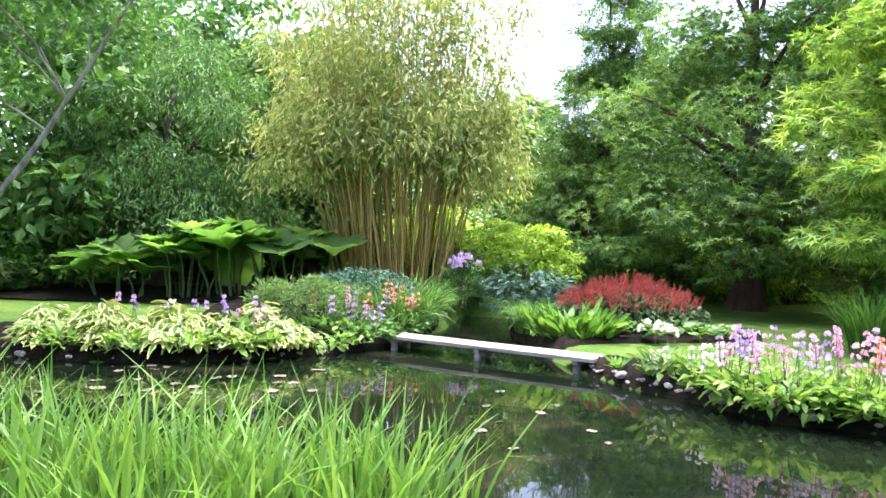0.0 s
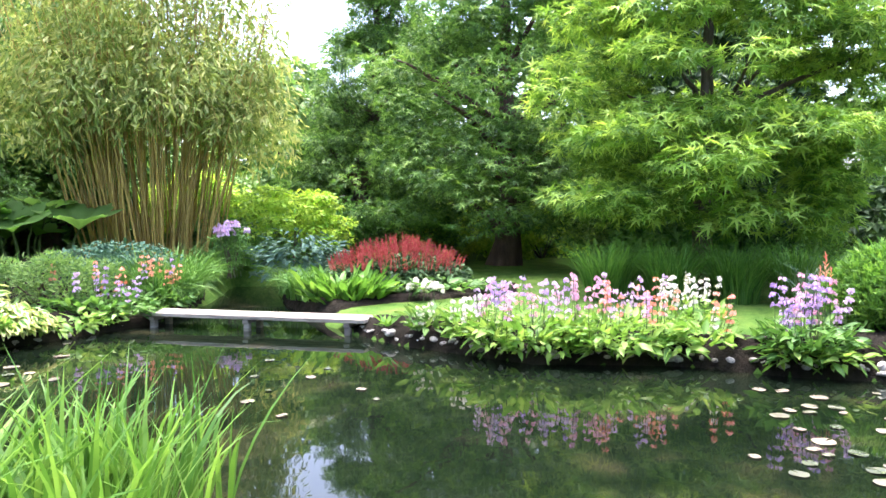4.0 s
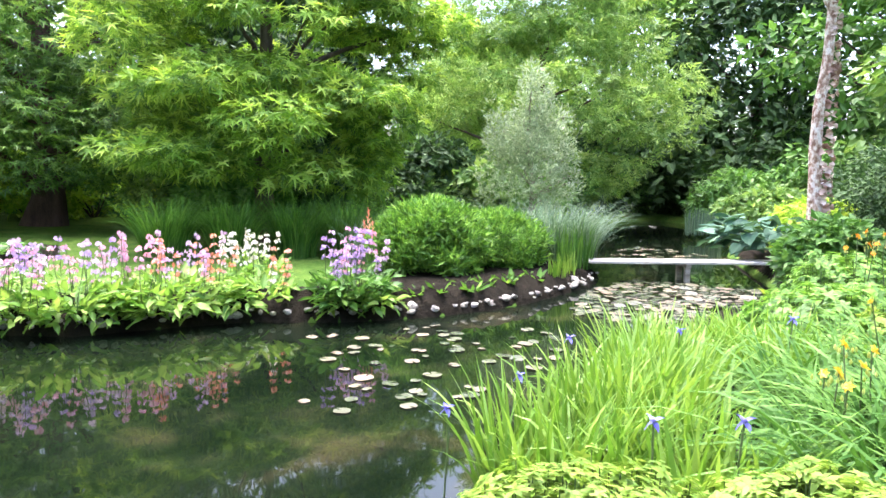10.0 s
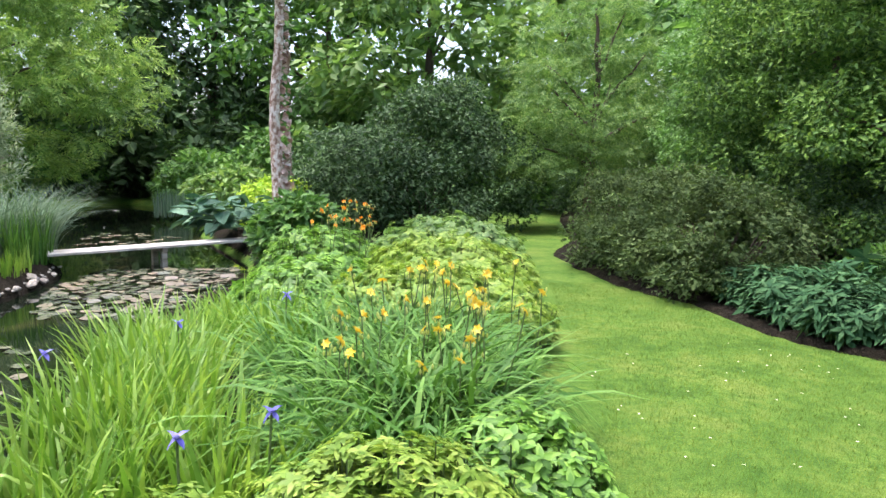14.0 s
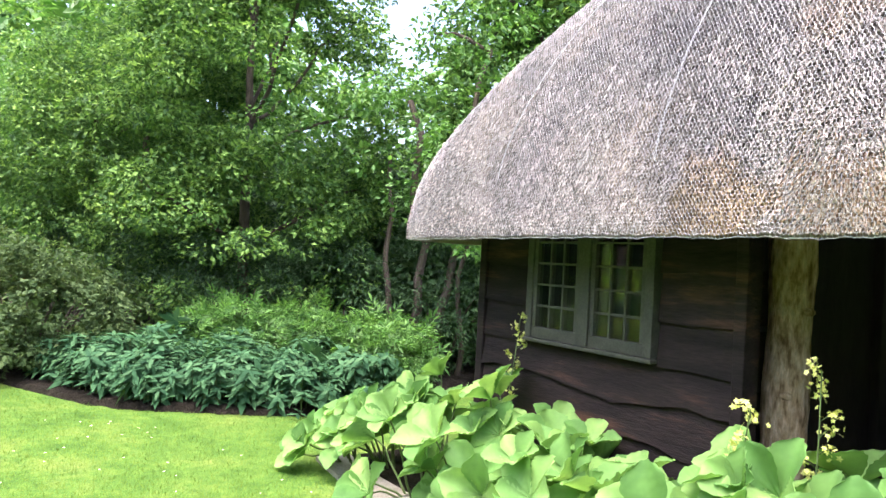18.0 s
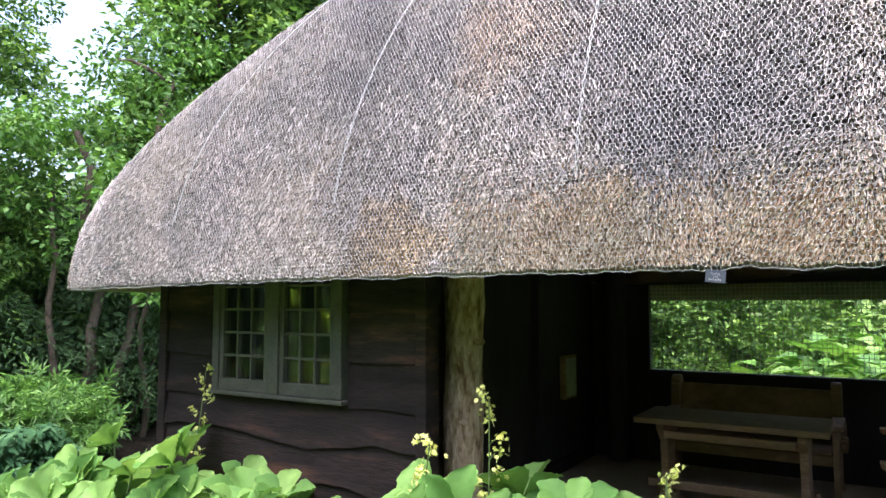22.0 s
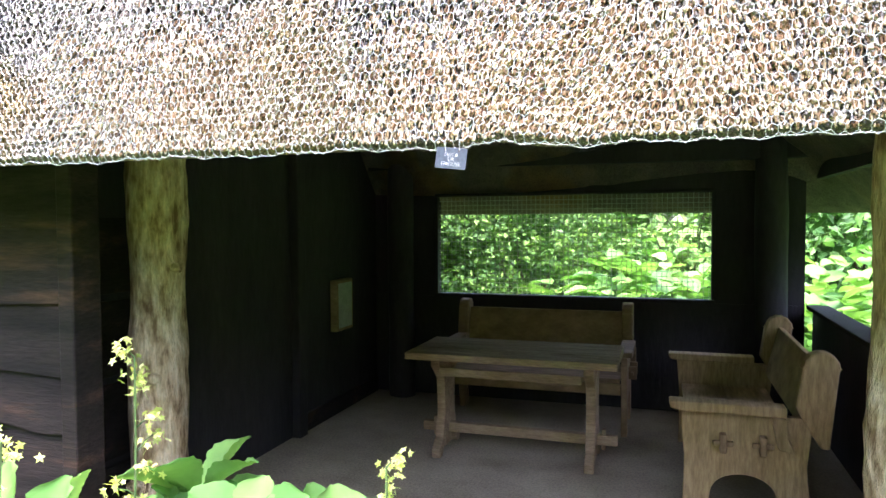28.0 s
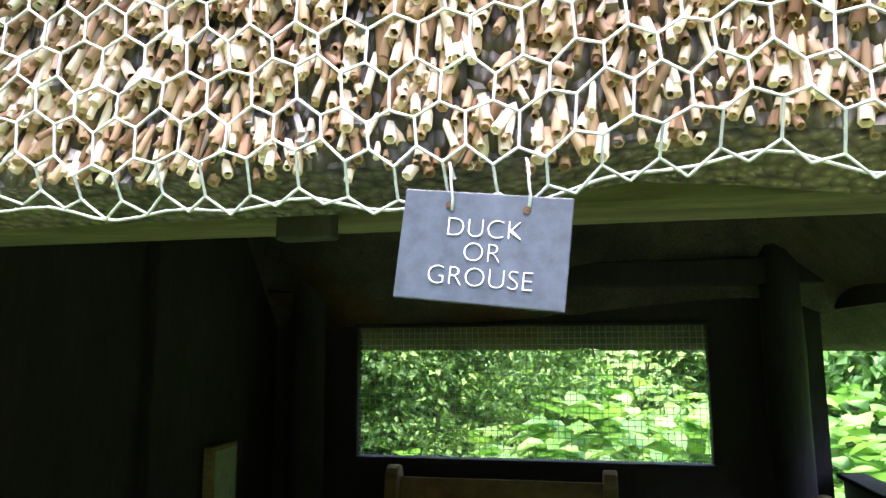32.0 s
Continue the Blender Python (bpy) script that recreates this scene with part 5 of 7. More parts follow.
for k in range(64):
    a, reach = k * 2.4, 2.1 + 1.9 * rng.random()
    p = np.array((1.6 * math.cos(a), 0.9 * math.sin(a), 0)) * math.sqrt(rng.random())
    out = np.array((math.cos(a) * reach, math.sin(a) * reach * 0.6, 0))
    crest = 5.2 + 2.0 * rng.random()
    u = np.linspace(0, 1, 10)[:, None]
    path = p * (1 - u) ** 2 + 2 * u * (1 - u) * (p * 0.6 + out * 0.45 + UP * crest * 1.15) + u ** 2 * (out + UP * (crest * 0.62))
    mesh_np("arching_cane", *tube(path, np.linspace(0.018, 0.005, 10), 5), M["cane"], bam, True)
    tops += [path[j] for j in (5, 6, 7, 8, 9)] + [path[9] - UP * 0.35]
c = np.array(tops) + rng.normal(size=(len(tops), 3)) * 0.3
c = c[c[:, 2] > np.where(np.abs(c[:, 0]) < 1.5, 3.7, 3.0)]
v, f = clump_leaves(c, np.stack([0.4 + 0.25 * rng.random(len(c))] * 2 + [0.75 + 0 * c[:, 0]], -1), 38, 0.25, SLIM, droop=0.9, upward=0.4, shell=0.2)
mesh_np("foliage", v, f, M["bamboo_leaf"], bam)

# giant rhubarb
gn, gr = 56, 5
gv = [(0, 0, 0)]
for rr in (0.1, 0.2, 0.3, 0.4, 0.5):
    for k, a in enumerate(np.linspace(0, 2 * math.pi, gn, endpoint=False)):
        lobe = 1 + (rr / 0.5) ** 2 * (0.13 * math.cos(7 * a) + 0.05 * math.cos(28 * a))
        gv.append((rr * lobe * math.cos(a), rr * lobe * math.sin(a), 0.95 * rr - 0.85 * rr * rr + rr * (0.07 * math.cos(7 * a) + 0.05 * math.cos(28 * a + 1.0))))
gv = np.array(gv)
gf = np.array([(0, 1 + k, 1 + (k + 1) % gn, 1 + (k + 1) % gn) for k in range(gn)] + [(1 + r * gn + k, 1 + (r + 1) * gn + k, 1 + (r + 1) * gn + (k + 1) % gn, 1 + r * gn + (k + 1) % gn) for r in range(gr - 1) for k in range(gn)])
gft = np.concatenate([gf[:, :3], gf[gn:][:, [0, 2, 3]]])


def giant_rhubarb(at, n, spread, h, size, label, mat="gunnera_leaf"):
    x, y = at
    ob = thing("giant_rhubarb", label, "gunnera", at=(x, y, land(x, y) - 0.05))
    for k in range(n):
        a, r = rng.random() * 6.283, math.sqrt(rng.random())
        p = np.array((spread[0] * r * math.cos(a) * 0.8, spread[1] * r * math.sin(a) * 0.8, 0))
        hh = h[0] + (h[1] - h[0]) * rng.random() * (1.1 - 0.4 * r)
        q = p + np.array((0.3 * hh * r * math.cos(a) + rng.normal() * 0.1, 0.3 * hh * r * math.sin(a) + rng.normal() * 0.1 - 0.1, hh))
        st = mesh_np("leaf_stalk", *tube(bend(p, q, 6, 0.05, 0.03), np.linspace(0.034, 0.02, 6), 7, 0.05), M["stem"], ob, True)
        al = unit(np.array([[math.cos(a) * 0.4 + rng.normal() * 0.5, math.sin(a) * 0.4 - 0.3 + rng.normal() * 0.5, -0.05]]))
        v, f = scatter(gv, gft, q[None], turns(al, unit(np.array([[0.3 * math.cos(a), 0.3 * math.sin(a) - 0.1, 1.0]]) + rng.normal(size=(1, 3)) * 0.16)), np.array([size * (0.75 + 0.5 * rng.random())]))
        mesh_np("leaf", v, f, M[mat], st, True)
    return ob


for cx, n, hh in ((-8.7, 8, (0.7, 1.4)), (-7.2, 11, (1.0, 1.7)), (-5.6, 12, (1.0, 2.0)), (-4.1, 10, (0.8, 1.6))):
    giant_rhubarb((cx, 18.9), n, (1.2, 0.9), hh, 1.45, "giant rhubarb with huge umbrella leaves above a mulched bed")

# shrubs and clumps across the pond
shrub("golden_shrub", "acid yellow-green shrub in layered mounds", (2.3, 20.0), [(0, 0, 1.3, 1.3, 0.9, 0.8), (-0.8, 0.2, 1.6, 0.7, 0.6, 0.5), (0.9, -0.2, 0.9, 0.8, 0.6, 0.45)], 62, (0.3, 0.52), 90, 0.15, OVAL, M["yellow_leaf"], flat=0.28, upward=1.3, droop=0.1)
shrub("golden_shrub", "acid yellow-green shrub behind the bamboo canes", (-0.6, 23.5), [(0.3, 0, 1.6, 1.5, 0.8, 0.9)], 40, (0.35, 0.55), 80, 0.18, OVAL, M["yellow_leaf"])
rosette("blue_hosta", "mound of blue-green hosta beside the inlet", (2.1, 16.5), (0.95, 0.65), 720, (0.1, 1.2), 0.22, broad(0.45, 5), M["hosta_blue"], (-0.7, 0.5), "hosta", stems=False)
shrub("phlox_clump", "clump of lilac-flowered phlox", (0.55, 17.4), [(0, 0, 0.7, 0.35, 0.3, 0.5)], 14, (0.15, 0.25), 60, 0.09, OVAL, M["mid_leaf"], 4, category="perennial")
ph = bpy.data.objects["phlox_clump"]
flower_spikes(ph, stems_for(16, 0.3, (1.0, 1.35)), ["lilac"] * 16, 2, 0.08, 12, 0.05, 0.07)
grass_clump("daylily_clump", "dark green arching daylily leaves", (-0.8, 15.0), (0.75, 1.1), 1100, (0.7, 1.35), 0.026, M["deep_blade"], (0.3, 0.9), (0.1, 0.6), "daylily")
rosette("swamp_lily", "broad upright bright green leaves by the plank bridge", (2.5, 13.0), (0.75, 0.5), 170, (0.0, 0.4), 0.42, broad(0.34, 6, 0.12, 0.05), M["bright_leaf"], (0.5, 1.35), "perennial", stems=False)
shrub("leafy_perennial", "bushy green perennial with small buds", (-2.6, 13.5), [(0, 0, 0.55, 1.1, 0.6, 0.4)], 60, (0.2, 0.32), 80, 0.1, SLIM, M["soft_leaf"], category="perennial", droop=-0.4)
shrub("leafy_perennial", "blue-grey bushy perennial below the bamboo", (-1.8, 15.6), [(0, 0, 0.6, 1.2, 0.5, 0.45)], 50, (0.2, 0.34), 70, 0.11, OVAL, M["blue_leaf"], category="perennial")

grass_clump("daylily_clump", "dark green arching daylily leaves at the head of the inlet", (1.2, 19.9), (1.1, 0.5), 900, (0.7, 1.2), 0.03, M["deep_blade"], (0.2, 0.8), (0.1, 0.6), "daylily")
shrub("leafy_perennial", "dark green perennials behind the inlet", (0.2, 20.6), [(0, 0, 0.6, 1.0, 0.5, 0.5)], 40, (0.2, 0.34), 70, 0.12, OVAL, M["mid_leaf"], category="perennial")

for x, y, k in ((-0.75, 14.2, 520), (-0.5, 15.6, 520), (-0.15, 17.2, 420), (2.0, 14.2, 420), (1.95, 15.4, 420), (0.9, 19.4, 420), (0.2, 18.6, 360)):
    grass_clump("daylily_clump", "dark green arching daylily leaves along the inlet", (x, y), (0.45, 0.6), k, (0.55, 1.0), 0.03, M["deep_blade"], (0.3, 1.0), (0.3, 0.9), "daylily")

# red astilbe
ast = thing("astilbe", "dome of deep red astilbe plumes over dark leaves", "astilbe", at=(3.95, 14.4, 0))
v, f = clump_leaves(*crown_clumps([(0, 0, 0.36, 1.5, 0.85, 0.34)], 75, (0.18, 0.28), 0.7, 0.4), 60, 0.13, OVAL)
tagged(mesh_np("leaf_mass", v, f, M["dark_leaf"], ast), kind="stuff")
PLUME = joined([(SLIM[0] * np.array([0.35, 0.42, 1]) @ np.array([[1, 0, 0], [0, math.cos(b), math.sin(b)], [0, -math.sin(b), math.cos(b)]]) @ np.array([[math.cos(a), math.sin(a), 0], [-math.sin(a), math.cos(a), 0], [0, 0, 1]]) * s + np.array([0, 0, z]), SLIM[1])
                for a, b, s, z in [(k * 2.4, 1.15, 0.55 - 0.3 * k / 14, 0.75 * k / 14) for k in range(14)] + [(0, 1.57, 0.5, 0.6), (1.5, 1.57, 0.5, 0.55)]])
k = 420
a, r = rng.random(k) * 6.283, np.sqrt(rng.random(k))
pos = np.stack([1.45 * r * np.cos(a), 0.8 * r * np.sin(a), 0.44 + 0.48 * (1 - r ** 2) + rng.normal(size=k) * 0.03], -1)
lean = unit(np.stack([0.35 * r * np.cos(a), 0.35 * r * np.sin(a), 1 + 0 * a], -1) + rng.normal(size=(k, 3)) * 0.1)
rt = turns(np.cross(lean, ball_dirs(k)), lean)
v, f = scatter(*PLUME, pos, rt, 0.3 + 0.15 * rng.random(k))
tagged(mesh_np("plume_mass", v, f, M["red_plume"], ast, label="deep red feathery plumes"), kind="stuff")


def primula(at, spread, n, stems, h, mats, label, leaf="primula_leaf", length=0.21):
    ob = rosette("candelabra_primula", label, at, spread, int(n * 4.6), (0.0, 0.36), length, broad(0.38, 5, 0.12, 0.06), M[leaf], (-0.35, 1.1), "primula", "primulas", stems=False)
    flower_spikes(ob, stems_for(stems, (spread[0] * 0.95, spread[1] * 0.9), h), [mats[rng.integers(len(mats))] for _ in range(stems)], 3, 0.046, 9, 0.028, 0.115)
    return ob


rosette("white_hellebore", "low dark leaves with white flowers by the lawn", (4.4, 13.1), (1.5, 0.45), 160, (0.15, 0.4), 0.26, broad(0.5, 4), M["mid_leaf"], (-0.2, 0.6), "perennial", stems=False)
wh = bpy.data.objects["white_hellebore"]
flower_spikes(wh, stems_for(9, (0.45, 0.2), (0.25, 0.42), hub=(-0.3, -0.42)), ["white_petal"] * 9, 2, 0.05, 7, 0.06, 0.06)
primula((4.05, 8.2), (0.78, 0.55), 80, 30, (0.5, 0.82), ["purple", "lilac", "pink", "lilac"], "candelabra primulas with lilac tiers over bright leaves")
primula((5.1, 7.65), (0.8, 0.55), 85, 30, (0.5, 0.86), ["pink", "coral", "pink", "lilac"], "candelabra primulas with pink and coral tiers")
primula((3.55, 8.75), (0.35, 0.25), 20, 10, (0.4, 0.6), ["white_petal"], "small white candelabra primulas")
primula((5.95, 7.0), (0.3, 0.22), 16, 4, (0.4, 0.65), ["white_petal", "coral"], "bright leaved primulas with a few flowers")
primula((6.9, 8.5), (0.6, 0.3), 24, 18, (0.5, 0.75), ["white_petal"], "white candelabra primulas on the lawn edge")
primula((6.8, 6.3), (0.55, 0.36), 60, 28, (0.45, 0.92), ["purple", "purple", "lilac", "purple", "pink"], "tall violet candelabra primulas by the pond", "mid_leaf")
primula((3.1, 9.4), (0.3, 0.2), 20, 3, (0.3, 0.4), ["white_petal"], "young primula leaves at the water's edge", "soft_leaf", 0.2)
for x, y in ((7.55, 5.85), (7.9, 5.75), (8.6, 5.9), (9.6, 5.6), (8.35, 5.5), (9.2, 5.45), (6.9, 6.0), (10.0, 5.4), (3.35, 8.95), (2.95, 9.5), (4.5, 7.75), (5.6, 7.3), (8.8, 5.6), (2.6, 10.0)):
    rosette("young_primula", "small bright primula rosette in bare soil", (x, y), (0.08, 0.08), 14, (0.0, 0.04), 0.2, broad(0.36, 4), M["bright_leaf"], (0.3, 1.2), "primula", "young primulas", stems=False)
for x, y in ((3.62, 8.35), (3.9, 7.98), (4.3, 7.72), (4.75, 7.5), (5.2, 7.32), (5.6, 7.12), (6.5, 6.25), (6.95, 5.98), (-1.45, 12.35), (-1.85, 11.98), (-2.25, 11.6)):
    rosette("edge_primula", "yellow-green primula leaves hanging over the water", (x, y), (0.25, 0.2), 55, (-0.08, 0.18), 0.2, broad(0.38, 5, 0.12, 0.06), M["primula_leaf"], (-0.8, 0.7), "primula", "edge primulas", stems=False)
sp = thing("astilbe", "single salmon astilbe plume above the primulas", "astilbe", at=(7.7, 6.9, 0))
mesh_np("flower_stem", *tube([(0, 0, 0), (0.02, 0, 0.5), (0.02, 0.01, 0.95)], [0.008, 0.006, 0.004], 5), M["stem"], sp, True)
v, f = scatter(*PLUME, np.array([(0.02, 0.01, 0.75), (-0.06, 0.02, 0.7), (0.1, 0, 0.68)]), np.repeat(np.eye(3)[None], 3, 0), np.array([0.5, 0.35, 0.35]))
mesh_np("plume", v, f, M["coral"], sp)

# variegated hosta bank: cream-edged leaves with green hearts
HOSTA = broad(0.52, 5, 0.1)
HEART = (HOSTA[0] * np.array([0.5, 0.84, 1.0]) + np.array([0, 0.03, 0.012]), HOSTA[1])


def edged_hosta(at, spread, n, stalk, length, tilt=(-0.9, 0.15)):
    x, y = at
    ob = thing("variegated_hosta", "cream and green variegated hosta on the pond bank", "hosta", "bank hostas", at=(x, y, land(x, y) - 0.02))
    a, r = rng.random(n) * 6.283, np.sqrt(rng.random(n))
    a2 = a + rng.normal(size=n) * 0.6
    outd = np.stack([np.cos(a2), np.sin(a2), 0 * a2], -1)
    hgt = stalk[0] + (stalk[1] - stalk[0]) * (0.35 + 0.65 * rng.random(n)) * (1.2 - r ** 2)
    head = np.stack([r * spread[0] * np.cos(a), r * spread[1] * np.sin(a), hgt], -1)
    el = tilt[0] + (tilt[1] - tilt[0]) * rng.random(n)
    along = outd * np.cos(el)[:, None] + UP * np.sin(el)[:, None]
    face = unit(UP * np.cos(el)[:, None] - outd * np.sin(el)[:, None] + rng.normal(size=(n, 3)) * 0.3)
    rt, sz = turns(along, face), length * (0.65 + 0.6 * rng.random(n))
    tagged(mesh_np("leaf_mass", *scatter(*HOSTA, head, rt, sz), M["variegated"], ob, True, "cream leaf margins"), kind="stuff")
    tagged(mesh_np("leaf_heart_mass", *scatter(*HEART, head, rt, sz), M["bright_leaf"], ob, True, "green leaf centres"), kind="stuff")
    return ob


for k in range(9):
    x = -6.4 + k * 0.47
    y = 11.3 + 0.22 * math.sin(k * 2.1) + (0.35 if k > 6 else 0)
    edged_hosta((x, y), (0.48, 0.5), 190, (0.05, 0.5 + 0.14 * math.sin(k * 3.7)), 0.215)
for x, y in ((-6.3, 10.72), (-5.15, 10.68), (-4.35, 10.72), (-3.35, 10.98), (-2.7, 11.3)):
    edged_hosta((x, y), (0.36, 0.26), 80, (0.02, 0.3), 0.2)
for x, y in ((-5.8, 10.55), (-4.75, 10.52), (-3.8, 10.72), (-2.8, 11.15), (-3.1, 10.9)):
    rosette("green_hosta", "mid green long-leaved clump at the water's edge", (x, y), (0.22, 0.2), 60, (0.0, 0.22), 0.27, broad(0.3, 5, 0.12), M["primula_leaf"], (-0.2, 1.1), "hosta", "bank hostas", stems=False)
hs = thing("candelabra_primula", "violet flower stems rising through the hostas", "primula", "primulas", at=(-4.6, 11.5, 0))
flower_spikes(hs, stems_for(9, (1.9, 0.3), (0.5, 0.72)), ["purple", "lilac", "purple"] * 3, 2, 0.04, 8, 0.035, 0.08)
primula((-1.7, 12.8), (0.9, 0.45), 80, 17, (0.45, 0.9), ["purple", "purple", "coral", "lilac", "purple"], "mixed violet and orange candelabra primulas by the bridge", "mid_leaf")
primula((-0.75, 13.7), (0.45, 0.4), 30, 11, (0.6, 0.95), ["coral", "purple", "coral"], "orange candelabra primulas by the bridge", "mid_leaf")
primula((-3.2, 11.6), (0.6, 0.3), 50, 8, (0.4, 0.6), ["purple", "pink"], "leafy primulas at the water's edge", "soft_leaf", 0.24)

# right-hand bank: mounded shrubs, grasses
shrub("mounded_shrub", "rounded bright green shrub with narrow leaves", (9.3, 7.0), [(0, 0, 0.5, 0.9, 0.85, 0.55), (0.1, 0.05, 0.66, 0.74, 0.72, 0.46)], 210, (0.17, 0.27), 110, 0.13, SLIM, M["bright_leaf"], 14, droop=-0.55, fill=0.82, flat=0.8)
shrub("mounded_shrub", "smaller rounded bright green shrub", (10.75, 6.55), [(0, 0, 0.45, 0.75, 0.7, 0.48)], 120, (0.16, 0.25), 100, 0.12, SLIM, M["bright_leaf"], 8, droop=-0.55, fill=0.75, flat=0.8)
grass_clump("blue_grass", "blue-grey arching ornamental grass by the narrows", (12.6, 6.5), (1.1, 0.8), 1900, (0.9, 1.6), 0.016, M["blue_blade"], (0.25, 0.9), (0.1, 0.5), "ornamental grass")
grass_clump("reed_iris", "upright iris blades at the water's edge", (11.9, 5.65), (0.6, 0.22), 240, (0.5, 1.0), 0.026, M["deep_blade"], (0.0, 0.35), (0.0, 0.2), "iris")
grass_clump("reed_iris", "small yellow-green iris at the stony edge", (10.9, 5.4), (0.45, 0.12), 90, (0.25, 0.5), 0.022, M["lime_blade"], (0.0, 0.3), (0.0, 0.2), "iris")
grass_clump("blue_grass", "low blue-green grasses behind the mounded shrubs", (11.5, 8.6), (2.4, 0.7), 1300, (0.6, 1.2), 0.02, M["blue_blade"], (0.2, 0.6), (0.1, 0.4), "ornamental grass")
for x, y in ((8.3, 10.9), (9.4, 10.4), (7.4, 11.6), (10.3, 9.9)):
    grass_clump("ornamental_grass", "large dark green fountain grass on the lawn", (x, y), (0.4, 0.4), 800, (0.9, 1.55), 0.02, M["deep_blade"], (0.2, 0.8), (0.05, 0.45), "ornamental grass", "fountain grasses")
shrub("dark_shrub", "dark purple-leaved shrub under the trees", (16, 16), [(0, 0, 1.3, 2.2, 1.4, 1.2)], 70, (0.4, 0.6), 80, 0.2, OVAL, M["dark_leaf"])
shrub("golden_shrub", "small yellow-green shrub glimpsed beyond the lawn", (14.6, 13.2), [(0, 0, 0.9, 0.5, 0.5, 0.6)], 26, (0.2, 0.34), 80, 0.12, OVAL, M["bright_leaf"])
for x, y, s, leaf in ((7, 24.0, 1.2, "bright_leaf"), (8.8, 25.5, 1.3, "yellow_leaf"), (10.6, 25.0, 1.3, "yellow_leaf"), (14.4, 22.0, 1.2, "soft_leaf"), (12.5, 24.5, 1.5, "yellow_leaf"), (3.8, 22.5, 1.2, "mid_leaf"), (16.5, 23, 1.6, "mid_leaf"), (20, 19.5, 1.5, "soft_leaf"), (0.8, 25.5, 1.6, "soft_leaf"), (-12, 20.5, 1.4, "bright_leaf"), (-13.2, 18.2, 0.9, "soft_leaf"), (-12.5, 15.8, 1.1, "mid_leaf")):
    shrub("border_shrub", "leafy green shrub in the far border" if leaf != "yellow_leaf" else "yellow-green shrub in the far border", (x, y), [(0, 0, s * 0.8, s * 1.5, s * 1.1, s * 0.8)], 60, (0.35, 0.6), 80, 0.2, OVAL, M[leaf])

# water-lily pads
PAD = (np.array([(0, 0, 0)] + [(0.5 * math.cos(a), 0.5 * math.sin(a), 0.02 * math.cos(3 * a)) for a in np.linspace(0.15, 6.13, 15)]), np.array([(0, k, k + 1) for k in range(1, 15)]))


def lily_pads(poly, n, size, label, tilt=0.04):
    ob = thing("water_lily", label, "water lily", at=(0, 0, WATER))
    p = np.array(poly)
    got = []
    for _ in range(n * 30):
        q = p.min(0) + rng.random(2) * (p.max(0) - p.min(0))
        s = size[0] + (size[1] - size[0]) * rng.random()
        if in_poly(np.array(q[0]), np.array(q[1]), list(map(tuple, poly))) and all((q[0] - a) ** 2 + (q[1] - b) ** 2 > (0.42 * (s + c)) ** 2 for a, b, c in got):
            got.append((q[0], q[1], s))
            if len(got) == n:
                break
    for x, y, s in got:
        a = rng.random() * 6.283
        fc = unit(np.array([[rng.normal() * tilt, rng.normal() * tilt, 1.0]]))
        v, f = scatter(*PAD, np.array([(x, y, 0.008 + 0.004 * rng.random())]), turns(np.array([[math.cos(a), math.sin(a), 0]]), fc), np.array([s]))
        mesh_np("lily_pad", v, f, M["lily_pad"], ob)
    return ob


lily_pads([(9.0, 4.3), (9.0, 2.85), (10.6, 2.2), (13.2, 2.75), (12.9, 5.0), (11.0, 4.9)], 230, (0.15, 0.27), "raft of grey-green water-lily pads by the plank bridge", 0.1)
lily_pads([(4.9, 4.9), (5.3, 6.1), (7.2, 5.2), (8.0, 4.2), (7.3, 3.0), (5.5, 3.1), (4.2, 3.6), (3.9, 4.3)], 60, (0.08, 0.19), "scattered bronze and green water-lily pads", 0.05)
lily_pads([(0.3, 6.2), (0.2, 9.5), (1.8, 9.6), (2.0, 6.5)], 9, (0.08, 0.15), "sparse water-lily pads near the inlet")
lily_pads([(-5, 8), (-5, 10.3), (-1.5, 10.6), (-1.0, 8.6)], 22, (0.12, 0.22), "water-lily pads below the hosta bank")
lily_pads([(16, 5.5), (17, 7.2), (20, 7.6), (19, 5.2)], 25, (0.2, 0.34), "water-lily pads beyond the plank bridge")

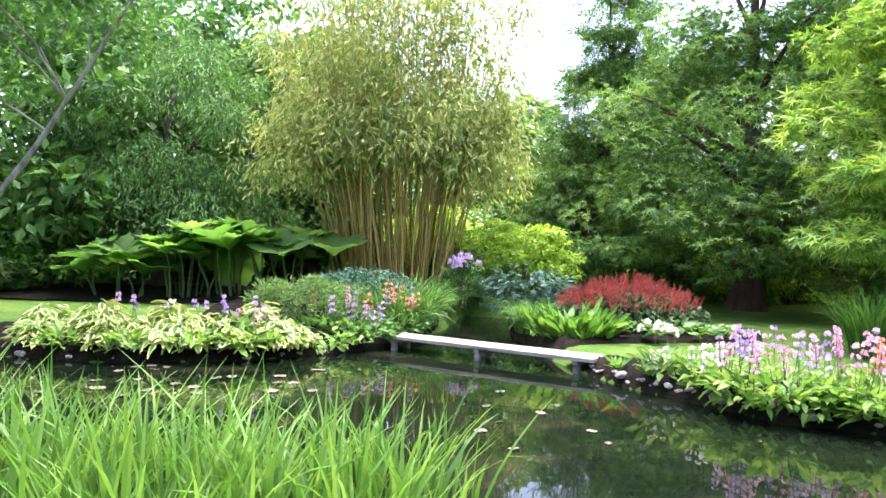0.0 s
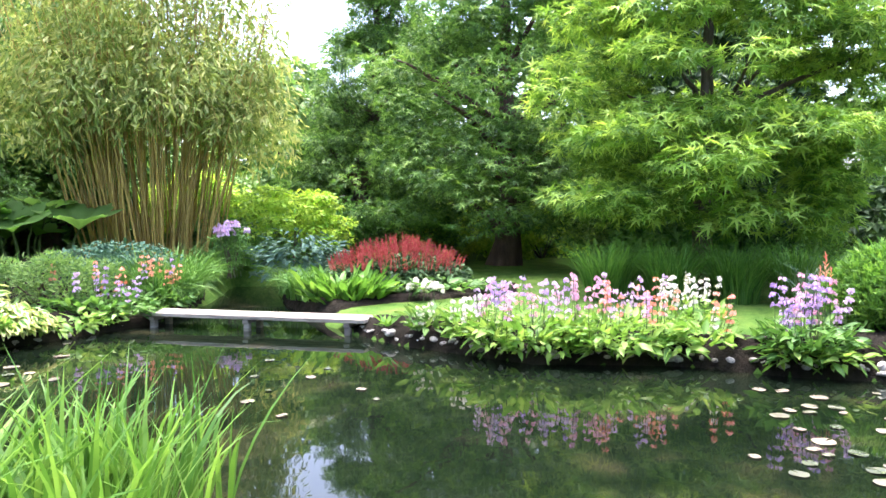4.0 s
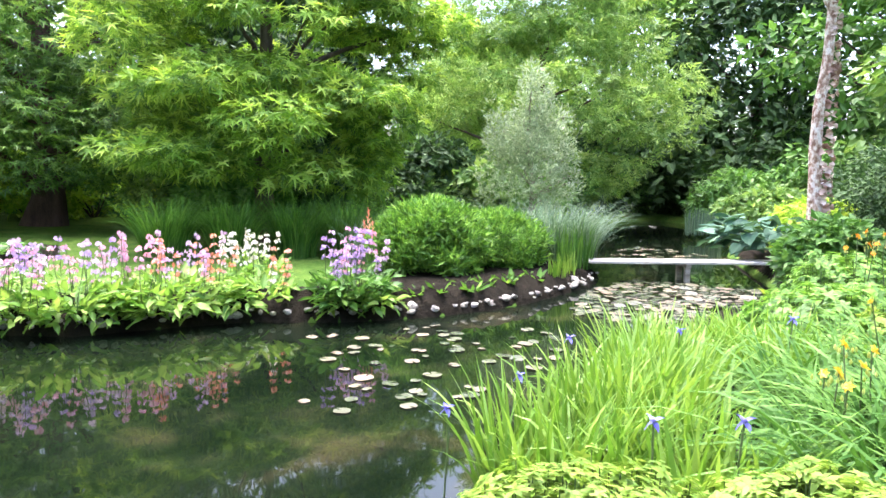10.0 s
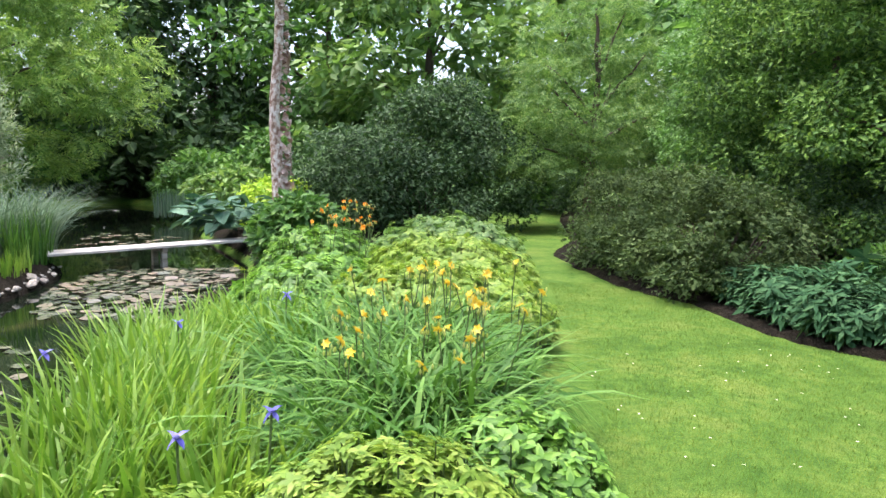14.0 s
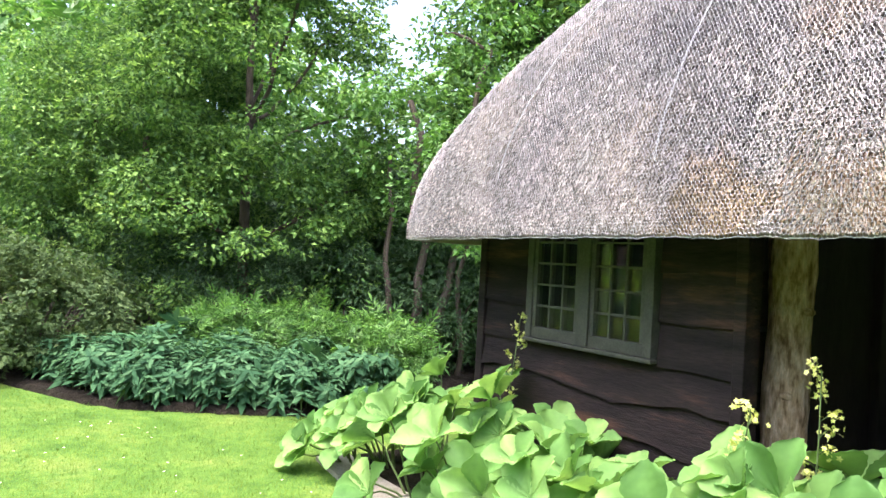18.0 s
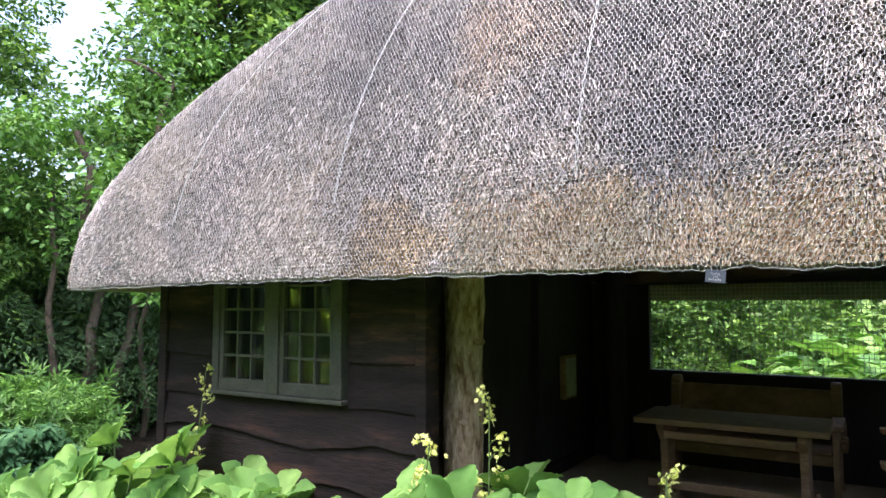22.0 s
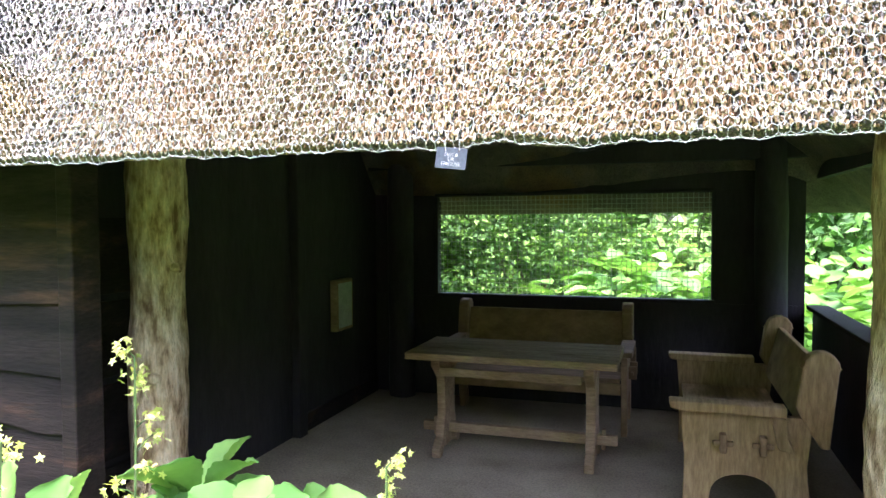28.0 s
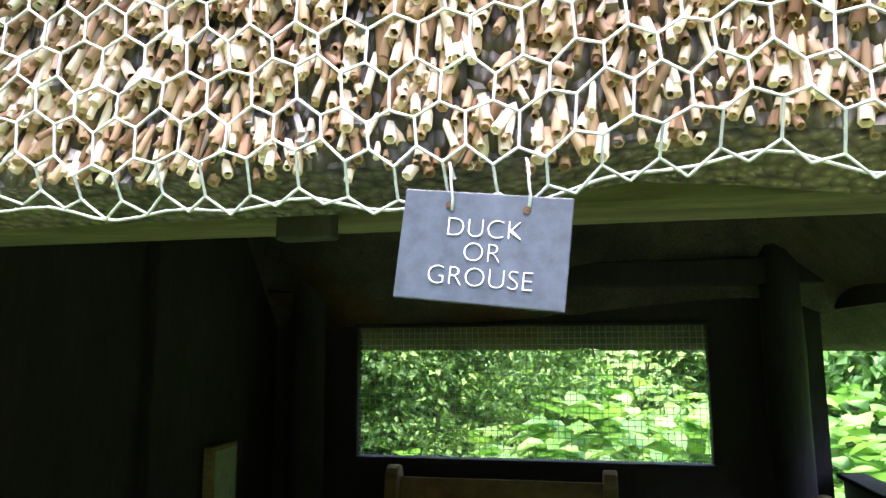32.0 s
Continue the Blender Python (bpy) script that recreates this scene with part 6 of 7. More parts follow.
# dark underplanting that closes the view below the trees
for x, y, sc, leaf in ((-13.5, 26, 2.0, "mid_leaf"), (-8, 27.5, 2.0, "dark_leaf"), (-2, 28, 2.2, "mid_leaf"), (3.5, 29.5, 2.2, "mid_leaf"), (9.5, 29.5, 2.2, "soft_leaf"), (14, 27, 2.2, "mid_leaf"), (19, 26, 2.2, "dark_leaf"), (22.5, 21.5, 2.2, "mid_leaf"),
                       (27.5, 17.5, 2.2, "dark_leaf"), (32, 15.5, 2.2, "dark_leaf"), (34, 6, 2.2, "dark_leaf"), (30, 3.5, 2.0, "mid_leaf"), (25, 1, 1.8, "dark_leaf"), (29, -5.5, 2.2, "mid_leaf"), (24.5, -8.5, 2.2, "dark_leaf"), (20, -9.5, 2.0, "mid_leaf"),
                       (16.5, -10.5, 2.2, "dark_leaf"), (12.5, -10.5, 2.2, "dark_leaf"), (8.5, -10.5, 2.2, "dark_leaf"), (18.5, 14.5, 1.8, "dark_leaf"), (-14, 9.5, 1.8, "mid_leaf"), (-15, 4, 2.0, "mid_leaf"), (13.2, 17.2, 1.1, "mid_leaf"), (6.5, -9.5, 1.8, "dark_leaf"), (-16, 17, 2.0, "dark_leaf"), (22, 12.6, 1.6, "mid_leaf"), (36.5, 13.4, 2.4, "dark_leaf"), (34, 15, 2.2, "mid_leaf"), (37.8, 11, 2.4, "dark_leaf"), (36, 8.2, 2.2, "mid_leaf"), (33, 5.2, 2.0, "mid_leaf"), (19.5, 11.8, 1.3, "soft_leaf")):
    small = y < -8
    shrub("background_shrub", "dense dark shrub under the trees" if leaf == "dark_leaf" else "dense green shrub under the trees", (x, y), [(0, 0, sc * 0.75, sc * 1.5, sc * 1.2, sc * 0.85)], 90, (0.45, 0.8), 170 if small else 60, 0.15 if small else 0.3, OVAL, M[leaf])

# ---- near side of the pond ----
for x, y, n, h in ((-3.9, 3.9, 420, (0.65, 1.15)), (-3.0, 3.6, 460, (0.65, 1.2)), (-2.1, 3.4, 460, (0.65, 1.15)), (-1.25, 3.35, 460, (0.6, 1.15)), (-0.55, 3.5, 340, (0.55, 1.05)), (-0.25, 3.9, 90, (0.5, 1.0)), (-2.5, 2.7, 360, (0.45, 0.8)), (-1.4, 2.5, 360, (0.45, 0.8))):
    grass_clump("flag_iris", "tall fresh green flag iris blades at the pond margin", (x, y), (0.55, 0.5), n, h, 0.03, M["blade"], (0.05, 0.75), (0.0, 0.35), "iris", "margin irises", 0.4, 6, 70)
for x, y, n, h in ((3.35, 1.6, 380, (0.45, 0.8)), (4.1, 1.5, 460, (0.5, 0.9)), (4.8, 1.6, 420, (0.5, 0.85)), (5.5, 1.75, 360, (0.45, 0.75)), (3.5, 1.0, 300, (0.45, 0.75)), (6.4, 1.7, 240, (0.35, 0.6)), (7.6, 1.6, 200, (0.3, 0.5)), (5.9, 1.1, 260, (0.5, 0.8))):
    grass_clump("japanese_iris", "lime green iris blades at the pond margin", (x, y), (0.42, 0.36), n, h, 0.032, M["lime_blade"], (0.1, 0.65), (0.0, 0.4), "iris", "margin irises", 0.45, 6, 70)
for x, y, z in ((2.97, 0.98, 0.66), (4.3, 2.0, 0.6), (3.0, 2.0, 0.48), (3.6, 1.95, 0.52), (5.3, 0.9, 0.72), (3.2, 0.7, 0.66), (4.9, 1.5, 0.62), (-2.6, 3.0, 0.85)):
    ob = thing("iris_flower", "violet-blue iris flower on a slender stem", "iris", "iris flowers", at=(x, y, -0.02))
    mesh_np("flower_stem", *tube(bend((0, 0, 0), (0.02, 0.01, z), 5, 0, 0.01), [0.005] * 5, 5), M["stem"], ob, True)
    kk = 6
    a = np.linspace(0, 6.283, kk, endpoint=False)
    el = np.where(np.arange(kk) % 2, 0.9, -0.35)
    al = np.stack([np.cos(a) * np.cos(el), np.sin(a) * np.cos(el), np.sin(el)], -1)
    v, f = scatter(*broad(0.62, 4, 0.2, 0.08, 0.5), np.repeat(np.array([(0.02, 0.01, z)]), kk, 0), turns(al, UP + 0 * al), np.full(kk, 0.042))
    mesh_np("petals", v, f, M["blue_petal"], ob, True)

# daylilies
for x, y, n in ((3.85, 0.22, 1200), (4.5, 0.08, 1400), (5.3, 0.0, 1400), (4.3, -0.05, 700), (4.9, 0.55, 900), (5.9, 0.25, 800)):
    grass_clump("daylily_clump", "arching green daylily leaves beside the lawn", (x, y), (0.48, 0.42), n, (0.55, 1.12), 0.028, M["deep_blade"], (0.25, 0.85), (0.3, 1.0), "daylily", "daylilies", 0.65, 6, 70)


def daylily_flowers(name, hub, n, spread, h, mat, label):
    ob = thing(name, label, "daylily", "daylily flowers", at=(*hub, 0))
    for k in range(n):
        (p, q), = stems_for(1, spread, h, 0.1)
        st = mesh_np("flower_stem", *tube(bend(p, q, 5, 0, 0.015), np.linspace(0.006, 0.004, 5), 5), M["stem"], ob, True)
        m = 6
        a = np.linspace(0, 6.283, m, endpoint=False)
        axis = unit(np.array([rng.normal() * 0.8, rng.normal() * 0.8, 0.7]))
        ex = unit(np.cross(axis, [0.2, 0.3, 1.0]))
        ey = np.cross(axis, ex)
        opened = 0.45 + 0.5 * rng.random()
        al = axis * (1.1 - opened) + (np.cos(a)[:, None] * ex + np.sin(a)[:, None] * ey) * opened
        v, f = scatter(*broad(0.8, 4, 0.2, 0.06, 0.35), np.repeat(q[None], m, 0), turns(al, np.repeat(axis[None], m, 0) - al * 0.2), np.full(m, 0.027 + 0.015 * rng.random()))
        mesh_np("petals", v, f, M[mat], st, True)
        for _ in range(6):
            bq = q - UP * 0.02 + rng.normal(size=3) * 0.026
            v, f = tube([bq - UP * 0.012, bq, bq + UP * 0.016], [0.003, 0.0075, 0.002], 6)
            mesh_np("bud", v, f, M["pale_yellow"], st, True)
    return ob


daylily_flowers("daylily_flowers", (4.3, 0.1), 20, (0.6, 0.5), (0.58, 0.84), "yellow_petal", "golden yellow daylily flowers above arching leaves")
daylily_flowers("daylily_flowers", (5.3, -0.15), 26, (0.8, 0.55), (0.62, 0.9), "yellow_petal", "golden yellow daylily flowers above arching leaves")
daylily_flowers("daylily_flowers", (9.6, 0.7), 26, (1.0, 0.4), (0.8, 1.1), "orange_petal", "orange daylily flowers deeper in the border")

# leafy masses in the border
def whorled(leaf):
    return joined([(leaf[0] @ np.array([[math.cos(a), math.sin(a), 0], [-math.sin(a), math.cos(a), 0], [0, 0, 1]]) * s + np.array([0, 0, z]), leaf[1]) for a, s, z in [(k * 1.25, 1 - 0.06 * k, 0.05 * k) for k in range(8)]])


WHORL, FAR_WHORL, FINGERS = whorled(broad(0.46, 3, 0.1, 0.02, 0.12, 0.0, 0.8, 3)), whorled(OVAL), whorled(broad(0.34, 2, 0.1, 0.02, 0.15, 0.0, 0.8, 3))


def whorl_mass(name, label, at, half, h, n, size, mat, tmpl=None):
    """Shoots that each end in a whorl of pointed leaves, over a mounded carpet."""
    x, y = at
    tmpl = tmpl or WHORL
    ob = thing(name, label, "perennial", at=(x, y, land(x, y)))
    a, r = rng.random(n) * 6.283, np.sqrt(rng.random(n))
    dome = np.sqrt(np.clip(1 - r ** 2 * 0.85, 0, 1))
    pos = np.stack([half[0] * r * np.cos(a), half[1] * r * np.sin(a), h * dome + rng.normal(size=n) * (0.035 if tmpl is WHORL else 0.07)], -1)
    lean = unit(np.stack([0.7 * r * np.cos(a), 0.7 * r * np.sin(a), 1 + 0 * a], -1) + rng.normal(size=(n, 3)) * 0.28)
    rt = turns(np.cross(lean, ball_dirs(n)), lean)
    layers = [scatter(*tmpl, pos, rt, size * (0.75 + 0.5 * rng.random(n)))]
    for dz, k in ((0.09, 0), (0.2, 1)):
        half_n = len(pos[k::2])
        rt2 = turns(np.cross(lean[k::2], ball_dirs(half_n)), lean[k::2])
        layers.append(scatter(*tmpl, (pos - lean * dz)[k::2], rt2, size * (0.95 + 0.6 * rng.random(half_n))))
    tagged(mesh_np("leaf_mass", *joined(layers), M[mat], ob, True), kind="stuff")
    foot = pos * np.array([0.9, 0.9, 0])
    tagged(mesh_np("stem_mass", *joined([tube([p, q], [0.004, 0.003], 4) for p, q in zip(foot, pos)]), M["stem"], ob), kind="stuff")
    return ob


whorl_mass("phlox_foliage", "pale lime phlox foliage in whorled shoots", (2.3, 0.95), (0.85, 0.65), 0.56, 1050, 0.056, "lime_leaf")
whorl_mass("phlox_foliage", "pale lime phlox foliage in whorled shoots", (2.75, 0.3), (0.7, 0.6), 0.6, 880, 0.056, "lime_leaf")
whorl_mass("phlox_foliage", "mid green phlox foliage at the lawn edge", (3.3, -0.25), (0.52, 0.4), 0.52, 420, 0.068, "bright_leaf")
whorl_mass("border_foliage", "fresh green leafy perennials behind the daylilies", (6.7, -0.2), (1.1, 1.1), 0.62, 1200, 0.08, "lime_leaf", FAR_WHORL)
whorl_mass("border_foliage", "fresh green leafy perennials behind the daylilies", (8.6, -0.5), (1.4, 1.1), 0.66, 1200, 0.09, "lime_leaf", FAR_WHORL)
whorl_mass("border_foliage", "fresh green leafy perennials behind the daylilies", (7.3, 0.9), (1.2, 0.8), 0.6, 600, 0.085, "bright_leaf", FAR_WHORL)
whorl_mass("border_foliage", "fresh green leafy perennials behind the daylilies", (9.6, 1.0), (1.2, 0.8), 0.7, 500, 0.09, "bright_leaf", FAR_WHORL)
whorl_mass("border_foliage", "fresh green leafy perennials along the border", (11.0, -0.8), (1.6, 1.2), 0.75, 800, 0.1, "soft_leaf", FAR_WHORL)
shrub("border_shrub", "mid green leafy shrub at the birch's foot", (11.7, 1.5), [(0, 0, 0.5, 1.0, 0.5, 0.55)], 80, (0.2, 0.34), 90, 0.15, OVAL, M["mid_leaf"])
rosette("large_hosta", "dark green large-leaved hosta by the narrows", (15.6, 3.25), (1.1, 0.85), 190, (0.35, 1.0), 0.42, broad(0.66, 5), M["blue_leaf"], (-0.5, 0.3), "hosta", stems=False)
shrub("golden_shrub", "yellow-green shrub behind the birch", (18.4, 2.7), [(0, 0, 0.6, 0.9, 0.8, 0.55)], 40, (0.3, 0.5), 80, 0.17, OVAL, M["yellow_leaf"])
shrub("border_shrub", "soft green border plants by the far water", (21.5, 4.4), [(0, 0, 0.7, 2.4, 1.0, 0.8)], 70, (0.3, 0.5), 80, 0.2, OVAL, M["soft_leaf"])
grass_clump("delphinium_clump", "distant grey-violet flower spikes", (24, 6.8), (1.6, 0.5), 220, (0.5, 0.95), 0.03, M["blue_blade"], (0.0, 0.15), (0, 0.1), "perennial")
shrub("border_shrub", "mid green shrubs on the far water's edge", (29, 7.0), [(0, 0, 1.0, 3.0, 1.4, 1.1)], 70, (0.4, 0.7), 80, 0.25, OVAL, M["mid_leaf"])
# evergreen and birch
shrub("holly_bush", "large dark glossy evergreen bush", (18.3, -1.0), [(-1.5, 0.4, 1.0, 1.7, 1.5, 1.1), (-0.2, 1.6, 1.2, 1.6, 1.5, 1.2), (0.4, -1.5, 1.3, 1.8, 1.5, 1.4), (0, 0, 2.2, 1.6, 1.5, 1.3), (0.6, -0.6, 3.0, 0.9, 0.9, 0.8)], 280, (0.3, 0.62), 150, 0.11, OVAL, M["dark_leaf"], 14, fill=0.7, flat=0.7)
env = [(0.3, 0, 8.0, 2.4, 2.2, 1.8), (-0.6, 0.6, 6.2, 1.6, 1.5, 0.9), (1.6, -0.8, 6.4, 1.6, 1.4, 1.2), (0.8, -1.8, 5.2, 1.0, 1.2, 0.7)]
tree("river_birch_tree", "river birch with a peeling pinkish-brown trunk", (13.6, 1.95), 9.5, env, 130, (0.4, 0.75), 70, 0.16, OVAL, M["soft_leaf"], M["birch_bark"], 0.13, limbs=5)

rb = bpy.data.objects["river_birch_tree"]
k = 420
a, zz = rng.random(k) * 6.283, 0.1 + 6.0 * rng.random(k)
out = np.stack([np.cos(a), np.sin(a), 0 * a], -1)
rr = 0.13 - 0.097 * zz / 8.1
v, f = scatter(*broad(1.1, 2, 0.5, 0.1, 0.5, 0.0, 0.8, 3), out * (rr * 0.97)[:, None] + UP * zz[:, None], turns(np.cross(out, UP) + rng.normal(size=(k, 3)) * 0.3, out), 0.05 + 0.08 * rng.random(k))
tagged(mesh_np("peeling_bark", v, f, M["peel"], rb, True, "curling papery pinkish bark"), kind="stuff")

# right of the lawn
shrub("grey_shrub", "grey-green small-leaved shrub beside the lawn", (9.0, -4.1), [(0, 0, 0.75, 1.25, 0.85, 0.75), (1.2, 0.15, 0.85, 1.1, 0.8, 0.75), (2.4, 0.4, 0.8, 1.1, 0.8, 0.8), (0.2, 0.5, 0.4, 1.0, 0.45, 0.4), (1.9, 0.75, 0.4, 1.2, 0.45, 0.4)], 300, (0.14, 0.42), 120, 0.07, OVAL, M["grey_leaf"], 16, fill=0.5)
for x, y, h in ((5.4, -4.8, 0.42), (5.95, -4.42, 0.46), (6.55, -4.08, 0.48), (7.2, -3.97, 0.5), (7.75, -4.05, 0.45), (6.4, -4.85, 0.55), (5.7, -5.3, 0.5), (7.1, -4.6, 0.55), (8.2, -4.1, 0.35), (5.05, -5.4, 0.42)):
    whorl_mass("hellebore", "dark blue-green fingered hellebore leaves at the lawn edge", (x, y), (0.5, 0.45), h, 95, 0.16, "hellebore_leaf", FINGERS)
for x, y in ((5.3, -6.0), (6.2, -5.8), (7.1, -5.3)):
    shrub("fern_clump", "fresh green feathery perennial behind the hellebores", (x, y), [(0, 0, 0.5, 0.6, 0.45, 0.42)], 34, (0.16, 0.26), 30, 0.22, SPRAY, M["mid_leaf"], 6, "stem", "fern", droop=0.1)
for x, y, h, r, leaf, lab in ((8.4, -6.9, 9.0, 2.35, "evergreen_leaf", "tall small-leaved evergreen shrub over the border"), (11.0, -6.8, 7.4, 2.3, "evergreen_leaf", "tall small-leaved evergreen shrub over the border"),
                              (12.8, -7.0, 5.4, 2.2, "mid_leaf", "tall small-leaved evergreen shrub over the border"), (15.5, -8.2, 6.2, 2.4, "mid_leaf", "tall green shrub at the back of the border")):
    env = [(0, 0.25, h * 0.2, r * 0.95, r * 0.8, h * 0.16), (0, 0, h * 0.42, r, r * 0.85, h * 0.24), (0, 0, h * 0.7, r * 0.85, r * 0.8, h * 0.27)]
    tree("evergreen_shrub", lab, (x, y), h, env, 430, (0.24, 0.5), 190, 0.075, OVAL, M[leaf], M["bark"], 0.09, limbs=10, category="shrub", fill=0.72)
env = [(0, 0, 3.2, 2.6, 2.4, 1.9), (-0.6, 0.6, 1.9, 2.0, 1.8, 0.9), (0, 0, 5.0, 1.8, 1.8, 1.2)]
tree("layered_tree", "airy pale green tree with layered boughs over the path", (19.2, -5.6), 7, env, 150, (0.5, 1.0), 60, 0.24, SPRAY, M["soft_leaf"], M["bark"], 0.15, flat=0.22, droop=0.3)
# added shrubs: their dark leaf colour paints the shade below the evergreen crowns
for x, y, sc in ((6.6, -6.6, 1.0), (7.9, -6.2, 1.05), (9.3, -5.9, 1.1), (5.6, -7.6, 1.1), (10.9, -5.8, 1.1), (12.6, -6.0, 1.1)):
    shrub("shade_shrub", "dense shrub under the tall evergreens, its dark leaves standing in for shade", (x, y), [(0, 0, 0.85 * sc, 0.95 * sc, 0.75 * sc, 0.9 * sc)], 80, (0.2, 0.36), 130, 0.07, SLIM, M["dark_leaf"], fill=0.75)
# thin-stemmed tree by the summerhouse
tb = thing("thorn_tree", "multi-stemmed thorn tree with bare leaning stems", "tree", at=(5.4, -7.0, -0.02))
for p, q, r in (((0.1, 0.4, 0), (0.75, -0.2, 3.0), 0.05), ((0.3, 0, 0), (0.2, 0.2, 3.6), 0.075), ((-0.4, -0.3, 0), (-0.9, -0.1, 2.4), 0.04), ((0, -0.2, 0), (-0.2, -1.2, 4.6), 0.065)):
    mesh_np("stem", *tube(bend(p, q, 9, 0.1, 0.07), np.linspace(r, r * 0.5, 9), 7, 0.06), M["bark"], tb, True)
mesh_np("broken_branch", *tube(bend((-0.2, -1.2, 4.6), (0.7, -0.9, 4.9), 6, 0.05, 0.03), np.linspace(0.034, 0.02, 6), 7), M["bark"], tb, True)
crown(tb, [(0.5, 0.1, 3.0, 1.3, 1.0, 1.0), (-0.5, 0.1, 2.2, 0.8, 0.8, 0.7), (-0.4, -0.9, 4.6, 1.0, 1.0, 0.8)], 80, (0.25, 0.45), 80, 0.09, OVAL, M["mid_leaf"])
env = [(0, 0, 4.4, 2.3, 2.2, 2.6), (0.2, 0, 7.2, 2.1, 2.0, 2.2), (-1.0, 0.2, 8.2, 1.2, 1.2, 1.2)]
tree("evergreen_tree", "dense bright green evergreen rising behind the thatch", (4.7, -10.2), 10, env, 360, (0.35, 0.7), 170, 0.115, OVAL, M["evergreen_leaf"], M["bark"], 0.2, limbs=10, fill=0.6)
env = [(0, 0, 5.2, 2.6, 2.4, 2.6), (0, 0, 7.6, 1.8, 1.8, 1.6)]
tree("deciduous_tree", "mid green tree behind the summerhouse", (-11.0, -9.0), 9, env, 170, (0.5, 0.95), 110, 0.17, OVAL, M["mid_leaf"], M["bark"], 0.2)

# beyond the screened window and right of the summerhouse: lush big leaves and a hedge
def hut_xy(s, n):
    p = HUT @ Vector((s, n, 0))
    return p.x, p.y


for s, n in ((0.3, -7.3), (-0.1, -7.9), (0.0, -8.6), (1.0, -7.3), (-1.4, -8.4), (-2.6, -7.6), (-3.2, -6.2), (-1.9, -6.9), (0.6, -7.6), (2.2, -7.9), (-0.6, -7.4)):
    rosette("butterbur", "bank of broad bright green leaves behind the summerhouse", hut_xy(s, n), (0.75, 0.65), 150, (0.3, (1.12 + 0.13 * (-n - 6)) if s < 0.9 else 0.85), 0.25, broad(0.85, 5, 0.15, 0.06), M["big_leaf"], (-0.4, 0.5), "perennial", "leafy bank", stems=False)
hx, hy = hut_xy(1.9, -8.9)
shrub("ivy_hedge", "dark green clipped ivy hedge", (hx, hy), [(0, 0, 1.3, 1.3, 1.0, 1.3), (0.8, -0.6, 1.5, 1.2, 1.0, 1.4)], 190, (0.25, 0.4), 130, 0.085, OVAL, M["evergreen_leaf"], fill=0.75)
for s, n, leaf in ((0.2, -11.5, "soft_leaf"), (-2.4, -11.0, "mid_leaf"), (-5.0, -9, "mid_leaf"), (-6.2, -5.5, "soft_leaf"), (-5.6, -2.5, "mid_leaf")):
    shrub("boundary_shrub", "tall leafy shrub closing the view", hut_xy(s, n), [(0, 0, 1.5, 1.5, 1.3, 1.5)], 110, (0.35, 0.6), 80, 0.16, OVAL, M[leaf])
for s, n in ((-1.35, -3.0), (-1.5, -3.9), (-2.3, -3.4), (-1.4, -2.2), (-2.2, -2.5)):
    rosette("blue_hosta", "blue-green ribbed hosta leaves beside the summerhouse", hut_xy(s, n), (0.4, 0.4), 80, (0.3, 0.8), 0.27, broad(0.62, 6, 0.12, 0.03, 0.2, 0.03), M["blue_leaf"], (-0.5, 0.4), "hosta", "summerhouse hostas", stems=False, singles=45)
for s, n in ((-1.9, -4.8), (-2.6, -4.4), (-1.6, -5.6)):
    rosette("butterbur", "bright broad leaves beside the summerhouse", hut_xy(s, n), (0.6, 0.5), 120, (0.3, 1.1), 0.21, broad(0.8, 5, 0.15, 0.06), M["big_leaf"], (-0.4, 0.5), "perennial", "leafy bank", stems=False, singles=45)

# large rodgersia leaves in front of the summerhouse
def pleated(width, rows, cols, veins):
    """A wedge-shaped leaflet, widest near its blunt end, with sunk chevron veins and a ragged rim."""
    vs, fs = [], []
    for i in range(rows + 1):
        t = i / rows
        w = width * 0.5 * (0.05 + math.sin(math.pi * min(1, t ** 1.75 * 0.93)) ** 0.62) * (1 + 0.035 * math.sin(t * 31))
        for j in range(cols):
            x = 2 * j / (cols - 1) - 1
            ridge = 0.026 * math.cos(2 * math.pi * (t * veins - abs(x) * 1.6)) * min(1, 3 * abs(x)) * (1 - 0.4 * abs(x))
            vs.append((x * w, t * (1 - 0.07 * x * x) + 0.012 * math.sin(17 * x + 3 * t) * t, 0.42 * x * x * w - 0.13 * t ** 3 + ridge - 0.03 * math.exp(-(x * 7) ** 2) * (1 - 0.7 * t) + 0.035 * math.sin(6 * t + 4 * x) * abs(x)))
    for i in range(rows):
        for j in range(cols - 1):
            a = i * cols + j
            fs.append((a, a + 1, a + cols + 1, a + cols))
    return np.array(vs), np.array(fs)


ROD = pleated(0.66, 16, 9, 7)


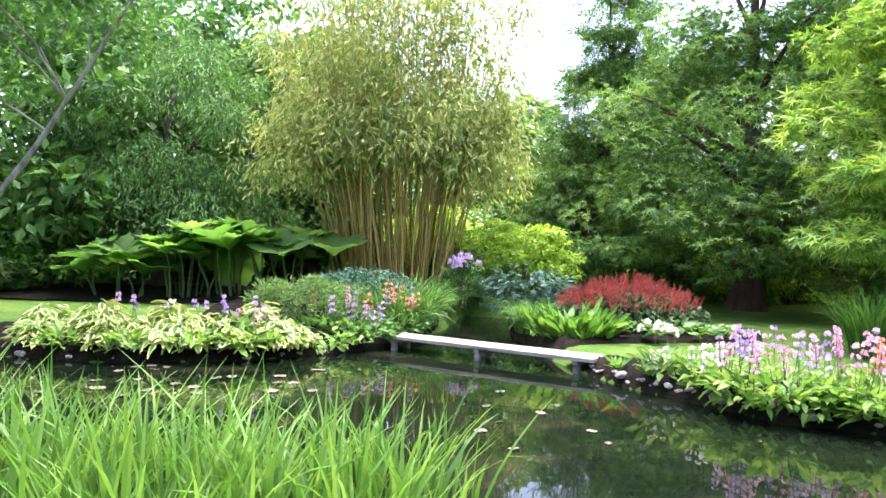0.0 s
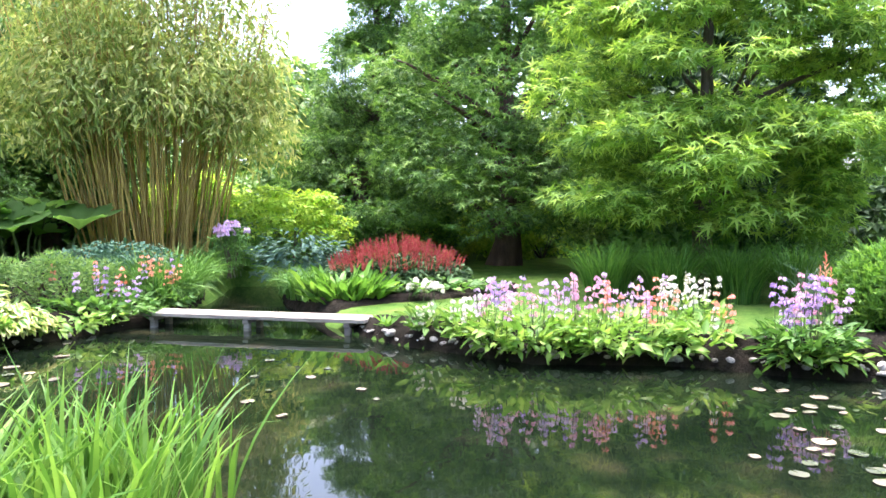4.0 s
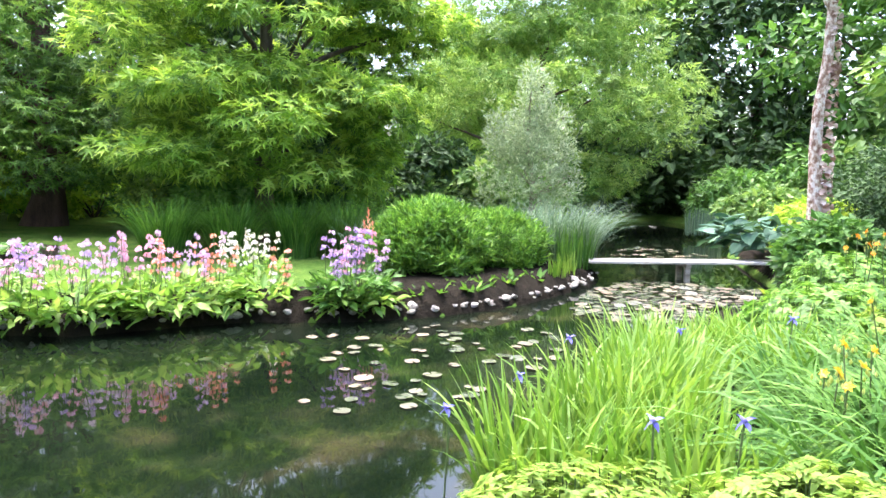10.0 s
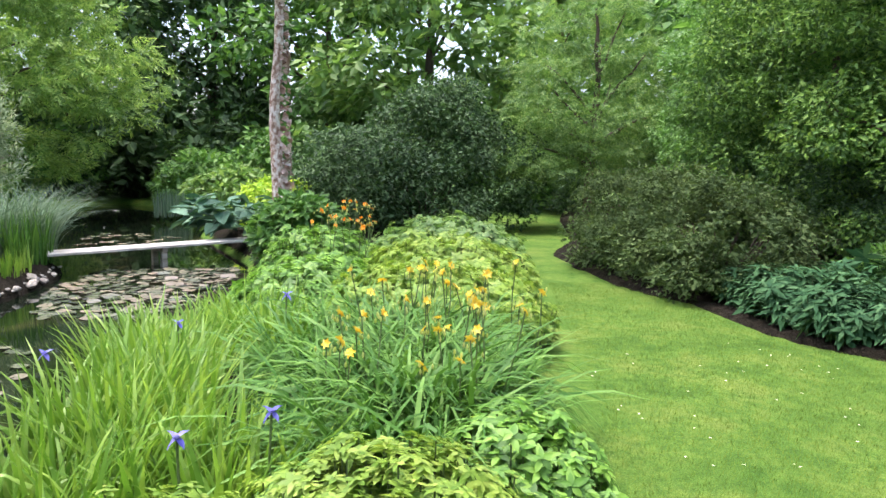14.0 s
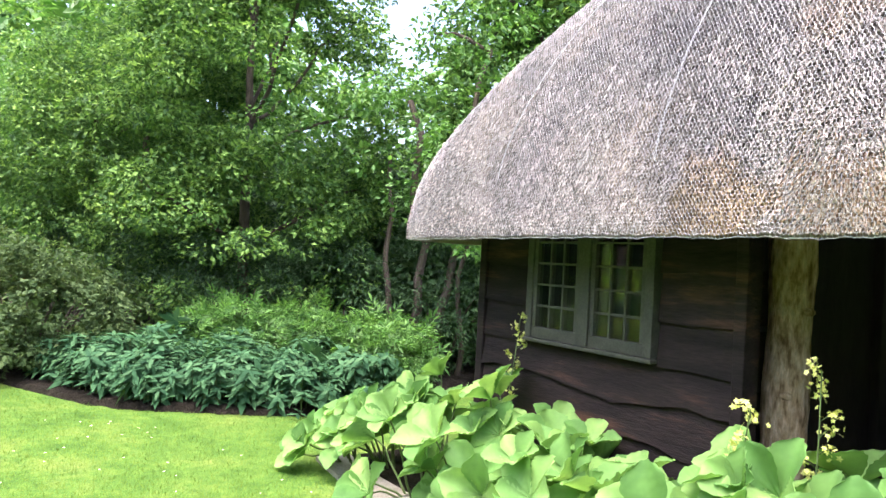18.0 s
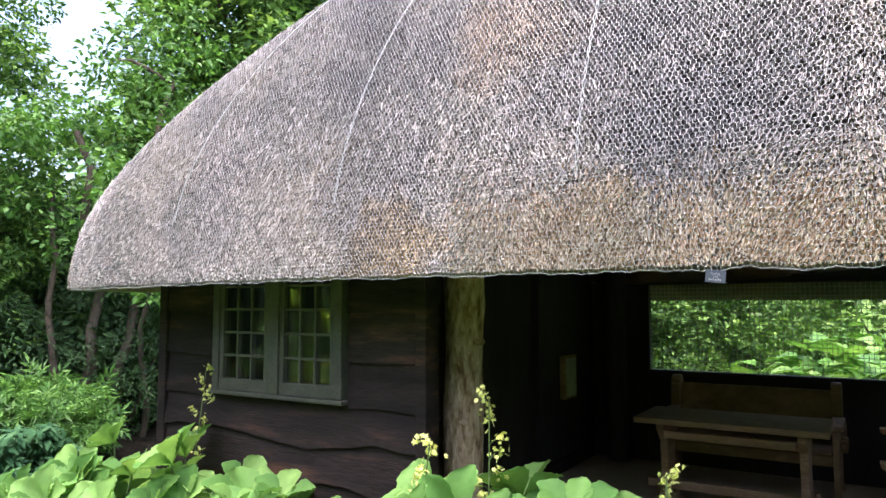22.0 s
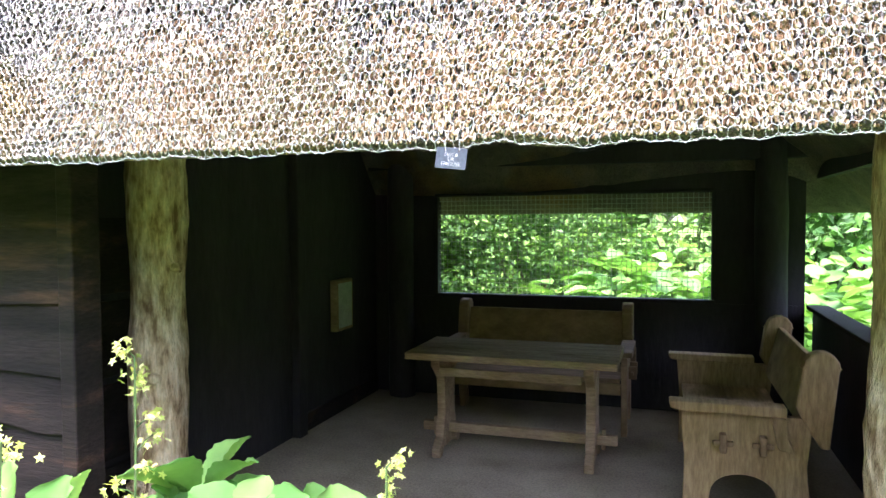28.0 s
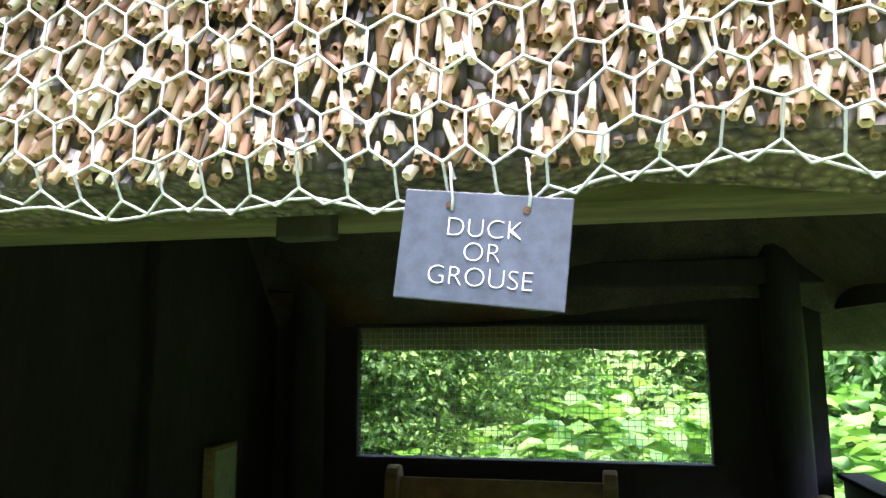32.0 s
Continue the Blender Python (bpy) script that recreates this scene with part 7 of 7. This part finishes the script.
def rodgersia(s, n, k, h, length, low=6):
    """Stalks that each carry a fan of broad ribbed leaflets, over lower leaves that lean out to the ground."""
    x, y = hut_xy(s, n)
    ob = thing("rodgersia", "rodgersia with large ribbed fresh green leaves", "rodgersia", "rodgersias", at=(x, y, 0))
    for j in range(k + low):
        a, r = rng.random() * 6.283, math.sqrt(rng.random())
        under = j >= k
        if under:
            r = 0.8 + 0.35 * rng.random()
            hh = 0.1 + 0.5 * (h[1] - 0.1) * rng.random()
        else:
            hh = h[0] + (h[1] - h[0]) * rng.random() * (1.1 - 0.5 * r)
        p = np.array((0.16 * r * math.cos(a), 0.14 * r * math.sin(a), 0))
        reach = (0.2 + 0.12 * rng.random()) if under else 0.24 * r
        q = p + np.array((reach * math.cos(a), reach * math.sin(a), hh))
        st = mesh_np("leaf_stalk", *tube(bend(p, q, 5, 0.03, 0.01), [0.009, 0.008, 0.007, 0.006, 0.005], 6), M["stem"], ob, True)
        m = 5
        b = rng.random() * 6.283 + np.arange(m) * 6.283 / m + rng.normal(size=m) * 0.12
        out = 0.9 if under else 0.75 * r
        tip = unit(np.array((out * math.cos(a) + 0.17, out * math.sin(a) + 0.36, 1.0)) + rng.normal(size=3) * 0.2)
        ex = unit(np.cross(tip, [0.3, 1.0, 0.1]))
        ey = np.cross(tip, ex)
        size = length * (0.8 + 0.4 * rng.random())
        for bb in b:
            al = ex * math.cos(bb) + ey * math.sin(bb) + tip * (0.45 + 0.7 * rng.random())
            v, f = scatter(*ROD, q[None], turns(al[None], tip[None]), np.array([size * (0.85 + 0.3 * rng.random())]))
            v[:, 2] = np.maximum(v[:, 2], 0.03)
            mesh_np("leaflet", v, f, M["rodgersia_leaf"], st, True)
    return ob


for s, n, k, h in ((5.05, -1.75, 5, (0.3, 0.48)), (4.8, -1.95, 5, (0.4, 0.64)), (4.45, -2.1, 6, (0.5, 0.85)), (4.1, -1.8, 6, (0.45, 0.85)), (3.75, -2.1, 7, (0.55, 0.95)), (3.4, -1.8, 7, (0.45, 0.8)), (3.05, -2.1, 7, (0.45, 0.76)), (2.75, -1.8, 7, (0.4, 0.68)), (2.4, -2.05, 7, (0.4, 0.7)),
                   (2.05, -1.8, 8, (0.42, 0.76)), (1.75, -2.05, 11, (0.55, 1.0)), (1.45, -2.05, 11, (0.55, 1.04)), (1.25, -2.2, 8, (0.45, 0.88)), (0.02, -2.15, 6, (0.4, 0.72)), (-0.32, -2.0, 6, (0.4, 0.76)), (-0.6, -2.0, 5, (0.4, 0.72)), (-1.05, -2.0, 5, (0.4, 0.78))):
    rodgersia(s, n, k, (h[0] - 0.08, h[1] - 0.1), 0.215, 5)


def yellow_spike(s, n, h):
    x, y = hut_xy(s, n)
    ob = thing("yellow_flower_spike", "slender stem with clusters of small yellow flowers", "flower", "yellow spikes", at=(x, y, 0))
    top = np.array((rng.normal() * 0.05, rng.normal() * 0.05, h))
    mesh_np("flower_stem", *tube(bend((0, 0, 0), top, 6, 0, 0.012), np.linspace(0.006, 0.003, 6), 5), M["stem"], ob, True)
    for k in range(9):
        t = 0.55 + 0.45 * k / 8
        b = rng.random() * 6.283
        p = top * t
        q = p + np.array((math.cos(b), math.sin(b), 0.6)) * (0.09 * (1.25 - t) + 0.01)
        br = mesh_np("side_stem", *tube([p, (p + q) / 2 + UP * 0.008, q], [0.0025, 0.002, 0.0018], 4), M["stem"], ob, True)
        m = 16
        v, f = scatter(PETALS[0], PETALS[1], q + rng.normal(size=(m, 3)) * 0.016, turns(ball_dirs(m), ball_dirs(m) + UP), 0.011 + 0.006 * rng.random(m))
        mesh_np("blossom", v, f, M["pale_yellow"], br)
    return ob


for s, n, h in ((1.84, -2.2, 1.2), (1.14, -2.15, 0.95), (4.0, -2.3, 1.2), (4.95, -2.9, 1.25), (5.3, -3.4, 1.25), (2.05, -1.9, 1.05)):
    yellow_spike(s, n, h)

# stone edging and paving by the plants
for s, n, w, l in [(5.0 - 0.52 * k, -1.6 + 0.02 * (k % 2), 0.5, 0.27) for k in range(8)]:
    x, y = hut_xy(s, n)
    ob = tagged(part("edging_slab", box(-w / 2, w / 2, -l / 2, l / 2, -0.02, 0.025, 0.008), M["paving"]), "flat pale stone slab edging the lawn", "paving slab", "edging slabs")
    ob.matrix_basis = pose(x, y, 0, 0, 0, -25.5 + rng.normal() * 3)
pv = part("paving", box(-0.25, 1.09, -2.619, -1.3, -0.06, 0.12, 0.01), M["concrete"])
pv.matrix_basis = HUT
tagged(pv, "worn concrete threshold before the summerhouse", "paving", kind="structure")
soil = part("bed_7", box(1.1, 5.2, -2.46, -1.74, -0.05, 0.02, 0.01), M["soil"])
soil.matrix_basis = HUT
tagged(soil, "dark soil under the large-leaved plants", "planting bed", kind="structure")

# ---- reed ends and wire netting on the thatch ----
th_tab = np.linspace(0, math.pi / 2 - 0.02, 400)
prof = np.stack([0.047 + 2.043 * np.cos(th_tab) ** 0.944, (RIDGE - EAVE) * np.sin(th_tab)], -1)
arc = np.concatenate([[0], np.cumsum(np.linalg.norm(np.diff(prof, axis=0), axis=1))])


def front_face(x, v, out=0.0):
    """A place on the front of the thatch from the distance along the front and up the slope; also whether it lies on the roof."""
    th = np.interp(v, arc, th_tab)
    c, s = np.cos(th), np.sin(th)
    a, b, e = np.where(x > CX, 0.43 + 2.88 * c ** HIP, 0.3 + 2.75 * c ** HIP_RIGHT), 0.047 + 2.043 * c ** 0.944, 2 / (2.1 + 10.4 * c ** 3)
    q = 1 - np.abs((x - CX) / a) ** (2 / e)
    ok = q > 0.02
    y = CY + b * np.clip(q, 0.0, 1) ** (e / 2) + out * (0.35 + 0.65 * c)
    z = EAVE + (RIDGE - EAVE) * s + out * s + np.minimum(v, 0) + hem_rise(x) * np.clip(1 - v / 0.4, 0, 1) + np.where(v < 0.05, 0.003 * np.sin(x * 13) + 0.0025 * np.sin(x * 41 + 1) + 0.002 * np.sin(x * 97), 0)
    return np.stack([x, y + np.minimum(v, 0) * 0.5, z], -1), ok


def hexes(x0, x1, v0, v1, w):
    """Edges of a net of hexagons: two arrays of (x, v)."""
    h = w / math.sqrt(3)
    i, j = np.meshgrid(np.arange(int((x1 - x0) / w) + 1), np.arange(int((v1 - v0) / (1.5 * h)) + 1), indexing="ij")
    i, j = i.ravel(), j.ravel()
    c = np.stack([x0 + i * w + (j % 2) * w / 2, v0 + j * 1.5 * h], -1)
    p = [np.array((0, h)), np.array((w / 2, h / 2)), np.array((w / 2, -h / 2)), np.array((0, -h))]
    jig = lambda q: q + 0.06 * w * np.stack([np.sin(q[:, 0] * 917 + q[:, 1] * 431), np.sin(q[:, 0] * 613 - q[:, 1] * 829)], -1)
    first = c[j == 0]
    a = np.concatenate([c + p[0], c + p[1], c + p[2], first + p[3]])
    b = np.concatenate([c + p[1], c + p[2], c + p[3], first + np.array((-w / 2, -h / 2))])
    return jig(np.round(a, 5)), jig(np.round(b, 5))


def strands(a, b, r, out, sides):
    p, ok1 = front_face(a[:, 0], a[:, 1], out)
    q, ok2 = front_face(b[:, 0], b[:, 1], out)
    ok = ok1 & ok2
    p, q = p[ok], q[ok]
    d = unit(q - p)
    n = unit(np.cross(d, np.array([0.0, 0.6, 0.8]) + 0 * d))
    m = np.cross(d, n)
    if sides == 2:
        v = np.stack([p - n * r, p + n * r, q + n * r, q - n * r], 1)
        f = np.array([(0, 1, 2, 3)])
    else:
        ang = np.arange(sides) * 2 * math.pi / sides
        ringv = np.cos(ang)[None, :, None] * n[:, None] * r + np.sin(ang)[None, :, None] * m[:, None] * r
        v = np.concatenate([p[:, None] + ringv, q[:, None] + ringv], 1)
        k = np.arange(sides)
        f = np.stack([k, (k + 1) % sides, sides + (k + 1) % sides, sides + k], -1)
    f = f[None] + (np.arange(len(p)) * v.shape[1])[:, None, None]
    return v.reshape(-1, 3), f.reshape(-1, 4)


NET = 0.0215
NEAR = (-0.15, 1.95, 0.42)
a, b = hexes(-1.0, 5.0, -0.006, 2.55, NET)
midp = (a + b) / 2
near = (midp[:, 0] > NEAR[0]) & (midp[:, 0] < NEAR[1]) & (midp[:, 1] < NEAR[2])
net = mesh_np("wire_netting", *strands(a[near], b[near], 0.0007, 0.018, 5), M["wire"], roof, True, "galvanised hexagonal wire netting")
tagged(mesh_np("wire_netting", *strands(a[~near], b[~near], 0.0008, 0.012, 2), M["wire"], roof, False, "galvanised hexagonal wire netting"), kind="stuff")
hem, _ = front_face(np.linspace(-1.0, 5.1, 500), np.full(500, -0.0165) + 0.0015 * np.sin(np.linspace(0, 90, 500)), 0.014)
mesh_np("hem_wire", *tube(hem, [0.0008] * 500, 5), M["wire"], roof, True)
for x0, lean in ((0.18, -0.02), (1.36, 0.07), (2.62, 0.22), (3.86, 0.5)):
    vv = np.linspace(0.26, 2.9, 160)
    for k in range(2):
        xs = x0 - lean * (vv - 0.35) ** 1.5 + 0.006 * np.sin(vv * 60 + 3.1 * k)
        sp_, ok = front_face(xs, vv, 0.024)
        if ok.sum() > 4:
            mesh_np("net_seam", *tube(sp_[ok], np.full(ok.sum(), 0.0012), 5), M["wire"], roof, True)

# reed ends: hollow straws near the sign, plainer ones further off
RS = 6
ra = np.arange(RS) * 2 * math.pi / RS
STRAW = (np.concatenate([np.stack([np.cos(ra), 0 * ra, np.sin(ra)], -1), np.stack([np.cos(ra), 0 * ra + 1, np.sin(ra)], -1), np.stack([0.76 * np.cos(ra), 0 * ra + 1, 0.76 * np.sin(ra)], -1), np.stack([0.7 * np.cos(ra), 0 * ra + 0.9, 0.7 * np.sin(ra)], -1)]),
         np.array([(o * RS + k, o * RS + (k + 1) % RS, (o + 1) * RS + (k + 1) % RS, (o + 1) * RS + k) for o in range(3) for k in range(RS)]))
# flat disc near each straw's tip, coloured dark as the shade within
SHADE_DISC = (np.concatenate([[(0, 0.95, 0)], np.stack([0.75 * np.cos(ra), 0 * ra + 0.96, 0.75 * np.sin(ra)], -1)]), np.array([(0, 1 + k, 1 + (k + 1) % RS) for k in range(RS)]))
STUB = (np.array([(-1, 0, -1), (1, 0, -1), (1, 0, 1), (-1, 0, 1), (-1, 1, -1), (1, 1, -1), (1, 1, 1), (-1, 1, 1)]) * np.array([0.8, 1, 0.8]), np.array([(1, 2, 6, 5), (2, 3, 7, 6), (3, 0, 4, 7), (4, 5, 6, 7)]))


def straw_set(n, x0, x1, v0, v1, r, length, proud, lie, tilt=0.16):
    x, v = x0 + (x1 - x0) * rng.random(n), v0 + (v1 - v0) * rng.random(n)
    p, ok = front_face(x, v, 0.0)
    th = np.interp(v, arc, th_tab)
    swing = 0.45 * np.sin(x * 3.1) + 0.4 * np.sin(x * 9.7 + 2)
    d = unit(np.stack([swing * 0.5 + rng.normal(size=n) * tilt, np.full(n, 0.62) + 0.1 * rng.normal(size=n), -lie - 0.2 * np.sin(th) + rng.normal(size=n) * tilt], -1))
    L = length * (0.8 + 0.4 * rng.random(n))
    tip = p + d * (proud * rng.random(n) ** 1.5)[:, None]
    rr = r * (0.6 + 0.75 * rng.random(n))
    ok &= tip[:, 2] > EAVE - 0.006 + hem_rise(tip[:, 0])
    size = np.stack([rr, L, rr], -1)
    return (tip - d * L[:, None])[ok], turns(d, np.array([0.0, 0.3, 1.0]) + 0 * d)[ok], size[ok]


pos, rot, size = straw_set(29000, -0.2, 2.0, -0.004, 0.42, 0.0023, 0.1, 0.017, 0.95, 0.22)
def blend(p):
    """How fully a place lies in the near stretch, fading out over its rim."""
    return np.clip(np.minimum.reduce([p[:, 0] + 0.2, 2.0 - p[:, 0], (2.16 - p[:, 2]) * 1.5]) / 0.45, 0, 1)


keep = rng.random(len(pos)) < 0.04 + 0.96 * blend(pos)
pos, rot, size = pos[keep], rot[keep], size[keep]
order = np.argsort((pos[:, 0] - 0.83) ** 2 + (pos[:, 2] - 1.84) ** 2 * 2)
pos, rot, size = pos[order], rot[order], size[order]
for k in range(300):
    v, f = scatter(*STRAW, pos[k:k + 1], rot[k:k + 1], size[k:k + 1])
    mesh_np("reed", v, f, M["reed"], roof, True)
tagged(mesh_np("reed_mass", *scatter(*STRAW, pos[300:], rot[300:], size[300:]), M["reed"], roof, True, "hollow golden reed ends"), kind="stuff")
tagged(mesh_np("reed_hollow", *scatter(*SHADE_DISC, pos, rot, size), M["bore_shade"], roof), kind="stuff")
pos, rot, size = straw_set(105000, -1.1, 5.2, 0.0, 2.9, 0.0026, 0.04, 0.009, 0.9, 0.24)
far_off = (rng.random(len(pos)) > blend(pos) * 0.75) & (rng.random(len(pos)) < np.clip(1.5 - (pos[:, 2] - EAVE) / 2.6, 0.35, 1))
pos, rot, size = pos[far_off], rot[far_off], size[far_off]
tagged(mesh_np("reed_stubble", *scatter(*STUB, pos, rot, size), M["old_reed"], roof), kind="stuff")

# paler cut ends low on the slope, and loose straws caught on the netting
pos, rot, size = straw_set(38000, -1.1, 5.2, 0.0, 0.95, 0.0027, 0.05, 0.013, 1.0, 0.34)
low = (rng.random(len(pos)) < np.clip(1.25 - (pos[:, 2] - EAVE) / 0.8, 0.1, 1)) & (rng.random(len(pos)) > blend(pos))
tagged(mesh_np("cut_reed_mass", *scatter(*STUB, pos[low], rot[low], size[low]), M["cut_reed"], roof), kind="stuff")
n = 900
x, v = -0.9 + 5.9 * rng.random(n), 2.4 * rng.random(n) ** 1.3
p0, ok0 = front_face(x, v, 0.016)
lean_ = rng.normal(size=n) * 0.9
step_ = 0.02 + 0.045 * rng.random(n)
p1, ok1 = front_face(x + np.sin(lean_) * step_, np.maximum(v - np.cos(lean_) * step_, 0.004), 0.019)
ok = ok0 & ok1 & ~((x > -0.25) & (x < 2.0) & (v < 0.5))
tagged(mesh_np("loose_straw", *joined([tube([a_, (a_ + b_) / 2 + np.array([0, 0.003, 0.002]), b_], [0.0008, 0.001, 0.0007], 4) for a_, b_ in zip(p0[ok], p1[ok])]), M["cut_reed"], roof), kind="stuff")

# lawn blades and daisies close to the walk
n = 110000
x, y = 0.5 + 9.5 * rng.random(n), -5.2 + 5.0 * rng.random(n)
LAWN = [(0.6, -0.3), (1.9, -0.2), (3.0, -0.7), (3.9, -0.75), (5.0, -1.2), (7.8, -1.7), (10, -2.1), (10, -2.95), (9.0, -3.2), (8.4, -3.45), (7.4, -3.4), (6.5, -3.5), (5.95, -3.85), (5.2, -4.4), (4.85, -4.8), (3.95, -3.4), (2.6, -2.75), (1.2, -2.0)]
ok = in_poly(x, y, LAWN)
x, y = x[ok], y[ok]
n = len(x)
v, f = ribbons(np.stack([x, y, 0 * x + lift(x, y) - 0.002], -1), rng.random(n) * 6.283, 0.014 + 0.018 * rng.random(n), np.full(n, 0.0035), 0.3 + 0.8 * rng.random(n), np.zeros(n), 1)
tagged(mesh_np("lawn_grass", v, f, M["lawn_blade"]), "short mown lawn grass", "grass", kind="stuff")
n = 60
x, y = 2.5 + 4 * rng.random(n), -3.4 + 2.2 * rng.random(n)
ok = in_poly(x, y, LAWN)
x, y = x[ok], y[ok]
v, f = scatter(PETALS[0], PETALS[1], np.stack([x, y, 0 * x + 0.03], -1), turns(ball_dirs(len(x)) * np.array([1, 1, 0.1]), UP + 0 * ball_dirs(len(x))), np.full(len(x), 0.011))
tagged(mesh_np("lawn_daisies", v, f, M["white_petal"]), "scattered small white daisies in the lawn", "daisies", kind="stuff")
